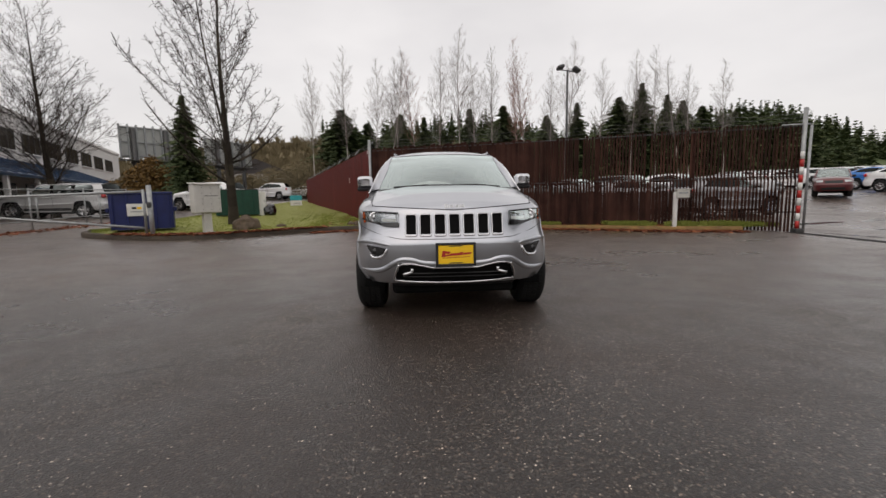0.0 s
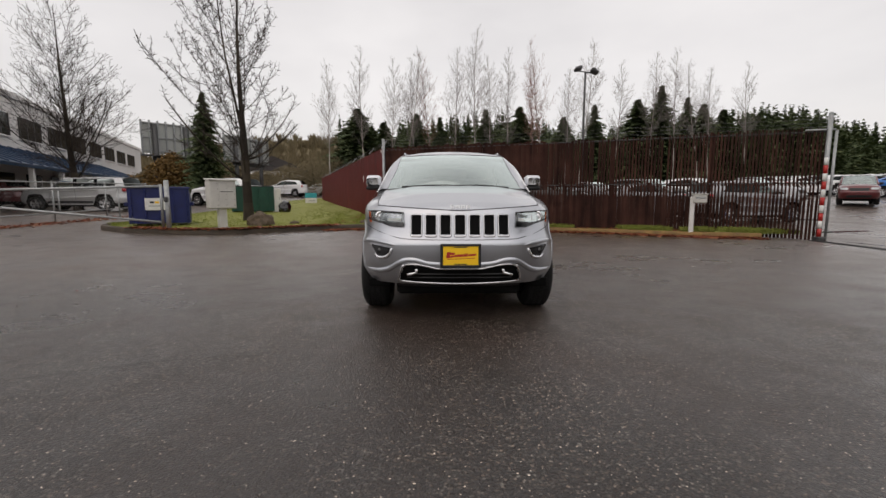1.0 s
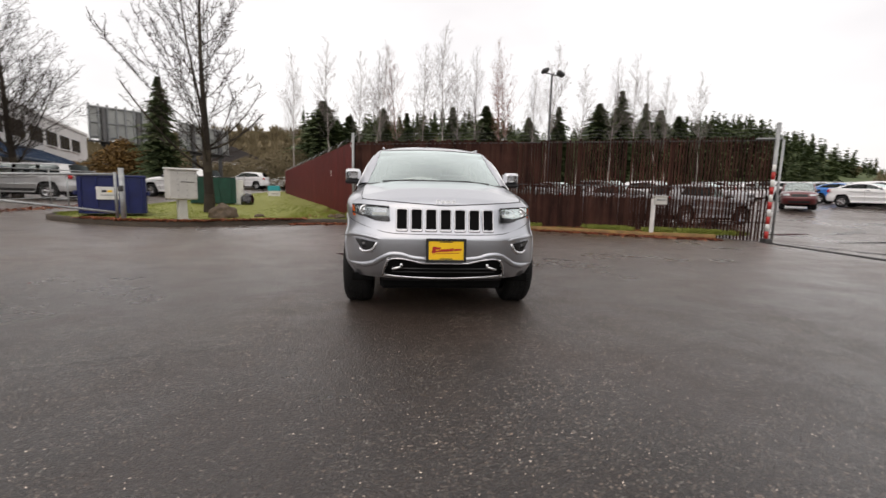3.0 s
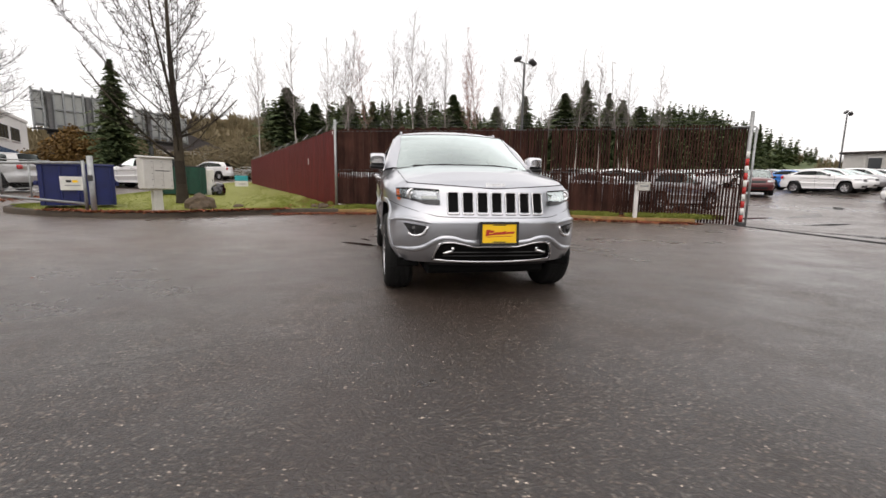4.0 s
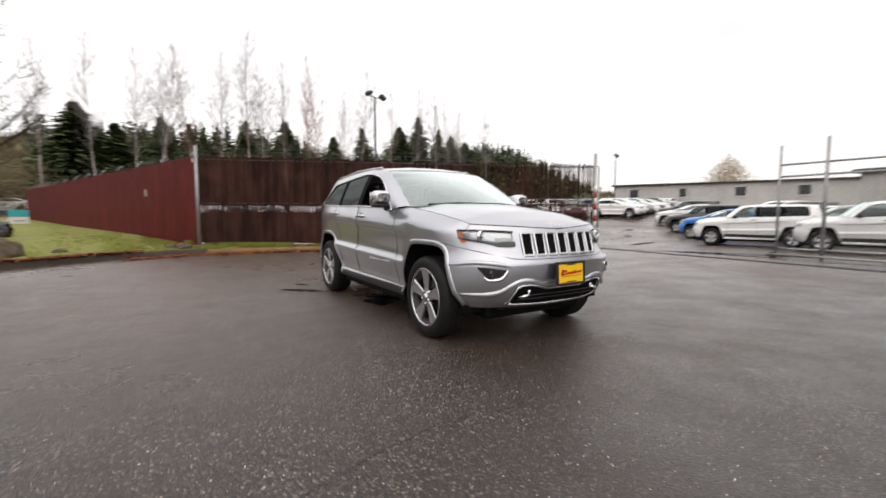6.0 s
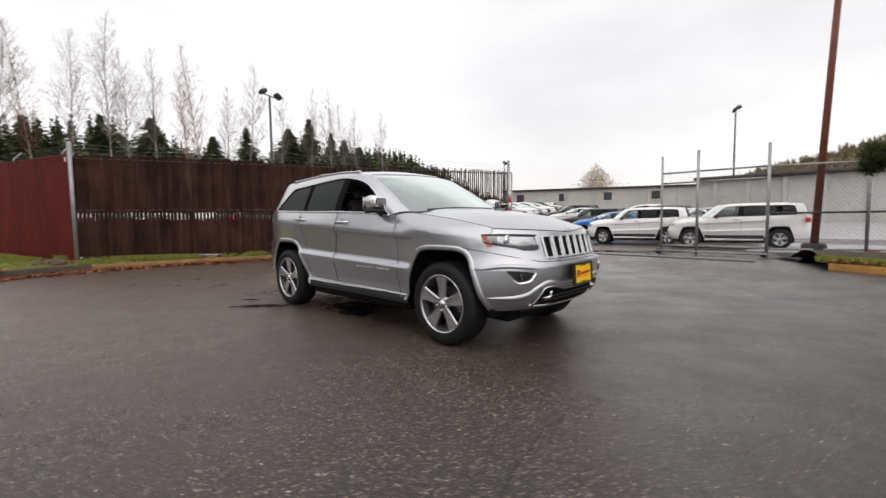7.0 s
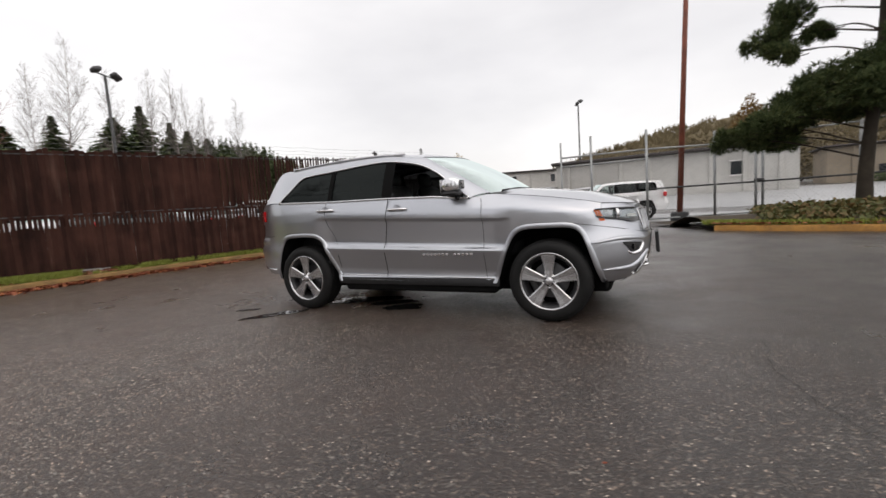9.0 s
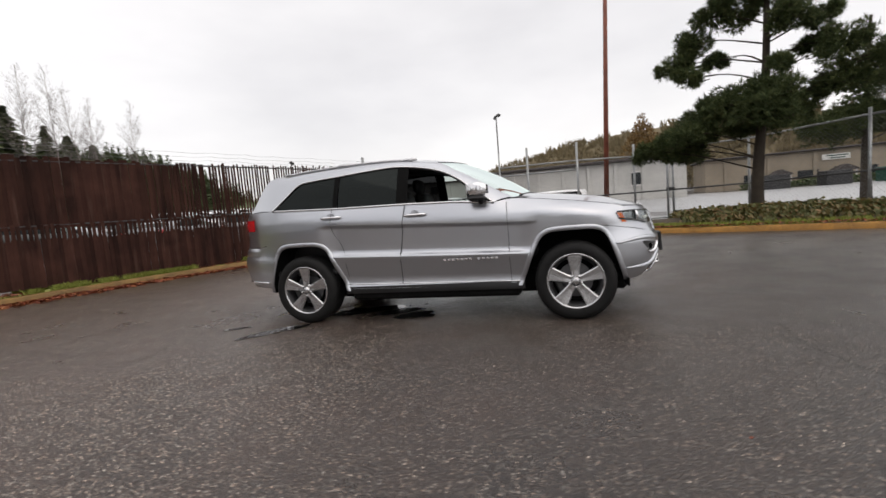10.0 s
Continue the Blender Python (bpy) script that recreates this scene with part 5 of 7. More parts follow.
obj("rear_view_mirror", box(0.0, -0.33, 1.56, 0.22, 0.03, 0.07, 0.02), M["black_plastic"], hero, True)
obj("exhaust_pipe", tube([(-0.35, 1.2, 0.33), (-0.4, 1.9, 0.34), (-0.42, 2.25, 0.33)], 0.045, 10), M["dark_steel"], hero, True)
obj("rear_suspension", join(tube([(-0.7, 1.4575, 0.36), (0.7, 1.4575, 0.36)], 0.05, 10), box(0, 1.42, 0.34, 0.34, 0.3, 0.2, 0.06), tube([(-0.7, -1.4575, 0.36), (0.7, -1.4575, 0.36)], 0.04, 10)), M["dark_steel"], hero, True)

# ---- brown slatted fence, red fence, gate ----
def fence_base(s):
    p = FC + (GP - FC) * s
    return p.x, p.y, 0.42 * (1 - smoothstep(0.0, 1.0, s * 0.95)) + 0.0


rng = random.Random(7)
fence = thing("slat_fence", "tall chain-link fence filled with dark brown weathered slats", "fence", kind="structure")
fence.name = "wall_fence"
fdir = (GP - FC).normalized()
fang = math.atan2(fdir.y, fdir.x)
slat_me = bpy.data.meshes.new("slat")
sv, sf = box(0, 0, 0.5, 0.066, 0.012, 1.0, 0.004)
slat_me.from_pydata(sv, [], sf)
slat_me.materials.append(M["slat"])
pale_me = bpy.data.meshes.new("slat")          # lower slat: shoulders cut back towards the top
sv, sf = join(box(0, 0, 0.39, 0.066, 0.012, 0.78, 0.004), box(0, 0, 0.89, 0.046, 0.010, 0.22, 0.004))
pale_me.from_pydata(sv, [], sf)
pale_me.materials.append(M["slat"])
N_SL = 150
for i in range(N_SL):
    s = (i + 0.5) / N_SL
    x, y, z0 = fence_base(s)
    thin, airy = smoothstep(0.70, 0.95, s), smoothstep(0.42, 0.64, s)
    for (a, b, keep) in ((z0 - 0.14, 1.50, 1.0 - 0.03 * thin), (1.43, 2.92, 1.0 - 0.02 * airy)):
        if rng.random() > keep:
            continue
        top = b + rng.uniform(-0.05, 0.045) + (0.04 * math.sin(9 * s) if a > 1 else 0)
        w = ((1.46 - 0.66 * airy) * rng.uniform(0.96, 1.04)) if a > 1 else ((1.50 - 0.56 * smoothstep(0.64, 0.88, s)) * rng.uniform(0.95, 1.04))
        shared("slat", slat_me if a > 1 else pale_me, fence, Matrix.Translation((x + rng.uniform(-0.006, 0.006), y + (0.02 if a > 1 else -0.012) + 0.008 * (i % 2), a)) @ Matrix.Rotation(fang, 4, "Z") @ Matrix.Rotation(rng.uniform(-0.006, 0.006), 4, "Y") @ Matrix.Diagonal((w, 1, top - a, 1)))


def fpt(s, z, off=0.03):
    x, y, _ = fence_base(s)
    return (x - fdir.y * off, y + fdir.x * off, z)


post_me = bpy.data.meshes.new("fence_post")
pv, pf = tube([(0, 0, -0.2), (0, 0, 2.95)], 0.032, 10)
post_me.from_pydata(pv, [], pf)
post_me.materials.append(M["slat"])
for k in range(1, 5):
    x, y, z0 = fence_base(k / 5)
    shared("post", post_me, fence, Matrix.Translation((x - fdir.y * 0.06, y + fdir.x * 0.06, 0)))
for z in (0.5, 1.5, 2.85):
    obj("rail", tube([fpt(0, z), fpt(0.5, z), fpt(1, z)], 0.02, 6), M["dark_steel"], fence)
corner = obj("corner_post", tube([(FC.x, FC.y - 0.05, 0.1), (FC.x - 0.01, FC.y - 0.05, 3.25)], 0.05, 12), M["galv"], fence, True, "grey galvanised corner post")
for k, z in enumerate((2.99, 3.08, 3.17)):
    pts = [(p[0], p[1] - 0.10 * k, p[2] + 0.02 * math.sin(9 * i)) for i, p in enumerate([fpt(u, z - 0.02 * math.sin(math.pi * (u * 5 % 1)), -0.02) for u in lin(0, 1, 31)])]
    obj("barbed_wire", tube(pts, 0.0035, 4), M["wire"], fence)
# red fence running back along the lawn
RED_DIR = Vector((-0.322, 0.947, 0))
red = thing("wall_red_fence", "long deep red panelled fence along the lawn", "fence", kind="structure")
rp_me = bpy.data.meshes.new("panel")
pv, pf = box(0, 0, 0.5, 0.232, 0.03, 1.0, 0.006)
rp_me.from_pydata(pv, [], pf)
rp_me.materials.append(M["red_slat"])
n_red = 134
for i in range(n_red):
    d = 0.12 + 0.235 * i
    p = FC + RED_DIR * d
    zb = H(p.x, p.y) + 0.06
    shared("panel", rp_me, red, Matrix.Translation((p.x, p.y, zb)) @ Matrix.Rotation(math.atan2(RED_DIR.y, RED_DIR.x), 4, "Z") @ Matrix.Diagonal((1, 1, 2.90 + 0.002 * d - zb, 1)))
e = FC + RED_DIR * (0.235 * n_red)
obj("cap_rail", tube([(FC.x, FC.y, 2.92), (e.x, e.y, 3.0)], 0.03, 6), M["red_slat"], red)
for i in range(12):
    p = FC + RED_DIR * (0.3 + 2.6 * i)
    obj("wire_arm", tube([(p.x, p.y, 2.88), (p.x - 0.02, p.y, 3.0), (p.x + 0.16, p.y + 0.1, 3.22)], 0.018, 6), M["galv"], red)
for k in range(3):
    obj("barbed_wire", tube([(FC.x + 0.06 * k, FC.y + 0.03 * k, 3.02 + 0.09 * k), (e.x + 0.06 * k, e.y, 3.10 + 0.09 * k)], 0.0035, 4), M["wire"], red)
mk = FC + RED_DIR * 4.6
obj("small_notice", moved(box(0, 0, 0, 0.10, 0.012, 0.26, 0.004), Matrix.Translation((mk.x - 0.03, mk.y - 0.012, 1.95)) @ Matrix.Rotation(math.atan2(RED_DIR.y, RED_DIR.x), 4, "Z")), M["white_paint"], red)
obj("corner_notice", moved(box(0, 0, 0, 0.07, 0.012, 0.12, 0.004), Matrix.Translation((FC.x - 0.1, FC.y - 0.02, 2.8)) @ Matrix.Rotation(math.atan2(RED_DIR.y, RED_DIR.x), 4, "Z")), M["white_paint"], red)

# ---- gateway to the back lot ----
gp = thing("gate_post", "tall galvanised gate post with a cross bar", "post", pose(GP.x, GP.y, 0))
obj("post", tube([(0, 0, -0.2), (0, 0, 3.32)], 0.055, 12), M["galv"], gp, True)
obj("cap", lathe([(0.0, 0.04), (0.04, 0.03), (0.06, 0.0)], 12), M["galv"], gp, True).matrix_basis = pose(0, 0, 3.32, 0, -90, 0)
obj("cross_bar", tube([(-0.5, 0.18, 2.90), (0.12, -0.05, 2.90)], 0.025, 8), M["galv"], gp, True)
obj("second_post", tube([(0.16, -0.02, -0.2), (0.18, -0.02, 2.88)], 0.035, 10), M["galv"], gp, True)
sp_ = thing("striped_pole", "red and white striped guard pole beside the gate", "pole", pose(GP.x - 0.13, GP.y - 0.14, 0))
z = -0.15
k = 0
while z < 2.05:
    obj("band", tube([(0, 0, z), (0, 0, z + 0.21)], 0.048, 12), M["red_paint"] if k % 2 else M["white_paint"], sp_, True)
    z += 0.21
    k += 1
obj("pole_foot", box(0, 0, 0.0, 0.22, 0.22, 0.12, 0.02), M["dark_steel"], sp_)
# track of the sliding gate
for off in (0.0, 0.28):
    pts = [(10.0 - 0.08 * (5.5 - y_) - off * 0.97, y_, H(10.0 - 0.08 * (5.5 - y_) - off, y_) + 0.004) for y_ in lin(5.4, -2.3, 24)]
    tagged(obj("gate_track", tube(pts, 0.016, 6), M["dark_steel"], None, True), "narrow steel gate track in the asphalt", "track", kind="structure")
# sliding gate and chain-link fence south of the gateway
POSTS = [(12.39, 0.81), (12.34, -0.29), (12.38, -2.15), (13.3, -4.3), (13.9, -5.6), (13.3, -8.2), (10.6, -10.3), (7.6, -13.0), (4.6, -16.0)]


def chain_link(parent, a, b, za, zb, h, step=0.13):
    """Diamond wire between two posts."""
    L = math.hypot(b[0] - a[0], b[1] - a[1])
    out = ([], [])
    d = Vector(((b[0] - a[0]) / L, (b[1] - a[1]) / L, (zb - za) / L))
    o = Vector((a[0], a[1], za))
    for sg in (1, -1):
        u = -h
        while u < L + h:
            u0, u1 = u, u + h
            z0, z1 = (0, h) if sg > 0 else (h, 0)
            lo, hi = max(0, u0), min(L, u1)
            if hi > lo + 0.02:
                f0, f1 = (lo - u0) / h, (hi - u0) / h
                limb_tube(out, o + d * lo + Vector((0, 0, z0 + (z1 - z0) * f0)), o + d * hi + Vector((0, 0, z0 + (z1 - z0) * f1)), 0.0022, 0.0022, 3)
            u += step
    obj("wire_mesh", out, M["wire"], parent, kind="stuff")


sgate = thing("sliding_gate", "rolled-open chain-link sliding gate on small wheels", "gate")
lot_f = thing("wall_lot_fence", "tall grey chain-link lot fence with pipe rails", "fence", kind="structure")
for i, (x, y) in enumerate(POSTS):
    par = sgate if i < 3 else lot_f
    zb = H(x, y)
    top = (3.16, 3.27, 3.27, 3.05, 2.6, 2.9, 3.1, 3.1, 3.1)[i]
    obj("post", tube([(x, y, zb - 0.1), (x, y, top)], 0.045 if i else 0.035, 10), M["galv"], par, True)
    if i == 4:
        obj("post", tube([(x + 0.1, y - 0.22, zb - 0.1), (x + 0.1, y - 0.22, 2.5)], 0.045, 10), M["galv"], par, True)
        obj("hinge", box(x + 0.02, y - 0.1, 1.25, 0.12, 0.3, 0.1, 0.02), M["dark_steel"], par)
for i in range(len(POSTS) - 1):
    par = sgate if i < 2 else lot_f
    a, b = POSTS[i], POSTS[i + 1]
    za, zb = H(*a), H(*b)
    for zr in ((0.28, 2.72, 2.38) if i < 2 else (0.25, 1.32, 2.72 if i < 4 else 2.95)):
        obj("rail", tube([(*a, za + zr), (*b, zb + zr)], 0.03, 8), M["galv"] if i < 2 or zr != 1.32 else M["dark_steel"], par, True)
    chain_link(par, a, b, za + 0.2, zb + 0.2, 2.5 if i < 4 else 2.75)
for x, y in (POSTS[0], POSTS[2]):
    obj("gate_wheel", moved(lathe([(0.0, -0.025), (0.075, -0.025), (0.09, -0.01), (0.09, 0.01), (0.075, 0.025), (0.0, 0.025)], 16), pose(x - 0.12, y + 0.05, H(x, y) + 0.09)), M["dark_steel"], sgate, True)
obj("gate_foot", tube([(12.25, 1.0, H(12.25, 1.0) + 0.1), (12.2, -2.2, H(12.2, -2.2) + 0.1)], 0.03, 8), M["galv"], sgate, True)
# rust-red light pole on a dark footing
rp = thing("light_pole", "tall rust-red steel pole on a black footing", "pole", pose(13.1, -3.19, H(13.1, -3.2)))
obj("pole", tube([(0, 0, 0.3), (0.16, -0.22, 6), (0.38, -0.52, 13.5)], [0.10, 0.085, 0.065], 14), M["rust"], rp, True)
obj("footing", lathe([(0.0, 0.42), (0.26, 0.42), (0.30, 0.36), (0.32, -0.1)], 18), M["black_plastic"], rp, True).matrix_basis = pose(0, 0, 0, 0, -90, 0)


def flood_pole(x, y, top, label, spread=0.9):
    g = H(x, y)
    t = thing("flood_light", label, "street lamp", pose(x, y, g, 0, 0, 25))
    obj("pole", tube([(0, 0, -0.2), (0, 0, top - g)], [0.11, 0.07], 8), M["dark_steel"], t, True)
    obj("cross_arm", tube([(-spread, 0, top - g), (spread, 0, top - g)], 0.04, 6), M["dark_steel"], t, True)
    for sg in (-1, 1):
        obj("lamp_head", moved(join(box(0, 0, 0, 0.62, 0.42, 0.26, 0.08)), pose(sg * spread, -0.1, top - g + 0.12, -28, sg * 22, 0)), M["dark_steel"], t, True)


flood_pole(10.35, 26.0, 9.9, "dark pole with two floodlights behind the fence", 0.75)
flood_pole(53.4, 37.0, 9.8, "distant grey pole with two lamp heads", 0.9)
flood_pole(47.1, 5.0, 11.35, "slim pole with twin lamp heads in the lot", 0.6)
# small post box on the verge
pb = thing("post_box", "white post with a small cream box on the verge", "post box", pose(7.08, 6.35, H(7.0, 6.3) + 0.05, 0, 0, -18))
obj("post", box(0, 0, 0.50, 0.11, 0.11, 1.15, 0.01), M["white_paint"], pb)
obj("case", join(box(0.17, -0.02, 1.02, 0.34, 0.24, 0.24, 0.02), box(0.17, -0.02, 1.15, 0.38, 0.28, 0.03, 0.01)), M["cream"], pb)
obj("flap", box(0.17, -0.145, 1.05, 0.24, 0.012, 0.05, 0.004), M["galv"], pb)

# ---- things by the lawn ----
# blue waste bin with a sloped front end
bb_ = thing("waste_bin", "dark blue steel waste bin with a white sign and black lids", "dumpster", pose(-9.75, 9.25, H(-9.7, 9.2) + 0.12, 0, 0, 27))
obj("bin_body", join(extrude([(-0.55, 0.08), (0.42, 0.08), (0.62, 0.55), (0.55, 1.0), (-0.55, 1.28)], 1.75, "y")), M["dump_blue"], bb_).matrix_basis = pose(0.88, -0.0, 0, 0, 0, 90)
for k in range(5):
    obj("rib", box(-0.78 + 0.39 * k, -0.575, 0.66, 0.05, 0.05, 1.1, 0.01), M["dump_blue"], bb_)
obj("rim", box(0.0, -0.56, 1.26, 1.82, 0.09, 0.07, 0.015), M["dump_blue"], bb_)
for k in (-1, 1):
    obj("lid", moved(box(0, 0, 0, 0.86, 1.12, 0.04, 0.015), pose(0.44 * k, 0.02, 1.17, -13)), M["black_plastic"], bb_)
    obj("fork_pocket", box(0.93 * k, 0.0, 0.72, 0.10, 0.9, 0.14, 0.02), M["dump_blue"], bb_)
sg_ = obj("sign", box(-0.12, -0.60, 0.72, 0.56, 0.012, 0.40, 0.004), M["white_paint"], bb_, False, "white sign with small dark marks")
obj("mark", box(-0.20, -0.608, 0.78, 0.12, 0.004, 0.07, 0.001), M["black_plastic"], sg_)
obj("mark", box(-0.06, -0.608, 0.78, 0.12, 0.004, 0.07, 0.001), M["plate_yellow"], sg_)
obj("printed_line", box(-0.12, -0.608, 0.66, 0.36, 0.004, 0.03, 0.001), M["galv"], sg_)
# swing barrier: heavy post, tapering pipe frame
px_, py_ = -8.31, 7.26
gz = H(px_, py_)
bar_ = thing("pipe_gate", "galvanised tapering pipe gate on a heavy post", "gate")
obj("gate_post", tube([(px_, py_, gz - 0.2), (px_, py_, 1.62)], 0.07, 12), M["galv"], bar_, True)
obj("hinge_post", tube([(px_ - 0.17, py_ + 0.0, gz + 0.2), (px_ - 0.17, py_, 1.5)], 0.04, 10), M["galv"], bar_, True)
tip = (-14.4, 5.9)
obj("top_pipe", tube([(px_ - 0.17, py_, 1.44), (*tip, 1.26)], 0.035, 8), M["galv"], bar_, True)
obj("brace_pipe", tube([(px_ - 0.17, py_, 0.36), (*tip, 1.06)], 0.035, 8), M["galv"], bar_, True)
obj("low_pipe", tube([(px_ - 0.17, py_, 0.40), (px_ - 0.17, py_, 1.44)], 0.03, 8), M["galv"], bar_, True)
for u in (0.18, 0.42, 0.68):
    x, y = px_ - 0.17 + (tip[0] - px_) * u, py_ + (tip[1] - py_) * u
    obj("upright", tube([(x, y, 0.36 + 0.70 * u), (x, y, 1.44 - 0.18 * u)], 0.022, 8), M["galv"], bar_, True)
obj("lock_box", box(px_ + 0.02, py_ - 0.09, 1.05, 0.12, 0.08, 0.16, 0.02), M["dark_steel"], bar_)
# wire fence along the drive
wf = thing("wall_wire_fence", "low pipe-railed wire fence along the drive", "fence", kind="structure")
wp = [(-14.2, 7.6), (-14.6, 10.6), (-14.9, 13.6), (-15.2, 16.8)]
for x, y in wp:
    obj("post", tube([(x, y, H(x, y) - 0.1), (x, y, H(x, y) + 1.55)], 0.03, 8), M["galv"], wf, True)
for a, b in zip(wp, wp[1:]):
    for zr in (0.35, 1.5):
        obj("rail", tube([(*a, H(*a) + zr), (*b, H(*b) + zr)], 0.022, 8), M["galv"], wf, True)
    chain_link(wf, a, b, H(*a) + 0.3, H(*b) + 0.3, 1.2, 0.16)
# cluster mailbox on a single leg
cb = thing("mail_cabinet", "cream steel mailbox cabinet with door panels on one leg", "mailbox", pose(-7.14, 8.17, H(-7.1, 8.2) + 0.12, 0, 0, 46))
obj("leg", box(0, 0, 0.30, 0.24, 0.22, 0.66, 0.02), M["cream"], cb)
obj("cabinet_body", box(0, 0, 1.07, 0.80, 0.40, 0.90, 0.03), M["cream"], cb)
obj("hood", moved(box(0, 0, 0, 0.86, 0.48, 0.05, 0.015), pose(0, -0.02, 1.54, 4)), M["cream"], cb)
for r_ in range(5):
    for c_ in range(3):
        dr = obj("door", box(-0.25 + 0.25 * c_, -0.206, 0.73 + 0.170 * r_, 0.245, 0.010, 0.165, 0.003), M["cream"], cb)
        obj("lock", box(-0.165 + 0.25 * c_, -0.218, 0.73 + 0.170 * r_, 0.02, 0.01, 0.02, 0.003), M["dark_steel"], dr)
obj("slot", box(0.10, -0.218, 1.155, 0.38, 0.008, 0.02, 0.002), M["black_plastic"], cb)
obj("base_plate", box(0, 0, -0.02, 0.5, 0.45, 0.06, 0.01), M["dark_steel"], cb)
# boulders
def boulder(x, y, r, squash, label, seed, lift=0.0):
    rg_ = random.Random(seed)
    bm = bmesh.new()
    bmesh.ops.create_icosphere(bm, subdivisions=3, radius=1)
    for v in bm.verts:
        f_ = 1 + 0.28 * noise.noise(v.co * 1.3 + Vector((seed, 0, 0))) + 0.10 * noise.noise(v.co * 4)
        v.co = Vector((v.co.x * r * f_, v.co.y * r * 0.8 * f_, max(-0.3, v.co.z) * r * squash * f_))
    me = bpy.data.meshes.new("boulder")
    bm.to_mesh(me)
    bm.free()
    me.materials.append(M["rock"])
    o = new("boulder", me)
    o.matrix_basis = pose(x, y, H(x, y) + 0.14 + lift, 0, 0, rg_.uniform(0, 360))
    tagged(o, label, "rock", "boulders by the kerb")


boulder(-6.40, 9.35, 0.48, 0.8, "brown mossy boulder on the lawn edge", 1, 0.05)
for i, (x, y, r) in enumerate(((-2.6, 10.05, 0.24), (-2.95, 10.25, 0.16), (-1.9, 10.05, 0.2), (-2.2, 9.95, 0.13), (-0.3, 9.75, 0.17), (-5.4, 9.95, 0.16))):
    boulder(x, y, r, 0.6, "small dark mossy stone beside the fence", 5 + i)
# green bin, pale box and black sack under the tree
gb_ = thing("waste_bin", "dark green steel waste bin under the tree", "dumpster", pose(-9.85, 17.1, H(-9.85, 17.1) + 0.12, 0, 0, 22))
obj("bin_body", extrude([(-0.75, 0.06), (0.6, 0.06), (0.75, 0.5), (0.75, 1.15), (-0.75, 1.3)], 2.0, "y"), M["dump_green"], gb_).matrix_basis = pose(1.0, 0, 0, 0, 0, 90)
for k in range(4):
    obj("rib", box(-0.8 + 0.52 * k, -0.77, 0.66, 0.06, 0.05, 1.1, 0.01), M["dump_green"], gb_)
obj("lid", moved(box(0, 0, 0, 1.95, 1.5, 0.05, 0.015), pose(0, 0, 1.26, -5)), M["black_plastic"], gb_)
wb = thing("utility_box", "tall white utility cabinet beside the green bin", "cabinet", pose(-8.62, 17.1, H(-8.6, 17.1) + 0.12, 0, 0, 20))
obj("cabinet_body", box(0, 0, 0.62, 0.42, 0.42, 1.24, 0.03), M["white_paint"], wb)
obj("door", box(0, -0.215, 0.64, 0.36, 0.012, 1.1, 0.006), M["white_paint"], wb)
obj("handle", box(0.13, -0.225, 0.7, 0.02, 0.02, 0.14, 0.005), M["dark_steel"], wb)
sk = bmesh.new()
bmesh.ops.create_icosphere(sk, subdivisions=3, radius=0.33)
for v in sk.verts:
    v.co *= 1 + 0.3 * noise.noise(v.co * 5)
    v.co.z = max(-0.2, v.co.z) * 1.15 + 0.2
me = bpy.data.meshes.new("rubbish_sack")
sk.to_mesh(me)
sk.free()
me.materials.append(M["gloss_black"])
o = new("rubbish_sack", me)
o.matrix_basis = pose(-8.16, 17.0, H(-8, 17) + 0.13)
tagged(o, "black plastic rubbish sack beside the white cabinet", "sack")
# turquoise and white lawn sign
ls = thing("lawn_sign", "small turquoise and white sign standing on the lawn", "sign", pose(-10.6, 30.2, H(-10.6, 30.2) + 0.03, 0, 0, 16))
obj("upper_panel", box(0, 0, 0.74, 0.92, 0.05, 0.40, 0.01), M["sign_blue"], ls)
obj("lower_panel", box(0, 0, 0.28, 0.92, 0.05, 0.50, 0.01), M["white_paint"], ls)
obj("printed_line", box(0.05, -0.03, 0.3, 0.5, 0.006, 0.06, 0.002), M["galv"], ls)
for k in (-1, 1):
    obj("post", box(0.4 * k, 0.045, 0.3, 0.06, 0.036, 0.9, 0.01), M["galv"], ls)
# billboard backs
def billboard(a, b, z0, z1, label):
    t = thing("billboard", label, "billboard", group="billboards")
    A, B = Vector((*a, 0)), Vector((*b, 0))
    L = (B - A).length
    d = (B - A).normalized()
    m = Matrix.Translation((A + B) / 2) @ Matrix.Rotation(math.atan2(d.y, d.x), 4, "Z")
    t.matrix_basis = m
    n = 7
    for k in range(n):
        obj("panel", box(-L / 2 + L * (k + 0.5) / n, 0, (z0 + z1) / 2, L / n - 0.05, 0.12, z1 - z0, 0.02), M["billboard"], t)
    for k in range(n + 1):
        obj("strut", box(-L / 2 + L * k / n, -0.16, (z0 + z1) / 2, 0.14, 0.2, z1 - z0 + 0.3, 0.02), M["galv"], t)
    for z in (z0 + 0.2, (z0 + z1) / 2, z1 - 0.1):
        obj("stringer", box(0, -0.14, z, L, 0.12, 0.12, 0.02), M["galv"], t)
    obj("catwalk", box(0, -0.5, z0 - 0.25, L + 0.4, 0.8, 0.1, 0.02), M["dark_steel"], t)
    for k in (-1, 1):
        obj("column", tube([(k * L * 0.28, -0.3, -1.0), (k * L * 0.28, -0.3, z1 - 0.2)], 0.22, 10), M["dark_steel"], t, True)
    obj("cross_beam", box(0, -0.3, z0 - 0.45, L * 0.7, 0.25, 0.3, 0.03), M["dark_steel"], t)


billboard((-27.0, 34.6), at(-28.2, 50), 5.1, 7.9, "grey back of a large steel billboard with ribs")
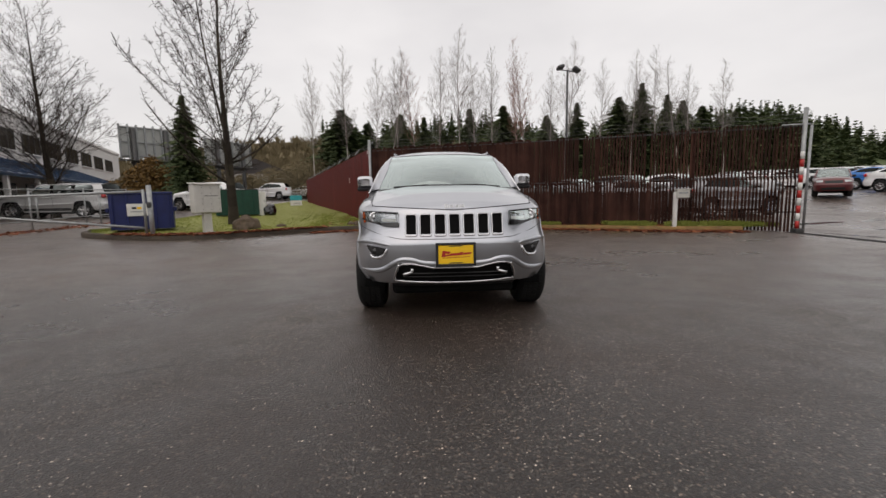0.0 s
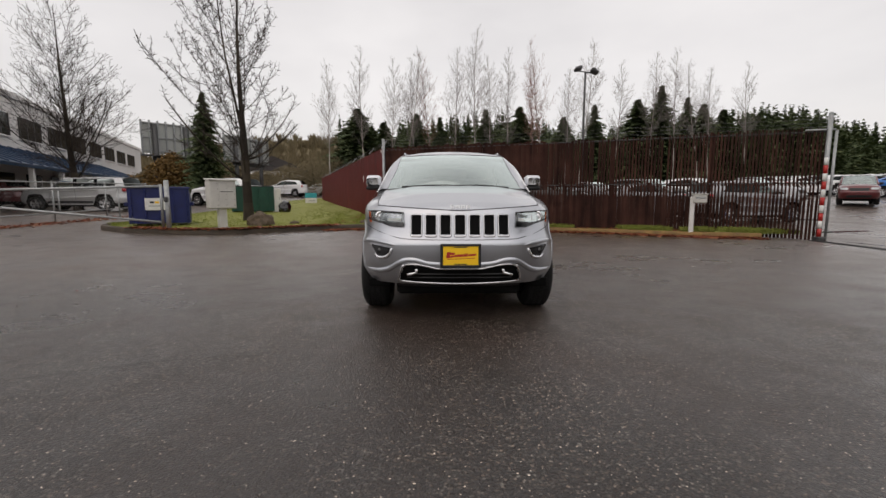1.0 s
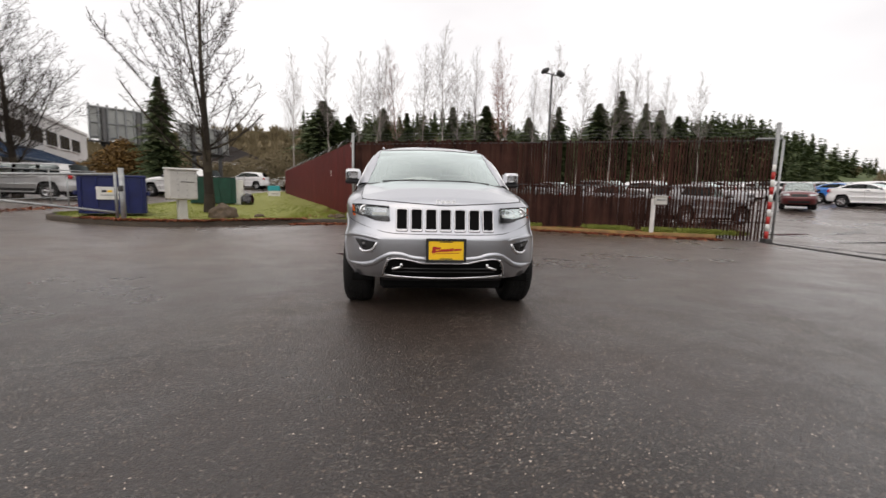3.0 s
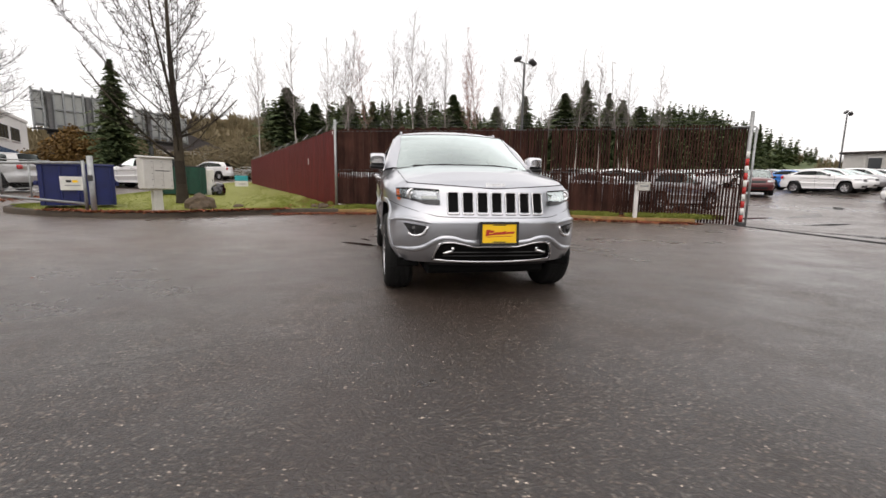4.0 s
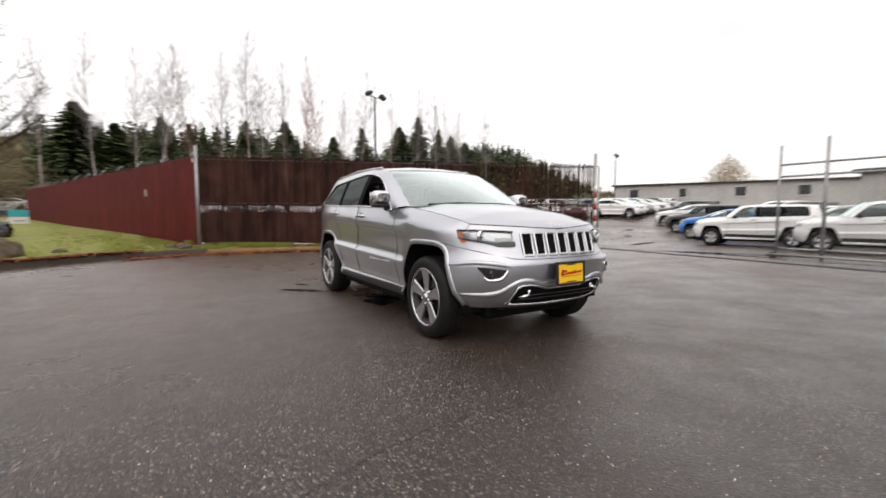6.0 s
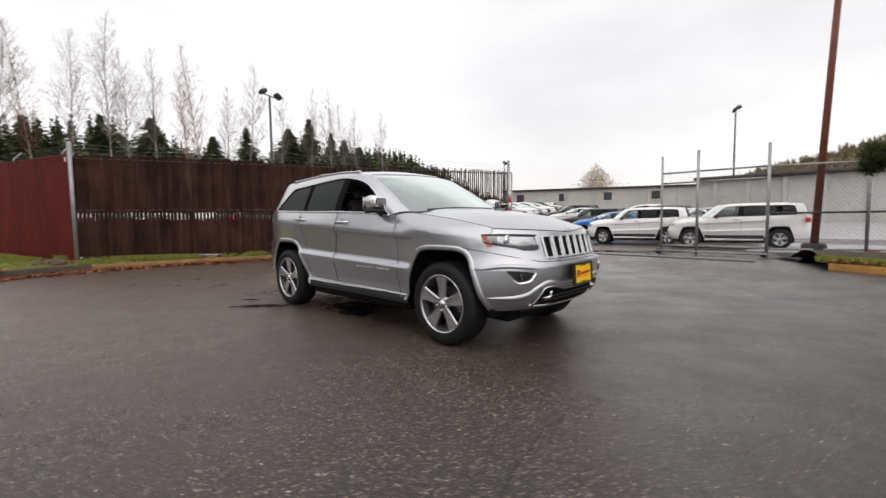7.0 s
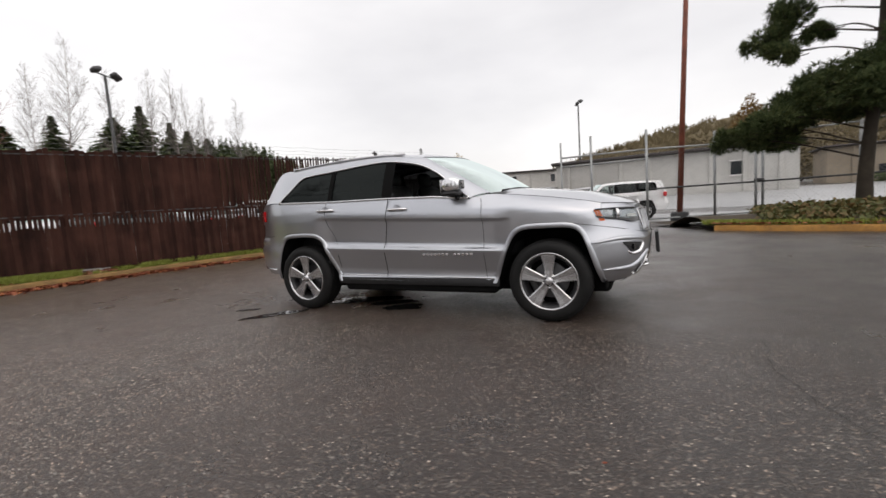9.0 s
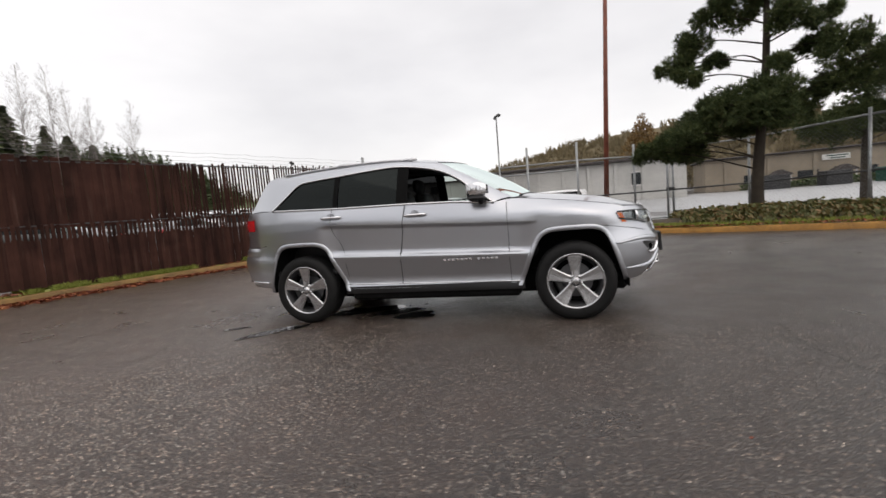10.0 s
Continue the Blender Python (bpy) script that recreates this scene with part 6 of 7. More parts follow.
billboard(at(-25.6, 54), at(-20.9, 60), 5.2, 7.9, "grey back of a second billboard behind the tree")
# office with a white upper floor and a blue metal roof
of = thing("office_building", "white two-storey office with dark windows and blue metal roof", "building")
A, B = Vector((-27.0, 21.0, 0)), Vector((-43.5, 60.0, 0))
d = (B - A).normalized()
of.matrix_basis = Matrix.Translation(A) @ Matrix.Rotation(math.atan2(d.y, d.x), 4, "Z")
L = (B - A).length
obj("wall", box(L / 2 - 5, 6.0, 3.6, L + 10, 11, 8.4, 0.05), M["wall_white"], of)
obj("parapet", box(L / 2 - 5, 6.0, 7.95, L + 10.3, 11.3, 0.4, 0.05), M["wall_white"], of)
for k in range(9):
    u = -3.0 + k * 4.9
    wn_ = obj("window", box(u, 0.47, 5.9, 3.4, 0.08, 1.5, 0.02), M["window_dark"], of)
    for q in range(4):
        obj("mullion", box(u - 1.7 + q * 3.4 / 3, 0.42, 5.9, 0.09, 0.06, 1.5, 0.01), M["roof_dark"], wn_)
    obj("sill", box(u, 0.40, 5.1, 3.6, 0.2, 0.1, 0.02), M["wall_white"], wn_)
lowr = [(-10, 0.5, 4.4), (L * 0.55, 0.5, 4.4), (L * 0.55 + 2, -3.4, 2.85), (-10, -3.4, 2.85)]
obj("lower_roof", (lowr + [(p[0], p[1], p[2] - 0.18) for p in lowr], [(0, 1, 2, 3), (7, 6, 5, 4), (0, 4, 5, 1), (1, 5, 6, 2), (2, 6, 7, 3), (3, 7, 4, 0)]), M["roof_blue"], of)
for k in range(26):
    u = -9.5 + k * (L * 0.55 + 10) / 26
    obj("roof_seam", tube([(u, 0.5, 4.44), (u, -3.4, 2.89)], 0.05, 4), M["roof_blue"], of)
for k in range(7):
    obj("porch_post", box(-8 + 4.2 * k, -3.1, 1.6, 0.25, 0.25, 2.6, 0.03), M["wall_white"], of)
    obj("ground_window", box(-6 + 4.2 * k, 0.44, 1.9, 2.4, 0.08, 1.6, 0.02), M["window_dark"], of)
# ochre shrub and small house far off
def shrub(x, y, r, h, mat, label, seed, n=900, leaf=0.22):
    rg_ = random.Random(seed)
    t = thing("shrub", label, "bush", pose(x, y, H(x, y) - 0.05))
    st = ([], [])
    vs, fs = [], []
    for k in range(9):
        a = 6.28 * k / 9
        limb_tube(st, Vector((0, 0, 0)), Vector((math.cos(a) * r * 0.6, math.sin(a) * r * 0.6, h * 0.8)), 0.04, 0.01, 4)
    for _ in range(n):
        o_ = Vector((rg_.gauss(0, 0.42), rg_.gauss(0, 0.42), 0))
        z_ = h * rg_.uniform(0.05, 1.0) * (1 - 0.45 * min(1, o_.length))
        p = Vector((o_.x * r, o_.y * r, z_))
        e = Vector((rg_.gauss(0, 1), rg_.gauss(0, 1), rg_.gauss(0.4, 0.6))).normalized() * leaf * rg_.uniform(0.6, 1.4)
        s_ = e.orthogonal() * 0.45
        b = len(vs)
        vs += [tuple(p), tuple(p + e * 0.5 + s_), tuple(p + e), tuple(p + e * 0.5 - s_)]
        fs.append((b, b + 1, b + 2, b + 3))
    obj("stems", st, M["bark"], t)
    obj("foliage", (vs, fs), mat, t, kind="stuff")
    return t


shrub(*at(-30.8, 45), 2.4, 4.6, M["ochre"], "ochre winter shrub below the billboard", 21, 6500, 0.16)
for i, (az, dd, r_, h_) in enumerate(((-24.5, 60, 3.0, 4.0), (-21.5, 62, 3.2, 3.6), (-18.5, 66, 4.0, 4.6), (-15.5, 64, 4.0, 5.6), (-13, 66, 4.0, 6.0), (-33, 52, 2.5, 3.0))):
    shrub(*at(az, dd), r_, h_, M["brush"], "leafless brown bush beyond the lawn", 40 + i, 11000, 0.12)
hs = thing("house", "small pale house with a dark roof behind the trees", "building", pose(*at(-20.3, 84), H(*at(-20.3, 84)), 0, 0, 20))
obj("wall", box(0, 0, 1.8, 11, 7, 3.6, 0.05), M["wall_white"], hs)
obj("roof", extrude([(-6, 3.5), (6, 3.5), (0, 6.0)], 7.6, "y"), M["roof_dark"], hs).location = (0, -3.8, 0)
for k in range(3):
    obj("window", box(-3.5 + 3.5 * k, -3.5, 1.9, 1.4, 0.1, 1.2, 0.02), M["window_dark"], hs)

# ---- buildings round the back lot ----
def long_hall(name, label, a, b, z0, z1, depth, mat, windows, win_z, win_s, eave=0.5, bays=0):
    t = thing(name, label, "building")
    A, B = Vector((*a, 0)), Vector((*b, 0))
    d = (B - A).normalized()
    L = (B - A).length
    t.matrix_basis = Matrix.Translation((A.x, A.y, 0)) @ Matrix.Rotation(math.atan2(d.y, d.x), 4, "Z")
    s_ = -1
    obj("wall", box(L / 2, s_ * depth / 2, (z0 + z1) / 2, L, depth, z1 - z0, 0.05), mat, t)
    obj("roof", box(L / 2, s_ * depth / 2 + 0.2, z1 + eave / 2, L + 0.8, depth + 0.8, eave, 0.08), M["roof_dark"], t)
    for u in windows:
        w = obj("window", box(u * L, 0.05, win_z, win_s[0], 0.12, win_s[1], 0.02), M["window_dark"], t)
        obj("lintel", box(u * L, 0.10, win_z + win_s[1] / 2, win_s[0] + 0.2, 0.12, 0.12, 0.02), M["wall_white"], w)
        obj("sill", box(u * L, 0.10, win_z - win_s[1] / 2, win_s[0] + 0.2, 0.12, 0.12, 0.02), M["wall_white"], w)
    for k in range(bays):
        obj("pilaster", box(L * (k + 0.5) / bays, 0.08, (z0 + z1) / 2, 0.35, 0.2, z1 - z0, 0.03), mat, t)
    return t


def spot(az, d):
    return at(az, d, -3.0, -4.8)


long_hall("warehouse", "long low weathered grey warehouse with small windows", spot(90, 88), spot(53.4, 82), 1.0, 6.0, 14, M["wall_grey"], (0.09, 0.24, 0.38, 0.52, 0.66, 0.80, 0.94), 4.7, (1.3, 1.5), 0.25, 12)
long_hall("workshop", "pale grey workshop with a dark eave and a round vent", (41.5, -13.5), (42.4, 6.8), 0.0, 4.35, 10, M["wall_grey"], (0.22,), 2.6, (0.8, 1.3), 0.3, 8)
low = long_hall("low_shed", "tan low shed wall at the edge of the lot", (50, -62), (55, -19), 0.0, 4.3, 8, M["wall_tan"], (), 2.4, (2.0, 1.2), 0.2, 10)
for u in (36.0, 30.2):
    hood = obj("porch_roof", moved(extrude([(-1.0, 1.85), (1.0, 1.85), (0.95, 2.0), (0, 2.5), (-0.95, 2.0)], 1.8, "y"), pose(u, 0.05, 0)), M["roof_dark"], low)
    for k in (-1, 1):
        obj("porch_post", box(u + 0.8 * k, 1.6, 1.05, 0.14, 0.14, 1.65, 0.02), M["wall_white"], hood)
    obj("door", box(u, 0.08, 1.35, 1.0, 0.1, 2.0, 0.02), M["window_dark"], low)
    for k in (-1, 1):
        obj("window", box(u + 2.6 * k, 0.06, 1.75, 1.3, 0.1, 0.9, 0.02), M["window_dark"], low)
obj("name_board", box(30.6, 0.14, 3.45, 2.5, 0.08, 0.62, 0.02), M["white_paint"], low, label="pale board with faded lines")
for k in range(2):
    obj("printed_line", box(30.5, 0.19, 3.58 - 0.26 * k, 1.9 - 0.5 * k, 0.01, 0.12, 0.004), M["dump_green"], low)
dk = thing("lot_clutter", "dark stacked stores in front of the tan shed", "crates")
rgc = random.Random(2)
for k in range(9):
    y = -58 + 4.3 * k + rgc.uniform(-1, 1)
    obj("crate", box(46.5 + rgc.uniform(-1, 1.5), y, H(47, y) + 0.6, rgc.uniform(1, 2), rgc.uniform(1.0, 2.6), rgc.uniform(0.9, 1.8), 0.05), M["black_plastic"] if k % 3 else M["dump_green"], dk)

# ---- parked cars ----
proto = {}


def park(kind, colour, x, y, deg, sx=1.0, sy=1.0, sz=1.0):
    """A parked car; nose at deg from -y, turning left."""
    m = pose(x, y, H(x, y), 0, 0, deg) @ Matrix.Diagonal((sx, sy, sz, 1))
    key = (kind, colour)
    if key not in proto:
        what = {"boxy": "square wagon", "sedan": "saloon car", "suv": "tall wagon"}[kind]
        proto[key] = vehicle({"boxy": Boxy(), "sedan": Sedan(), "suv": Shape()}[kind], f"wet {colour} {what} parked in the back lot", "car", PAINT[colour], m, group="parked cars")[0]
    else:
        copy_thing(proto[key], m).matrix_basis = m


HD = 193.6
park("boxy", "white", 17.2, 3.4, HD, 0.92, 0.92, 0.95)
park("sedan", "blue", 20.9, 6.2, HD - 4, 0.93, 0.92, 0.95)
park("boxy", "dark", 24.3, 8.9, HD - 2, 0.95, 0.95, 0.98)
park("sedan", "white", 28.0, 11.8, HD, 0.95, 1.0, 0.98)
park("suv", "black", 31.5, 14.0, HD, 0.95, 1.0, 0.98)
park("boxy", "white", 16.8, -0.45, HD, 0.98, 0.98, 0.98)
park("suv", "grey", 20.6, 1.6, HD, 0.96, 0.98, 0.95)
park("sedan", "white", 24.3, 3.6, HD, 0.95, 0.98, 1.0)
park("suv", "black", 27.8, 6.0, HD, 0.98, 1.0, 1.0)
park("suv", "white", 31.5, 8.4, HD, 0.98, 1.0, 1.0)
park("boxy", "red", 23.7, 18.6, -42, 0.9, 0.92, 0.93)
for x, y, k, c in ((32.6, 23.6, "sedan", "blue"), (29.7, 19.2, "sedan", "white"), (32.3, 20.4, "suv", "white"), (35.0, 21.6, "sedan", "grey"), (37.8, 22.6, "suv", "white"), (41.0, 23.4, "sedan", "white"), (44.5, 24.6, "suv", "dark")):
    park(k, c, x, y, 22, 0.95, 0.95, 0.97)
# row behind the brown fence
for i in range(8):
    x, y = -1.5 + 2.75 * i, 23.5 - 0.75 * i
    park(("suv", "sedan", "boxy")[i % 3], ("grey", "dark", "white", "grey")[i % 4], x, y, 20 + (i * 37) % 9, 0.95, 0.95, 0.97)
for x, y, k, c in ((9.2, 13.2, "sedan", "grey"), (12.6, 12.0, "suv", "grey"), (5.2, 15.2, "suv", "dark")):
    park(k, c, x, y, 96, 0.95, 0.95, 0.96)
# far rows
for i in range(9):
    x, y = 31 + 3.0 * i, 31 - 0.2 * i
    park(("sedan", "suv", "sedan")[i % 3], ("white", "white", "grey", "white")[i % 4], x, y, 95, 0.95, 0.95, 0.97)
for i in range(10):
    x, y = 38 + 2.9 * i, 46 + 0.5 * i
    park("suv", "white" if i % 4 else "grey", x, y, 15, 1, 1, 1)
# cars by the office
park("boxy", "silver", -19.9, 18.6, 272, 1.0, 1.22, 1.04)
park("suv", "white", -15.8, 26.5, 255, 1.05, 1.15, 1.15)
park("sedan", "dark", -15.2, 29.5, 20, 0.95, 0.95, 1.0)
park("suv", "red", -26.3, 19.5, 272, 0.95, 0.9, 0.95)
park("suv", "white", -19.5, 50, 265, 1.0, 1.1, 1.2)
park("suv", "white", -25.5, 51, 265, 1.0, 1.1, 1.2)
park("sedan", "white", -17.0, 55, 265, 0.95, 1.0, 1.0)

# ---- trees ----
def tree_thing(name, label, category, m, trunk, twigs, mt, mw, group="", crown="twig_mass"):
    t = thing(name, label, category, m, group)
    obj("trunk", trunk, mt, t, True)
    obj(crown, twigs, mw, t, False, kind="stuff")
    return t


def shoot(rg, tr, tw, p, d, L, r, level, top, gap, up, fine, spur=0.0):
    """A limb that curves upwards, with straight side shoots set alternately along it."""
    n = (8, 6, 4, 2)[min(3, level)]
    side = d.orthogonal().normalized()
    side.rotate(Matrix.Rotation(rg.uniform(0, 6.28), 3, d))
    due, turn = gap[min(level, 2)] * rg.uniform(0.6, 1.6), 0.0
    for i in range(n):
        q = p + d * (L / n)
        r2 = max(fine, r * (1 - 0.8 / n))
        limb_tube(tw if level >= 2 else tr, p, q, r, r2, 3 if level >= 2 else 6)
        if spur:
            for _ in range(int(L / n / spur + rg.random())):
                o = Vector((rg.gauss(0, 1), rg.gauss(0, 1), rg.gauss(0.35, 0.8))).normalized()
                b = p.lerp(q, rg.random())
                limb_tube(tw, b, b + (o + d * 0.5).normalized() * rg.uniform(0.08, 0.26), fine, fine * 0.8, 3)
        due -= L / n
        while due < 0 and level < top:
            due += gap[level] * rg.uniform(0.6, 1.3)
            turn += math.pi + rg.uniform(-0.9, 0.9)
            s_ = side.copy()
            s_.rotate(Matrix.Rotation(turn, 3, d))
            e = (d * rg.uniform(0.65, 1.0) + s_ * rg.uniform(0.6, 0.9) + Vector((0, 0, 0.12))).normalized()
            left = L * (1 - i / n)
            shoot(rg, tr, tw, p.lerp(q, rg.random()), e, max(0.16, min(left * 0.75, L * rg.uniform(0.2, 0.42))), max(fine, r2 * 0.42), level + 1, top, gap, up, fine, spur)
        p, r = q, r2
        d = (d + Vector((rg.gauss(0, 0.05), rg.gauss(0, 0.05), up + rg.gauss(0, 0.04)))).normalized()


def broad_tree(seed, h, r, label, m, limbs=24, fine=0.006, spread=1.0, reach=0.42, low=0.13, twigs=(0.30, 0.22), rise=0.085, slim=1.0, spur=0.0, fork=False, steep=(0.75, 1.1), depth=3, lop=0.0):
    """A bare park tree: a stem with limbs that sweep out and rise, the lowest longest."""
    rg = random.Random(seed)
    tr, tw = ([], []), ([], [])
    p, d, rr = Vector((0, 0, -0.1)), Vector((0, 0, 1)), r * 1.3
    stem = []
    for i in range(14):
        q = p + d * (h / 14)
        r2 = r * (1.0 if i == 0 else max(0.06, (1 - 0.07 * i) ** 1.35)) * (0.82 if fork and i > 3 else 1.0)
        limb_tube(tr, p, q, rr, r2, 10)
        stem.append((p, q, r2))
        p, rr = q, r2
        d = (d + Vector((rg.gauss(0, 0.022), rg.gauss(0, 0.022), 0.18))).normalized()
    stems = [stem]
    if fork:
        for side, up, u, k in (((-0.80, -0.25), 0.62, 1, 0.33), ((0.85, 0.1), 0.34, 2, 0.23)):
            shoot(rg, tr, tw, stem[u][1], Vector((*side, up)).normalized(), h * k, r * 0.28, 1, depth, (0, twigs[0], twigs[1]), 0.13, fine, spur)
        p, rr = stem[4][0].copy(), stem[4][2] * 0.62
        d, second = Vector((-0.15, 0.03, 1)).normalized(), stem[:4]
        for i in range(10):
            q = p + d * (h / 15)
            limb_tube(tr, p, q, rr, rr * 0.86, 8)
            second.append((p, q, rr))
            p, rr = q, rr * 0.86
            d = (d + Vector((rg.gauss(0, 0.03), rg.gauss(0, 0.03), 0.12))).normalized()
        stems.append(second)
    for k in range(limbs):
        stem = stems[k % len(stems)]
        u = low + (0.90 - low) * (k / (limbs - 1)) ** 1.15
        a, b, r2 = stem[min(13, int(u * 14))]
        az = 2.4 * k + rg.uniform(-0.4, 0.4)
        lean = spread * rg.uniform(0.75, 1.15) * (1.1 - 0.45 * u)
        e = Vector((math.cos(az) * lean, math.sin(az) * lean, rg.uniform(*steep))).normalized()
        L = h * reach * (1.06 - 0.85 * u) * rg.uniform(0.8, 1.12) * (1 - lop * math.cos(az)) + 0.5
        shoot(rg, tr, tw, a.lerp(b, rg.random()), e, L, r2 * slim * rg.uniform(0.22, 0.36), 1, depth, (0, twigs[0], twigs[1]), rise, fine, spur)
    return tree_thing("tree", label, "tree", m, tr, tw, M["bark"], M["twig"])


def birch_mesh(seed, h):
    rg = random.Random(seed)
    tr, tw = ([], []), ([], [])
    p, d, r = Vector((0, 0, -0.3)), Vector((rg.uniform(-0.04, 0.04), rg.uniform(-0.04, 0.04), 1)).normalized(), 0.11
    n = 16
    for i in range(n):
        q = p + d * (h / n)
        limb_tube(tr, p, q, r, r * 0.87, 6)
        u = i / n
        if u > 0.36:
            for k in range(6):
                a = rg.uniform(0, 6.28)
                e = Vector((math.cos(a) * 0.66, math.sin(a) * 0.66, rg.uniform(0.8, 1.1))).normalized()
                L = h * rg.uniform(0.13, 0.21) * min(1.0, (1.06 - u) * 2.2) * min(1.0, 0.45 + (u - 0.3) * 3.5)
                shoot(rg, tw, tw, p.lerp(q, rg.random()), e, L, 0.026 * (1.15 - u), 1, 3, (0, 0.32, 0.26), 0.06, 0.0066)
        p, r = q, max(0.026, r * 0.88)
        d = (d + Vector((rg.gauss(0, 0.03), rg.gauss(0, 0.03), 0.10))).normalized()
    return tr, tw


def conifer_mesh(seed, h, rad, rows=34, per=11, droop=0.35, needles=7, wide=1.0):
    """Whorls of drooping boughs, each a ragged fan of needle blades."""
    rg = random.Random(seed)
    vs, fs = [], []
    for i in range(rows):
        u = i / (rows - 1)
        z = h * (0.06 + 0.94 * u)
        R = rad * (1 - u) ** 0.72 * rg.uniform(0.6, 1.12) + 0.03
        for k in range(per if u < 0.8 else per // 2):
            a = rg.uniform(0, 6.28)
            L = R * rg.uniform(0.5, 1.2)
            ca, sa = math.cos(a), math.sin(a)
            zk = z + rg.uniform(-1.6, 1.6) * h / rows * (1 - 0.7 * u)
            for q in range(needles):
                t = (q + rg.random()) / needles
                c = Vector((ca * L * t, sa * L * t, zk - droop * L * t * t + rg.uniform(-0.05, 0.05) * h * 0.05))
                w = wide * (0.10 + 0.20 * (1 - t)) * (rad / 2.9) * rg.uniform(0.7, 1.3) * (0.45 + 0.55 * (1 - u))
                s_ = Vector((-sa, ca, rg.uniform(-0.5, 0.1))) * w * rg.choice((-1, 1))
                f_ = Vector((ca, sa, -droop * 1.2 + rg.uniform(-0.3, 0.5))) * w * 1.5
                b = len(vs)
                vs += [tuple(c - f_ * 0.4), tuple(c + s_ + f_ * 0.2), tuple(c + f_), tuple(c - s_ * 0.6 + f_ * 0.1 - Vector((0, 0, w * 0.5)))]
                fs += [(b, b + 1, b + 2), (b, b + 2, b + 3)]
    return vs, fs


x, y = -7.77, 11.61
broad_tree(11, 11.6, 0.18, "large bare forked tree with curved rising limbs on the lawn", pose(x, y, H(x, y) + 0.08, 0, 0, 25), 46, 0.0075, 1.12, 0.34, 0.18, (0.55, 0.30), 0.15, 0.66, 0.06, True, (0.55, 0.95), 2, 0.2)
x, y = at(-39.0, 31)
park_tree = broad_tree(5, 10.6, 0.20, "bare spreading tree with fine twigs beside the office", pose(x, y, H(x, y) - 0.1, 0, 0, 0), 50, 0.0065, 1.2, 0.44, 0.2, (0.22, 0.15), 0.07, 0.8)
# copies out of view, added for the bare trees mirrored in the side windows
for x, y, k, turn in ((-21.0, -5.5, 0.95, 70), (-25.0, 3.0, 1.05, 160), (-19.0, -14.0, 0.9, 250)):
    m = pose(x, y, H(x, y) - 0.1, 0, 0, turn) @ Matrix.Scale(k, 4)
    copy_thing(park_tree, m).matrix_basis = m
# row of bare birches beyond the fence
birches = []
for k in range(4):
    t_ = birch_mesh(30 + k, 16.0)
    birches.append(tree_thing("birch_tree", "tall slim leafless birch with pale trunk", "tree", pose(0, 0, 0), t_[0], t_[1], M["birch"], M["birch_twig"] if k < 3 else M["rusty_twig"], "birches behind the fence"))
rb = random.Random(3)
first = set()
for az, el, d, kind in ((-13.6, 16.4, 46, 0), (-9.3, 17.5, 52, 1), (-6.2, 17.2, 54, 2), (-4.2, 18.2, 50, 0), (-2.8, 16.4, 56, 1), (-0.8, 17.0, 52, 3), (2.4, 18.2, 55, 2), (4.9, 20.1, 50, 0), (6.9, 17.0, 56, 2), (9.1, 17.4, 54, 1), (12.4, 16.4, 55, 3), (13.4, 18.7, 52, 3), (16.2, 15.2, 58, 2), (18.0, 18.0, 54, 0), (22.0, 15.2, 58, 1), (25.7, 15.9, 60, 2), (28.4, 15.8, 60, 1), (31.0, 14.6, 62, 0), (32.0, 14.0, 64, 2), (35.2, 13.4, 64, 1)):
    x, y = at(az, d)
    g = H(x, y)
    sc = (1.14 + d * math.tan(radians(el)) - g) / 16.0
    m = pose(x, y, g, 0, 0, rb.uniform(0, 360)) @ Matrix.Rotation(radians(rb.uniform(-3, 5)), 4, "Y") @ Matrix.Scale(sc, 4)
    if kind not in first:
        birches[kind].matrix_basis = m
        first.add(kind)
    else:
        c = copy_thing(birches[kind], m)
        c.matrix_basis = m
# firs
firs = []
for k in range(3):
    tr = ([], [])
    limb_tube(tr, Vector((0, 0, -0.3)), Vector((0, 0, 9.5)), 0.16, 0.02, 6)
    firs.append(tree_thing("fir_tree", "dark green conifer with drooping boughs", "tree", pose(0, 0, 0), tr, conifer_mesh(60 + k, 10.0, (3.0, 4.3, 2.6)[k], 90, 15, 0.25, 9, 1.1), M["bark"], M["needles"], "conifers behind the fence", "foliage"))
first = set()
for az, el, d, kind, fat in ((-27.4, 11.4, 42, 0, 0.8), (-10.0, 10.7, 68, 1, 1.25), (-6.8, 9.2, 70, 1, 1.1), (-2.6, 10.3, 76, 1, 0.9), (15.9, 9.6, 80, 1, 0.9), (19.5, 10.8, 82, 0, 0.95), (24.3, 11.0, 84, 1, 1.05), (26.7, 12.3, 84, 0, 0.95), (29.4, 10.8, 86, 0, 0.9), (31.0, 10.0, 86, 1, 0.8), (32.9, 9.2, 86, 1, 1.0), (-8.3, 8.6, 72, 1, 1.2), (36.0, 8.4, 84, 0, 1.0), (6.2, 10.8, 95, 0, 1.0), (10.5, 11.0, 95, 1, 1.0), (0.4, 9.9, 95, 0, 1.0)):
    x, y = at(az, d)
    g = H(x, y) - 0.2
    sc = (1.14 + d * math.tan(radians(el)) - g) / 10.0
    m = pose(x, y, g, 0, 0, rb.uniform(0, 360)) @ Matrix.Diagonal((sc * fat * 1.3, sc * fat * 1.3, sc, 1))
    if kind not in first:
        firs[kind].matrix_basis = m
        first.add(kind)
    else:
        copy_thing(firs[kind], m).matrix_basis = m
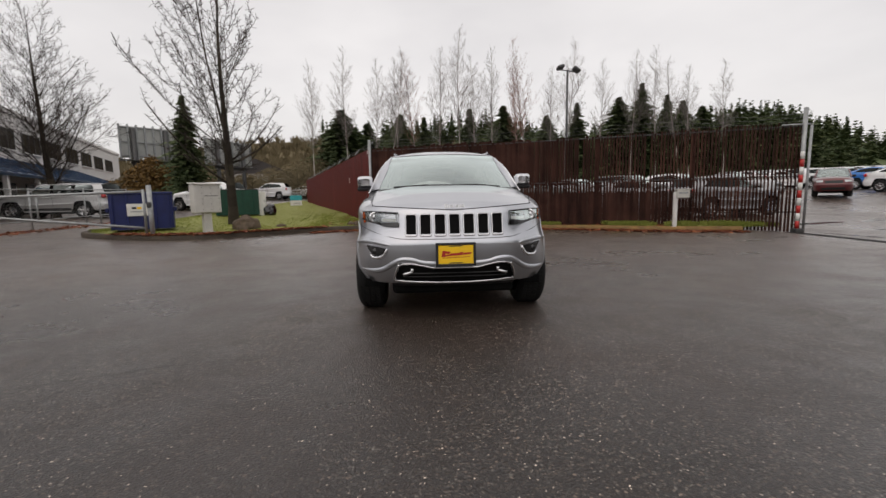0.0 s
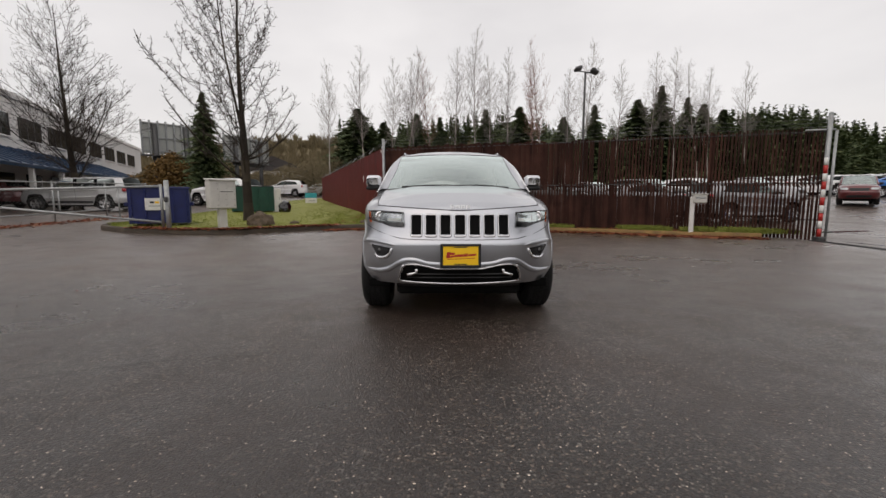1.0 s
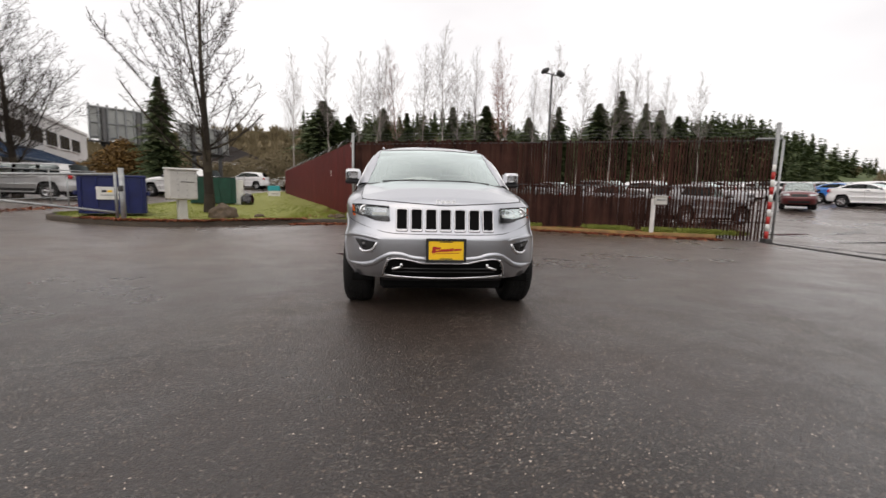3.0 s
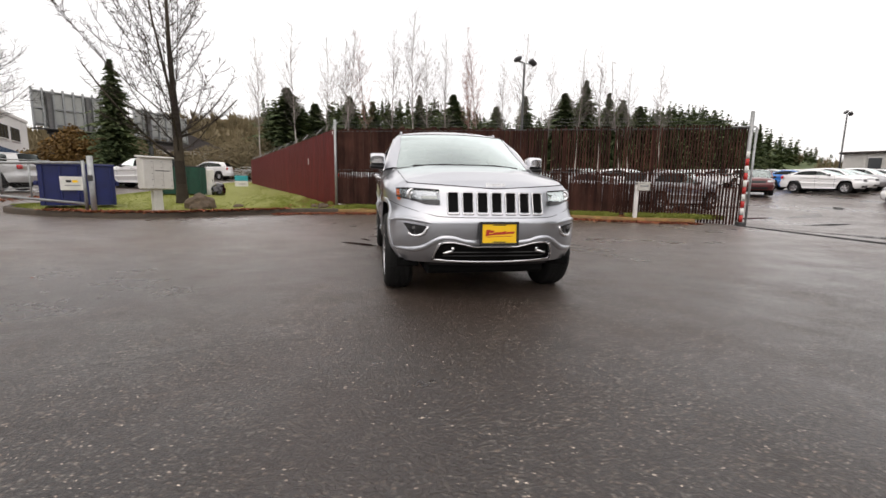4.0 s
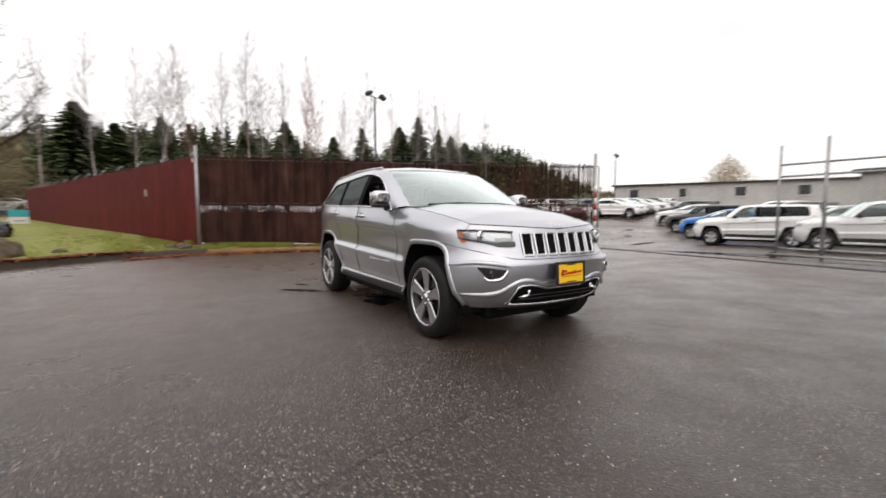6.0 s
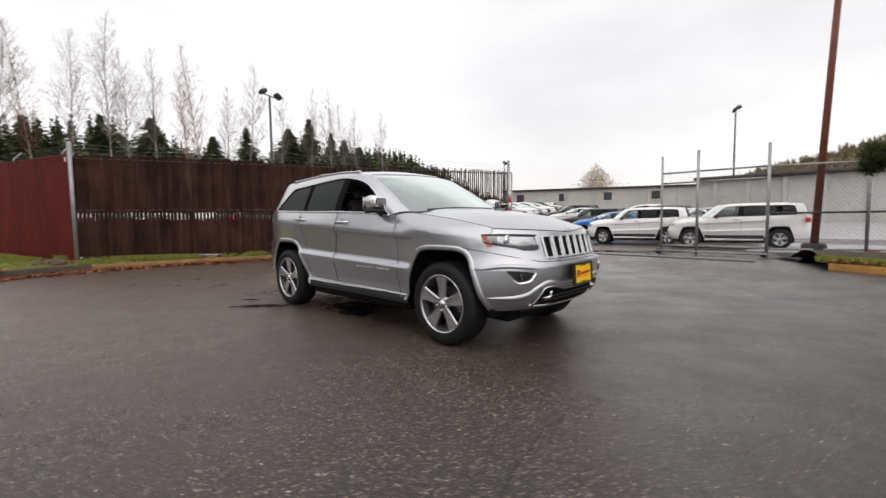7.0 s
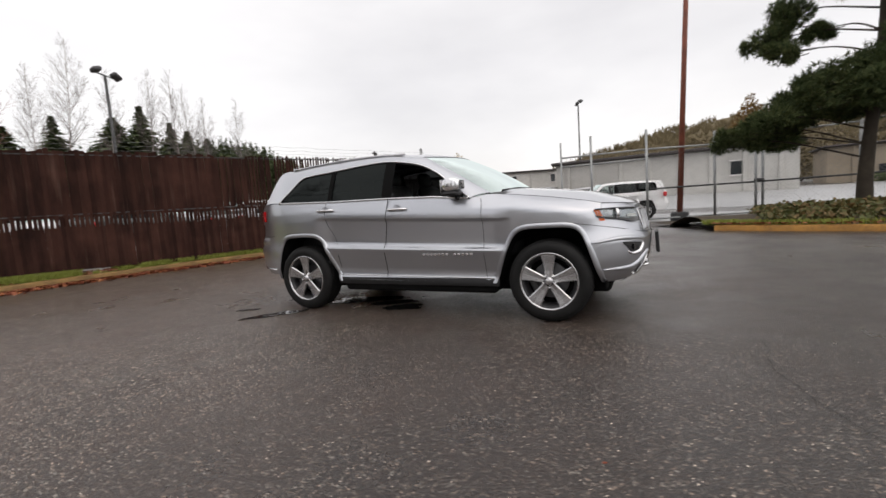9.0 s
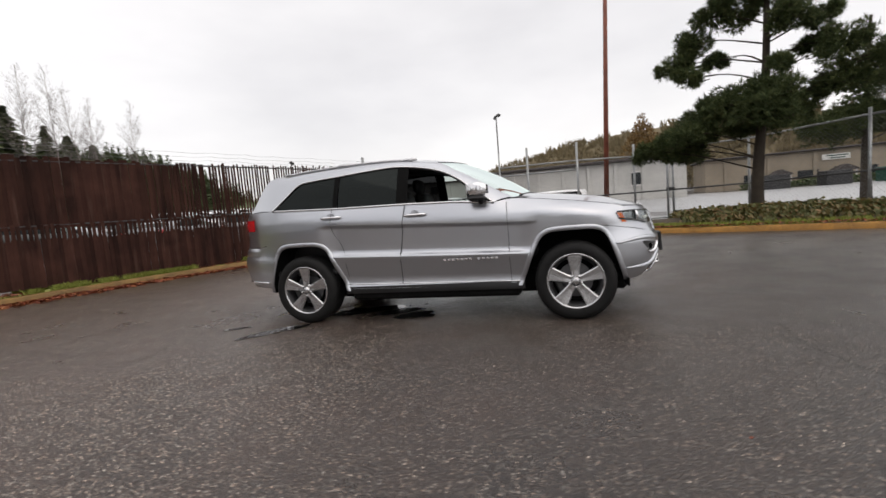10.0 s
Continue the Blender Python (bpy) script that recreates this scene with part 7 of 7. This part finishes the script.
firs[2].matrix_basis = pose(*at(34.5, 88), 2.0) @ Matrix.Scale(1.0, 4)

# far wooded ridge: rising ground, brush and a fringe of firs
def ridge_el(az):
    return lerp_table([(-75, 2.0), (-40, 3.6), (-30, 5.6), (-24, 7.6), (-18, 8.6), (-12, 8.8), (-4, 8.4), (2, 9.0), (8, 9.4), (13, 8.6), (18, 6.8), (24, 7.4), (32, 8.0), (36, 8.3), (40, 7.7), (44, 6.2), (48, 4.4), (51, 3.0), (54, 2.0), (60, 1.0), (72, 1.5), (78, 4.0), (82, 5.6), (86, 7.0), (92, 8.4), (98, 9.3), (104, 9.6), (115, 8.5), (130, 6.0), (160, 4.5), (285, 3.0)], az)


# slope and brush past az 120 are unseen, added to darken the car's reflections
rows = []
for k in range(6):
    u = k / 5
    line = []
    for i in range(241):
        az = -75 + 1.5 * i
        d = 120 + 70 * u
        x, y = at(az, d)
        z = 2.2 + (1.14 + d * math.tan(radians(ridge_el(az) * 0.80)) - 2.2) * u ** 0.7 + 0.8 * noise.noise((x * 0.06, y * 0.06, 0))
        line.append((x, y, z))
    rows.append(line)
for a_, b_, mt_, lb_ in ((0, 57, "brush", "far slope of brown winter brush"), (56, 88, "needles", "far slope under dark firs"), (87, 241, "brush", "far slope of brown winter brush")):
    tagged(obj("ridge_slope", grid([r_[a_:b_] for r_ in rows]), M[mt_], None, True), lb_, "hill", kind="structure")
rg = random.Random(17)
bv, bf, nv, nf = [], [], [], []
for i in range(11000):
    az = rg.uniform(-75, 285)
    u = rg.random()
    d = 118 + 72 * u
    x, y = at(az, d)
    top = ridge_el(az)
    z = 2.2 + (1.14 + d * math.tan(radians(top * 0.80)) - 2.2) * u ** 0.7 - 0.4
    if 15 < az < 50 and rg.random() < 0.93:
        continue
    dark = smoothstep(-14, 16, az) * (1 - smoothstep(60, 80, az))
    if rg.random() < 0.16 + 0.5 * dark:
        continue
    hgt = rg.uniform(2.0, 4.5)
    for q in range(22):
        a = rg.uniform(0, 6.28)
        s_ = rg.uniform(0.4, 1.6)
        b = len(bv)
        w = rg.uniform(0.02, 0.055)
        tx, ty = x + math.cos(a) * s_, y + math.sin(a) * s_
        bv += [(x - w + (tx - x) * 0.3, y, z), (x + w + (tx - x) * 0.3, y + w, z), (tx + w, ty, z + hgt * rg.uniform(0.6, 1)), (tx - w * 1.5, ty - w, z + hgt * rg.uniform(0.35, 0.8))]
        bf += [(b, b + 1, b + 2), (b, b + 2, b + 3)]
for i in range(820):
    deep = i >= 420
    az = rg.uniform(14, 47) if deep else rg.choice((rg.uniform(-14, 50), rg.uniform(14, 52), rg.uniform(-5, 20), rg.uniform(14, 50), rg.uniform(20, 45)))
    u = rg.uniform(0.0, 0.8) if deep else rg.uniform(0.55, 1.0)
    d = 118 + 72 * u
    x, y = at(az, d)
    top = ridge_el(az) * (rg.uniform(0.6, 1.05) if deep else rg.uniform(0.92, 1.16))
    zt_ = 1.14 + d * math.tan(radians(top))
    hgt = rg.uniform(7, 13)
    if az > 60:
        hgt *= 0.6
    m_v, m_f = conifer_mesh(1000 + i, hgt, hgt * rg.uniform(0.17, 0.26), 16, 7, 0.25, 3, 3.6)
    b = len(nv)
    nv += [(vx * 1.15 + x, vy * 1.15 + y, vz + zt_ - hgt) for vx, vy, vz in m_v]
    nf += [tuple(j + b for j in f) for f in m_f]
tagged(obj("brush_thicket", (bv, bf), M["brush"]), "leafless brown thicket on the far slope", "thicket", kind="stuff")
tagged(obj("far_firs", (nv, nf), M["needles"]), "dark fringe of distant firs on the ridge", "trees", kind="stuff")

# ---- the pine in the planting bed ----
def pine(label, m, pads, trunk_pts, seed, dens=1.0):
    rg = random.Random(seed)
    t = thing("pine_tree", label, "tree", m)
    tp = [Vector(p) for p in trunk_pts]
    sp = spline(tp, 20)
    tr = tube([tuple(p) for p in sp], [0.20 * (1 - 0.75 * i / 19) + (0.08 if i == 0 else 0) for i in range(20)], 12)
    limbs = ([], [])
    vs, fs = [], []
    more = []
    for (x, y, z, rx, rz) in pads:
        for _ in range(5):
            a = rg.uniform(0, 6.28)
            more.append((x + math.cos(a) * rx * 0.75, y + math.sin(a) * rx * 0.75, z + rg.uniform(-0.5, 0.45) * rz * 1.6, rx * rg.uniform(0.32, 0.55), rz * rg.uniform(0.45, 0.8)))
    for n_pad, (x, y, z, rx, rz) in enumerate(pads + more):
        rz *= 1.3
        rx *= 1.12
        c = Vector((x, y, z))
        s0 = min(sp, key=lambda q: abs(q.z - max(1.7, z - 0.22 * math.hypot(x, y) - 0.15)))
        mid = s0.lerp(c, 0.55) + Vector((rg.uniform(-0.2, 0.2), rg.uniform(-0.2, 0.2), 0.15))
        pts = spline([s0, mid, c], 7)
        rr = [0.026 * (1 - 0.8 * i / 6) + 0.004 for i in range(7)]
        for i in range(0 if n_pad < len(pads) else 4, 6):
            limb_tube(limbs, pts[i], pts[i + 1], rr[i], rr[i + 1], 5)
        n = int(340 * dens * rx * rx * 1.4 + 90 * dens)
        for _ in range(n):
            while True:
                o = Vector((rg.uniform(-1, 1), rg.uniform(-1, 1), rg.uniform(-1, 1)))
                if o.length < 1:
                    break
            lump = 0.75 + 0.35 * noise.noise((o.x * 2.5 + x, o.y * 2.5 + y, o.z * 2.5 + z))
            p = c + Vector((o.x * rx, o.y * rx, o.z * rz)) * lump
            if rg.random() < 0.08:
                limb_tube(limbs, p, p.lerp(c, 0.6) - Vector((0, 0, 0.1)), 0.008, 0.014, 3)
            axis = (o + Vector((rg.gauss(0, 0.5), rg.gauss(0, 0.5), 0.5 + rg.gauss(0, 0.3)))).normalized()
            for _k in range(9):
                e = (axis + Vector((rg.gauss(0, 1), rg.gauss(0, 1), rg.gauss(0, 1))) * 0.55).normalized()
                L = rg.uniform(0.11, 0.21)
                s_ = e.orthogonal().normalized() * 0.012
                s_.rotate(Matrix.Rotation(rg.uniform(0, 6.28), 3, e))
                b = len(vs)
                vs += [tuple(p - s_), tuple(p + s_), tuple(p + e * L)]
                fs.append((b, b + 1, b + 2))
    obj("trunk", tr, M["bark"], t, True)
    obj("limb_frame", limbs, M["bark"], t, True)
    obj("needle_clumps", (vs, fs), M["pine"], t, kind="stuff")
    return t


# pads in the tree's own frame: x across, y in depth, z height, width, thickness
PADS = [(0.2, 0.2, 3.2, 1.35, 0.95), (-0.7, -0.5, 3.3, 1.0, 0.7), (1.0, 0.6, 3.0, 1.2, 0.8), (0.4, -0.9, 2.9, 1.1, 0.7), (-1.7, 0.2, 2.75, 1.15, 0.62), (-2.7, -0.1, 2.55, 1.05, 0.55), (-3.6, 0.1, 2.35, 0.85, 0.5), (-4.5, 0.0, 2.1, 0.7, 0.4), (-3.2, 0.6, 2.0, 0.8, 0.35), (-1.5, 0.9, 3.5, 0.7, 0.45),
        (-3.3, 0.1, 5.05, 0.75, 0.5), (-2.6, -0.3, 4.55, 0.65, 0.32), (-2.3, 0.3, 5.65, 0.85, 0.5), (-1.6, 0.5, 5.05, 0.5, 0.28), (-1.4, 0.0, 6.3, 1.0, 0.5), (-0.6, -0.6, 6.9, 1.0, 0.55), (0.6, 0.4, 6.6, 1.1, 0.5), (1.9, 0.0, 6.4, 0.8, 0.45), (1.5, -0.6, 5.6, 0.8, 0.4), (2.6, 0.4, 5.6, 0.55, 0.35), (3.1, 0.0, 4.6, 0.85, 0.7), (2.3, 0.9, 4.9, 0.6, 0.35), (3.4, 0.8, 3.8, 0.9, 0.6), (4.4, 0.5, 4.0, 0.8, 0.6),
        (0.9, -0.8, 4.4, 0.45, 0.25), (0.0, 0.5, 7.7, 1.1, 0.5), (1.3, 0.2, 8.2, 1.0, 0.5), (-1.0, 0.1, 8.3, 0.9, 0.45), (0.4, 0.0, 9.2, 0.8, 0.5)]
PADS = [(0.66 * x, 0.8 * y, z * 1.0 + (0.45 if z < 4 else 0.25), (0.86 if z < 4.2 else 0.7) * rx, 0.8 * rz) for x, y, z, rx, rz in PADS]
pine("broad dark green pine with open layered crown in the bed", Matrix(((-0.358, 0.934, 0, 10.85), (-0.934, -0.358, 0, -7.45), (0, 0, 1, 0.0), (0, 0, 0, 1))), PADS, [(0.05, 0, 0.2), (0.06, 0, 1.2), (0.15, 0, 2.6), (0.3, 0.05, 4.5), (0.35, 0, 6.7), (0.4, 0, 9.4)], 4, 0.8)
PADS2 = [(-0.9, 0, 3.2, 1.2, 0.6), (0.8, 0.2, 3.4, 1.3, 0.7), (-0.3, 0.4, 3.7, 1.0, 0.6), (0.5, -0.3, 4.5, 0.9, 0.6), (2.2, 0.2, 3.2, 1.3, 0.6), (2.2, 0, 3.9, 0.9, 0.6)]
pine("dense dark evergreen beside the chain-link fence", Matrix(((-0.358, 0.934, 0, 15.9), (-0.934, -0.358, 0, -13.2), (0, 0, 1, 0.0), (0, 0, 0, 1))), PADS2, [(0, 0, 0), (0, 0, 3), (0.1, 0, 7.2)], 9, 0.8)

# ---- grass, leaves, ground cover, puddles ----
def blades(name, spots, hmin, hmax, mat, label, seed, w=0.006):
    rg_ = random.Random(seed)
    vs, fs = [], []
    for x, y, z in spots:
        for _ in range(5):
            a = rg_.uniform(0, 6.28)
            h = rg_.uniform(hmin, hmax)
            dx, dy = math.cos(a), math.sin(a)
            ox, oy = x + rg_.gauss(0, 0.03), y + rg_.gauss(0, 0.03)
            lean = rg_.uniform(0.1, 0.7) * h
            b = len(vs)
            vs += [(ox - dy * w, oy + dx * w, z - 0.02), (ox + dy * w, oy - dx * w, z - 0.02), (ox + dx * lean * 0.4 + dy * w * 0.7, oy + dy * lean * 0.4 - dx * w * 0.7, z + h * 0.6), (ox + dx * lean, oy + dy * lean, z + h)]
            fs += [(0 + b, 1 + b, 2 + b), (0 + b, 2 + b, 3 + b)]
    return tagged(obj(name, (vs, fs), mat), label, "grass", kind="stuff")


def between(a, b, n, seed, bias=1.0, clumps=-9.0):
    rg_ = random.Random(seed)
    out = []
    m = len(a)
    for _ in range(n):
        i = rg_.uniform(0, m - 1.001)
        k = int(i)
        f_ = i - k
        u = rg_.random() ** bias
        p = [a[k][j] + (a[k + 1][j] - a[k][j]) * f_ for j in (0, 1)]
        q = [b[k][j] + (b[k + 1][j] - b[k][j]) * f_ for j in (0, 1)]
        x, y = p[0] + (q[0] - p[0]) * u, p[1] + (q[1] - p[1]) * u
        if noise.noise((x * 0.9, y * 0.9, seed)) + 0.5 * noise.noise((x * 3.1, y * 3.1, seed)) < clumps:
            continue
        out.append((x, y, H(x, y) + 0.11 + 0.03 * math.sin(min(1, u * 2) * math.pi / 2)))
    return out


KA = [(x + 0.02, y + 0.16) for x, y in smooth_line(KERB, 90)]
KB = smooth_line(BACK, 90)
blades("verge_grass", between(KA[52:], KB[52:], 15000, 1, 1.0, -0.08), 0.04, 0.15, M["grass"], "rough green grass along the fence", 1, 0.008)
blades("lawn_grass", between(KA[:54], KB[:54], 14000, 2, 1.5), 0.012, 0.032, M["grass"], "short green lawn grass with moss", 2, 0.008)
# fallen leaves in the gutter and on the verge
def litter(name, pts, label, seed, s0=0.03, s1=0.06):
    rg_ = random.Random(seed)
    vs, fs = [], []
    for x, y, z in pts:
        s_ = rg_.uniform(s0, s1)
        a = rg_.uniform(0, 6.28)
        n_ = Vector((rg_.gauss(0, 0.35), rg_.gauss(0, 0.35), 1)).normalized()
        u = n_.orthogonal().normalized()
        u.rotate(Matrix.Rotation(a, 3, n_))
        v = n_.cross(u)
        c = Vector((x, y, z + 0.006 + rg_.random() * 0.012))
        b = len(vs)
        vs += [tuple(c - u * s_), tuple(c + v * s_ * 0.55 + n_ * s_ * 0.2), tuple(c + u * s_), tuple(c - v * s_ * 0.55 + n_ * s_ * 0.2)]
        fs += [(b, b + 1, b + 2), (b, b + 2, b + 3)]
    return tagged(obj(name, (vs, fs), M["leaves"]), label, "leaves", kind="stuff")


rgl = random.Random(8)
pts = []
for _ in range(8500):
    i = rgl.randrange(60, len(KL) - 1)
    x, y = KL[i]
    pts.append((x + rgl.gauss(0, 0.06), y - abs(rgl.gauss(0.02, 0.24)), H(x, y)))
for _ in range(2600):
    i = rgl.randrange(18, 62)
    x, y = KL[i]
    pts.append((x + rgl.gauss(0, 0.08), y + abs(rgl.gauss(0.1, 0.22)), H(x, y) + 0.15))
litter("gutter_leaves", pts, "wet reddish leaves along the gutter", 9, 0.04, 0.085)
litter("verge_leaves", between(KA[44:], KB[44:], 2400, 12, 1.2, -0.05), "brown leaves scattered on the verge", 10)
pts = []
for _ in range(1200):
    i = rgl.randrange(0, len(KR) - 1)
    x, y = KR[i]
    pts.append((x + abs(rgl.gauss(0.3, 0.3)), y + rgl.gauss(0, 0.1), H(x, y) + 0.17))
litter("bed_leaves", pts, "rust-brown leaves along the planting bed", 11)
pts = [(rgl.uniform(-9, 8), rgl.uniform(-5.5, 8), 0.0) for _ in range(28)]
litter("loose_leaves", pts, "single dark leaves on the asphalt", 13, 0.012, 0.024)
# ground cover in the bed
vs, fs = [], []
rgc = random.Random(14)
BR = smooth_line([(12.6, -2.3), (13.2, -3.2), (13.6, -4.5), (13.4, -6.5), (12.6, -9), (11.0, -12), (9.0, -14), (8.0, -15)], 60)
for _ in range(5200):
    i = rgc.uniform(20, 56)
    k = int(i)
    u = 0.10 + 0.50 * rgc.random()
    x = KR[k][0] + (BR[k][0] - KR[k][0]) * u + rgc.gauss(0, 0.05)
    y = KR[k][1] + (BR[k][1] - KR[k][1]) * u + rgc.gauss(0, 0.08)
    hump = 0.20 * smoothstep(0.1, 0.3, u) * (1 - smoothstep(0.55, 0.75, u)) * (0.6 + 0.6 * noise.noise((x * 1.2, y * 1.2, 3)))
    z = H(x, y) + 0.09 + 0.24 * math.sin(math.pi * min(1, u * 1.6)) + rgc.uniform(-0.02, 0.09) + hump * 0.8 + 0.10 * noise.noise((x * 2.3, y * 2.3, 7))
    for _k in range(5):
        e = Vector((rgc.gauss(0, 1), rgc.gauss(0, 1), rgc.gauss(0.6, 0.6))).normalized() * rgc.uniform(0.04, 0.09)
        s_ = e.orthogonal() * 0.5
        p = Vector((x + rgc.gauss(0, 0.05), y + rgc.gauss(0, 0.05), z + rgc.gauss(0, 0.03)))
        b = len(vs)
        vs += [tuple(p), tuple(p + e * 0.5 + s_), tuple(p + e), tuple(p + e * 0.5 - s_)]
        fs.append((b, b + 1, b + 2, b + 3))
tagged(obj("ground_cover", (vs, fs), M["ivy"]), "low leafy ground cover with rusty patches under the pine", "plants", kind="stuff")
blades("bed_grass", [(KR[k][0] + rgc.uniform(0.2, 0.7), KR[k][1] + rgc.uniform(0.0, 0.2), H(*KR[k]) + 0.16) for k in [rgc.randrange(0, 59) for _ in range(900)]], 0.04, 0.12, M["grass"], "thin grass on the edge of the bed", 15, 0.008)
# dandelion at the kerb
dn = thing("flower", "single yellow dandelion at the kerb", "flower", pose(2.9, 8.72, H(2.9, 8.7) + 0.15))
obj("stem", tube([(0, 0, 0), (0.01, 0, 0.10)], 0.004, 5), M["grass"], dn)
obj("petals", join(*[moved(box(0.022, 0, 0, 0.04, 0.016, 0.006, 0.002), pose(0.01, 0, 0.11, 0, -25, 30 * k)) for k in range(12)]), M["yellow_flower"], dn)


def puddle(x, y, rx, ry, deg, seed, label="shallow puddle on the asphalt"):
    n = 40
    vs = []
    for k in range(n):
        a = 2 * math.pi * k / n
        r_ = 1 + 0.35 * noise.noise((math.cos(a) * 1.5 + seed, math.sin(a) * 1.5, seed * 0.7)) + 0.2 * noise.noise((math.cos(a) * 4, math.sin(a) * 4, seed))
        ca, sa = math.cos(radians(deg)), math.sin(radians(deg))
        px, py = rx * r_ * math.cos(a), ry * r_ * math.sin(a)
        X, Y = x + px * ca - py * sa, y + px * sa + py * ca
        vs.append((X, Y, H(X, Y) + 0.006))
    c = (x, y, H(x, y) + 0.006)
    tagged(obj("puddle", (vs + [c], [(k, (k + 1) % n, n) for k in range(n)]), M["puddle"]), label, "water", kind="structure")


puddle(-1.28, 1.72, 0.33, 0.075, -38, 1.0)
puddle(-1.12, 2.26, 0.15, 0.035, -60, 2.0)
puddle(-1.08, 1.50, 0.16, 0.06, -30, 2.6)
puddle(-0.35, 1.0, 0.16, 0.50, 20, 3.0)
puddle(-0.45, 0.55, 0.10, 0.30, 30, 4.0)
puddle(11.6, 3.2, 0.30, 2.8, 14, 5.0)
puddle(12.7, 1.6, 0.22, 2.0, 18, 6.0)
puddle(14.6, 6.6, 1.3, 0.22, 14, 7.0)
puddle(17.5, 9.6, 1.8, 0.3, 20, 8.0)
puddle(13.6, 8.8, 1.2, 0.2, 10, 9.0)
puddle(20.5, 11.5, 2.0, 0.4, 24, 9.4)
puddle(-0.64, 0.28, 0.15, 0.21, 25, 12.0, "shallow round puddle beside the car")

shrub(*at(65.0, 101, -3.0, -4.8), 4.6, 10.5, M["ochre_pale"], "pale ochre tree behind the warehouse", 77, 7000, 0.22)
pts = [(-14.2 - 0.3 * u + rgl.gauss(0, 0.35), 7.0 + 10 * u, H(-14.3, 7 + 10 * u)) for u in (rgl.random() for _ in range(900))]
litter("fence_leaves", pts, "brown leaves drifted along the wire fence", 17, 0.04, 0.09)

jl = spline([(-12.6, 2.6, 0), (-10.1, 4.5, 0), (-9.2, 5.35, 0), (-8.55, 6.6, 0)], 40)
tagged(obj("asphalt_joint", grid([[(p.x + o * 0.7, p.y - o * 0.7 + 0.02 * noise.noise((p.x * 4, p.y * 4, 1)), H(p.x, p.y) + 0.004) for p in jl] for o in (-0.014, 0.014)]), M["void_black"]), "thin dark joint in the asphalt at the drive", "joint", kind="structure")

ck = spline([(-4.1, -3.75, 0), (-2.86, -3.36, 0), (-2.56, -3.23, 0), (-2.15, -3.07, 0), (-1.60, -2.97, 0), (-1.1, -3.02, 0)], 70)
tagged(obj("asphalt_crack", grid([[(p.x, p.y + o * (0.6 + 0.8 * abs(noise.noise((p.x * 3, 0, 4)))) + 0.03 * noise.noise((p.x * 5, p.y * 5, 2)), 0.004) for p in ck] for o in (-0.003, 0.003)]), M["iron"]), "hairline seam across the wet asphalt", "joint", kind="structure")

tagged(obj("concrete_yard", grid([[(x, y, H(x, y) + 0.012) for y in lin(-1.2, -46, 40)] for x in lin(14.6, 49, 30)]), M["concrete"], None, True), "pale wet concrete yard behind the chain-link fence", "yard", kind="structure")

shrub(68.9, -14.6, 3.2, 13.0, M["ochre"], "orange autumn tree behind the workshop", 81, 5000, 0.26)
for k, (x, y, r_, h_) in enumerate(((72.0, -9.0, 5.0, 8.2), (76.0, -22.0, 6.0, 10.0), (80.0, -2.0, 6.0, 8.0))):
    shrub(x, y, r_, h_, M["brush"], "bare brown tree behind the workshop", 84 + k, 5000, 0.28)

cone = thing("traffic_cone", "orange traffic cone with a white band on the yard", "cone", pose(15.6, -4.5, H(15.6, -4.5) + 0.014))
obj("base", box(0, 0, 0.02, 0.36, 0.36, 0.04, 0.012), M["black_plastic"], cone)
obj("cone_body", lathe([(0.0, 0.71), (0.03, 0.71), (0.14, 0.04), (0.0, 0.04)], 20), M["cone_orange"], cone, True)
obj("band", lathe([(0.066, 0.50), (0.097, 0.33), (0.090, 0.33), (0.060, 0.50)], 20, True), M["white_paint"], cone, True)
vs, fs = [], []
for _ in range(5000):
    u = rgc.random()
    p = Vector((52.6 - 2.0 * u + rgc.gauss(0, 0.25), -22.0 - 18.0 * u, 0.0))
    p.z = H(p.x, p.y) + rgc.random() * (0.75 + 0.35 * noise.noise((p.y * 0.5, 0, 2)))
    e = Vector((rgc.gauss(0, 1), rgc.gauss(0, 1), rgc.gauss(0.4, 0.6))).normalized() * rgc.uniform(0.10, 0.22)
    s_ = e.orthogonal() * 0.5
    b = len(vs)
    vs += [tuple(p), tuple(p + e * 0.5 + s_), tuple(p + e), tuple(p + e * 0.5 - s_)]
    fs.append((b, b + 1, b + 2, b + 3))
tagged(obj("hedge", (vs, fs), M["needles"]), "low dark hedge along the tan shed", "hedge", kind="stuff")
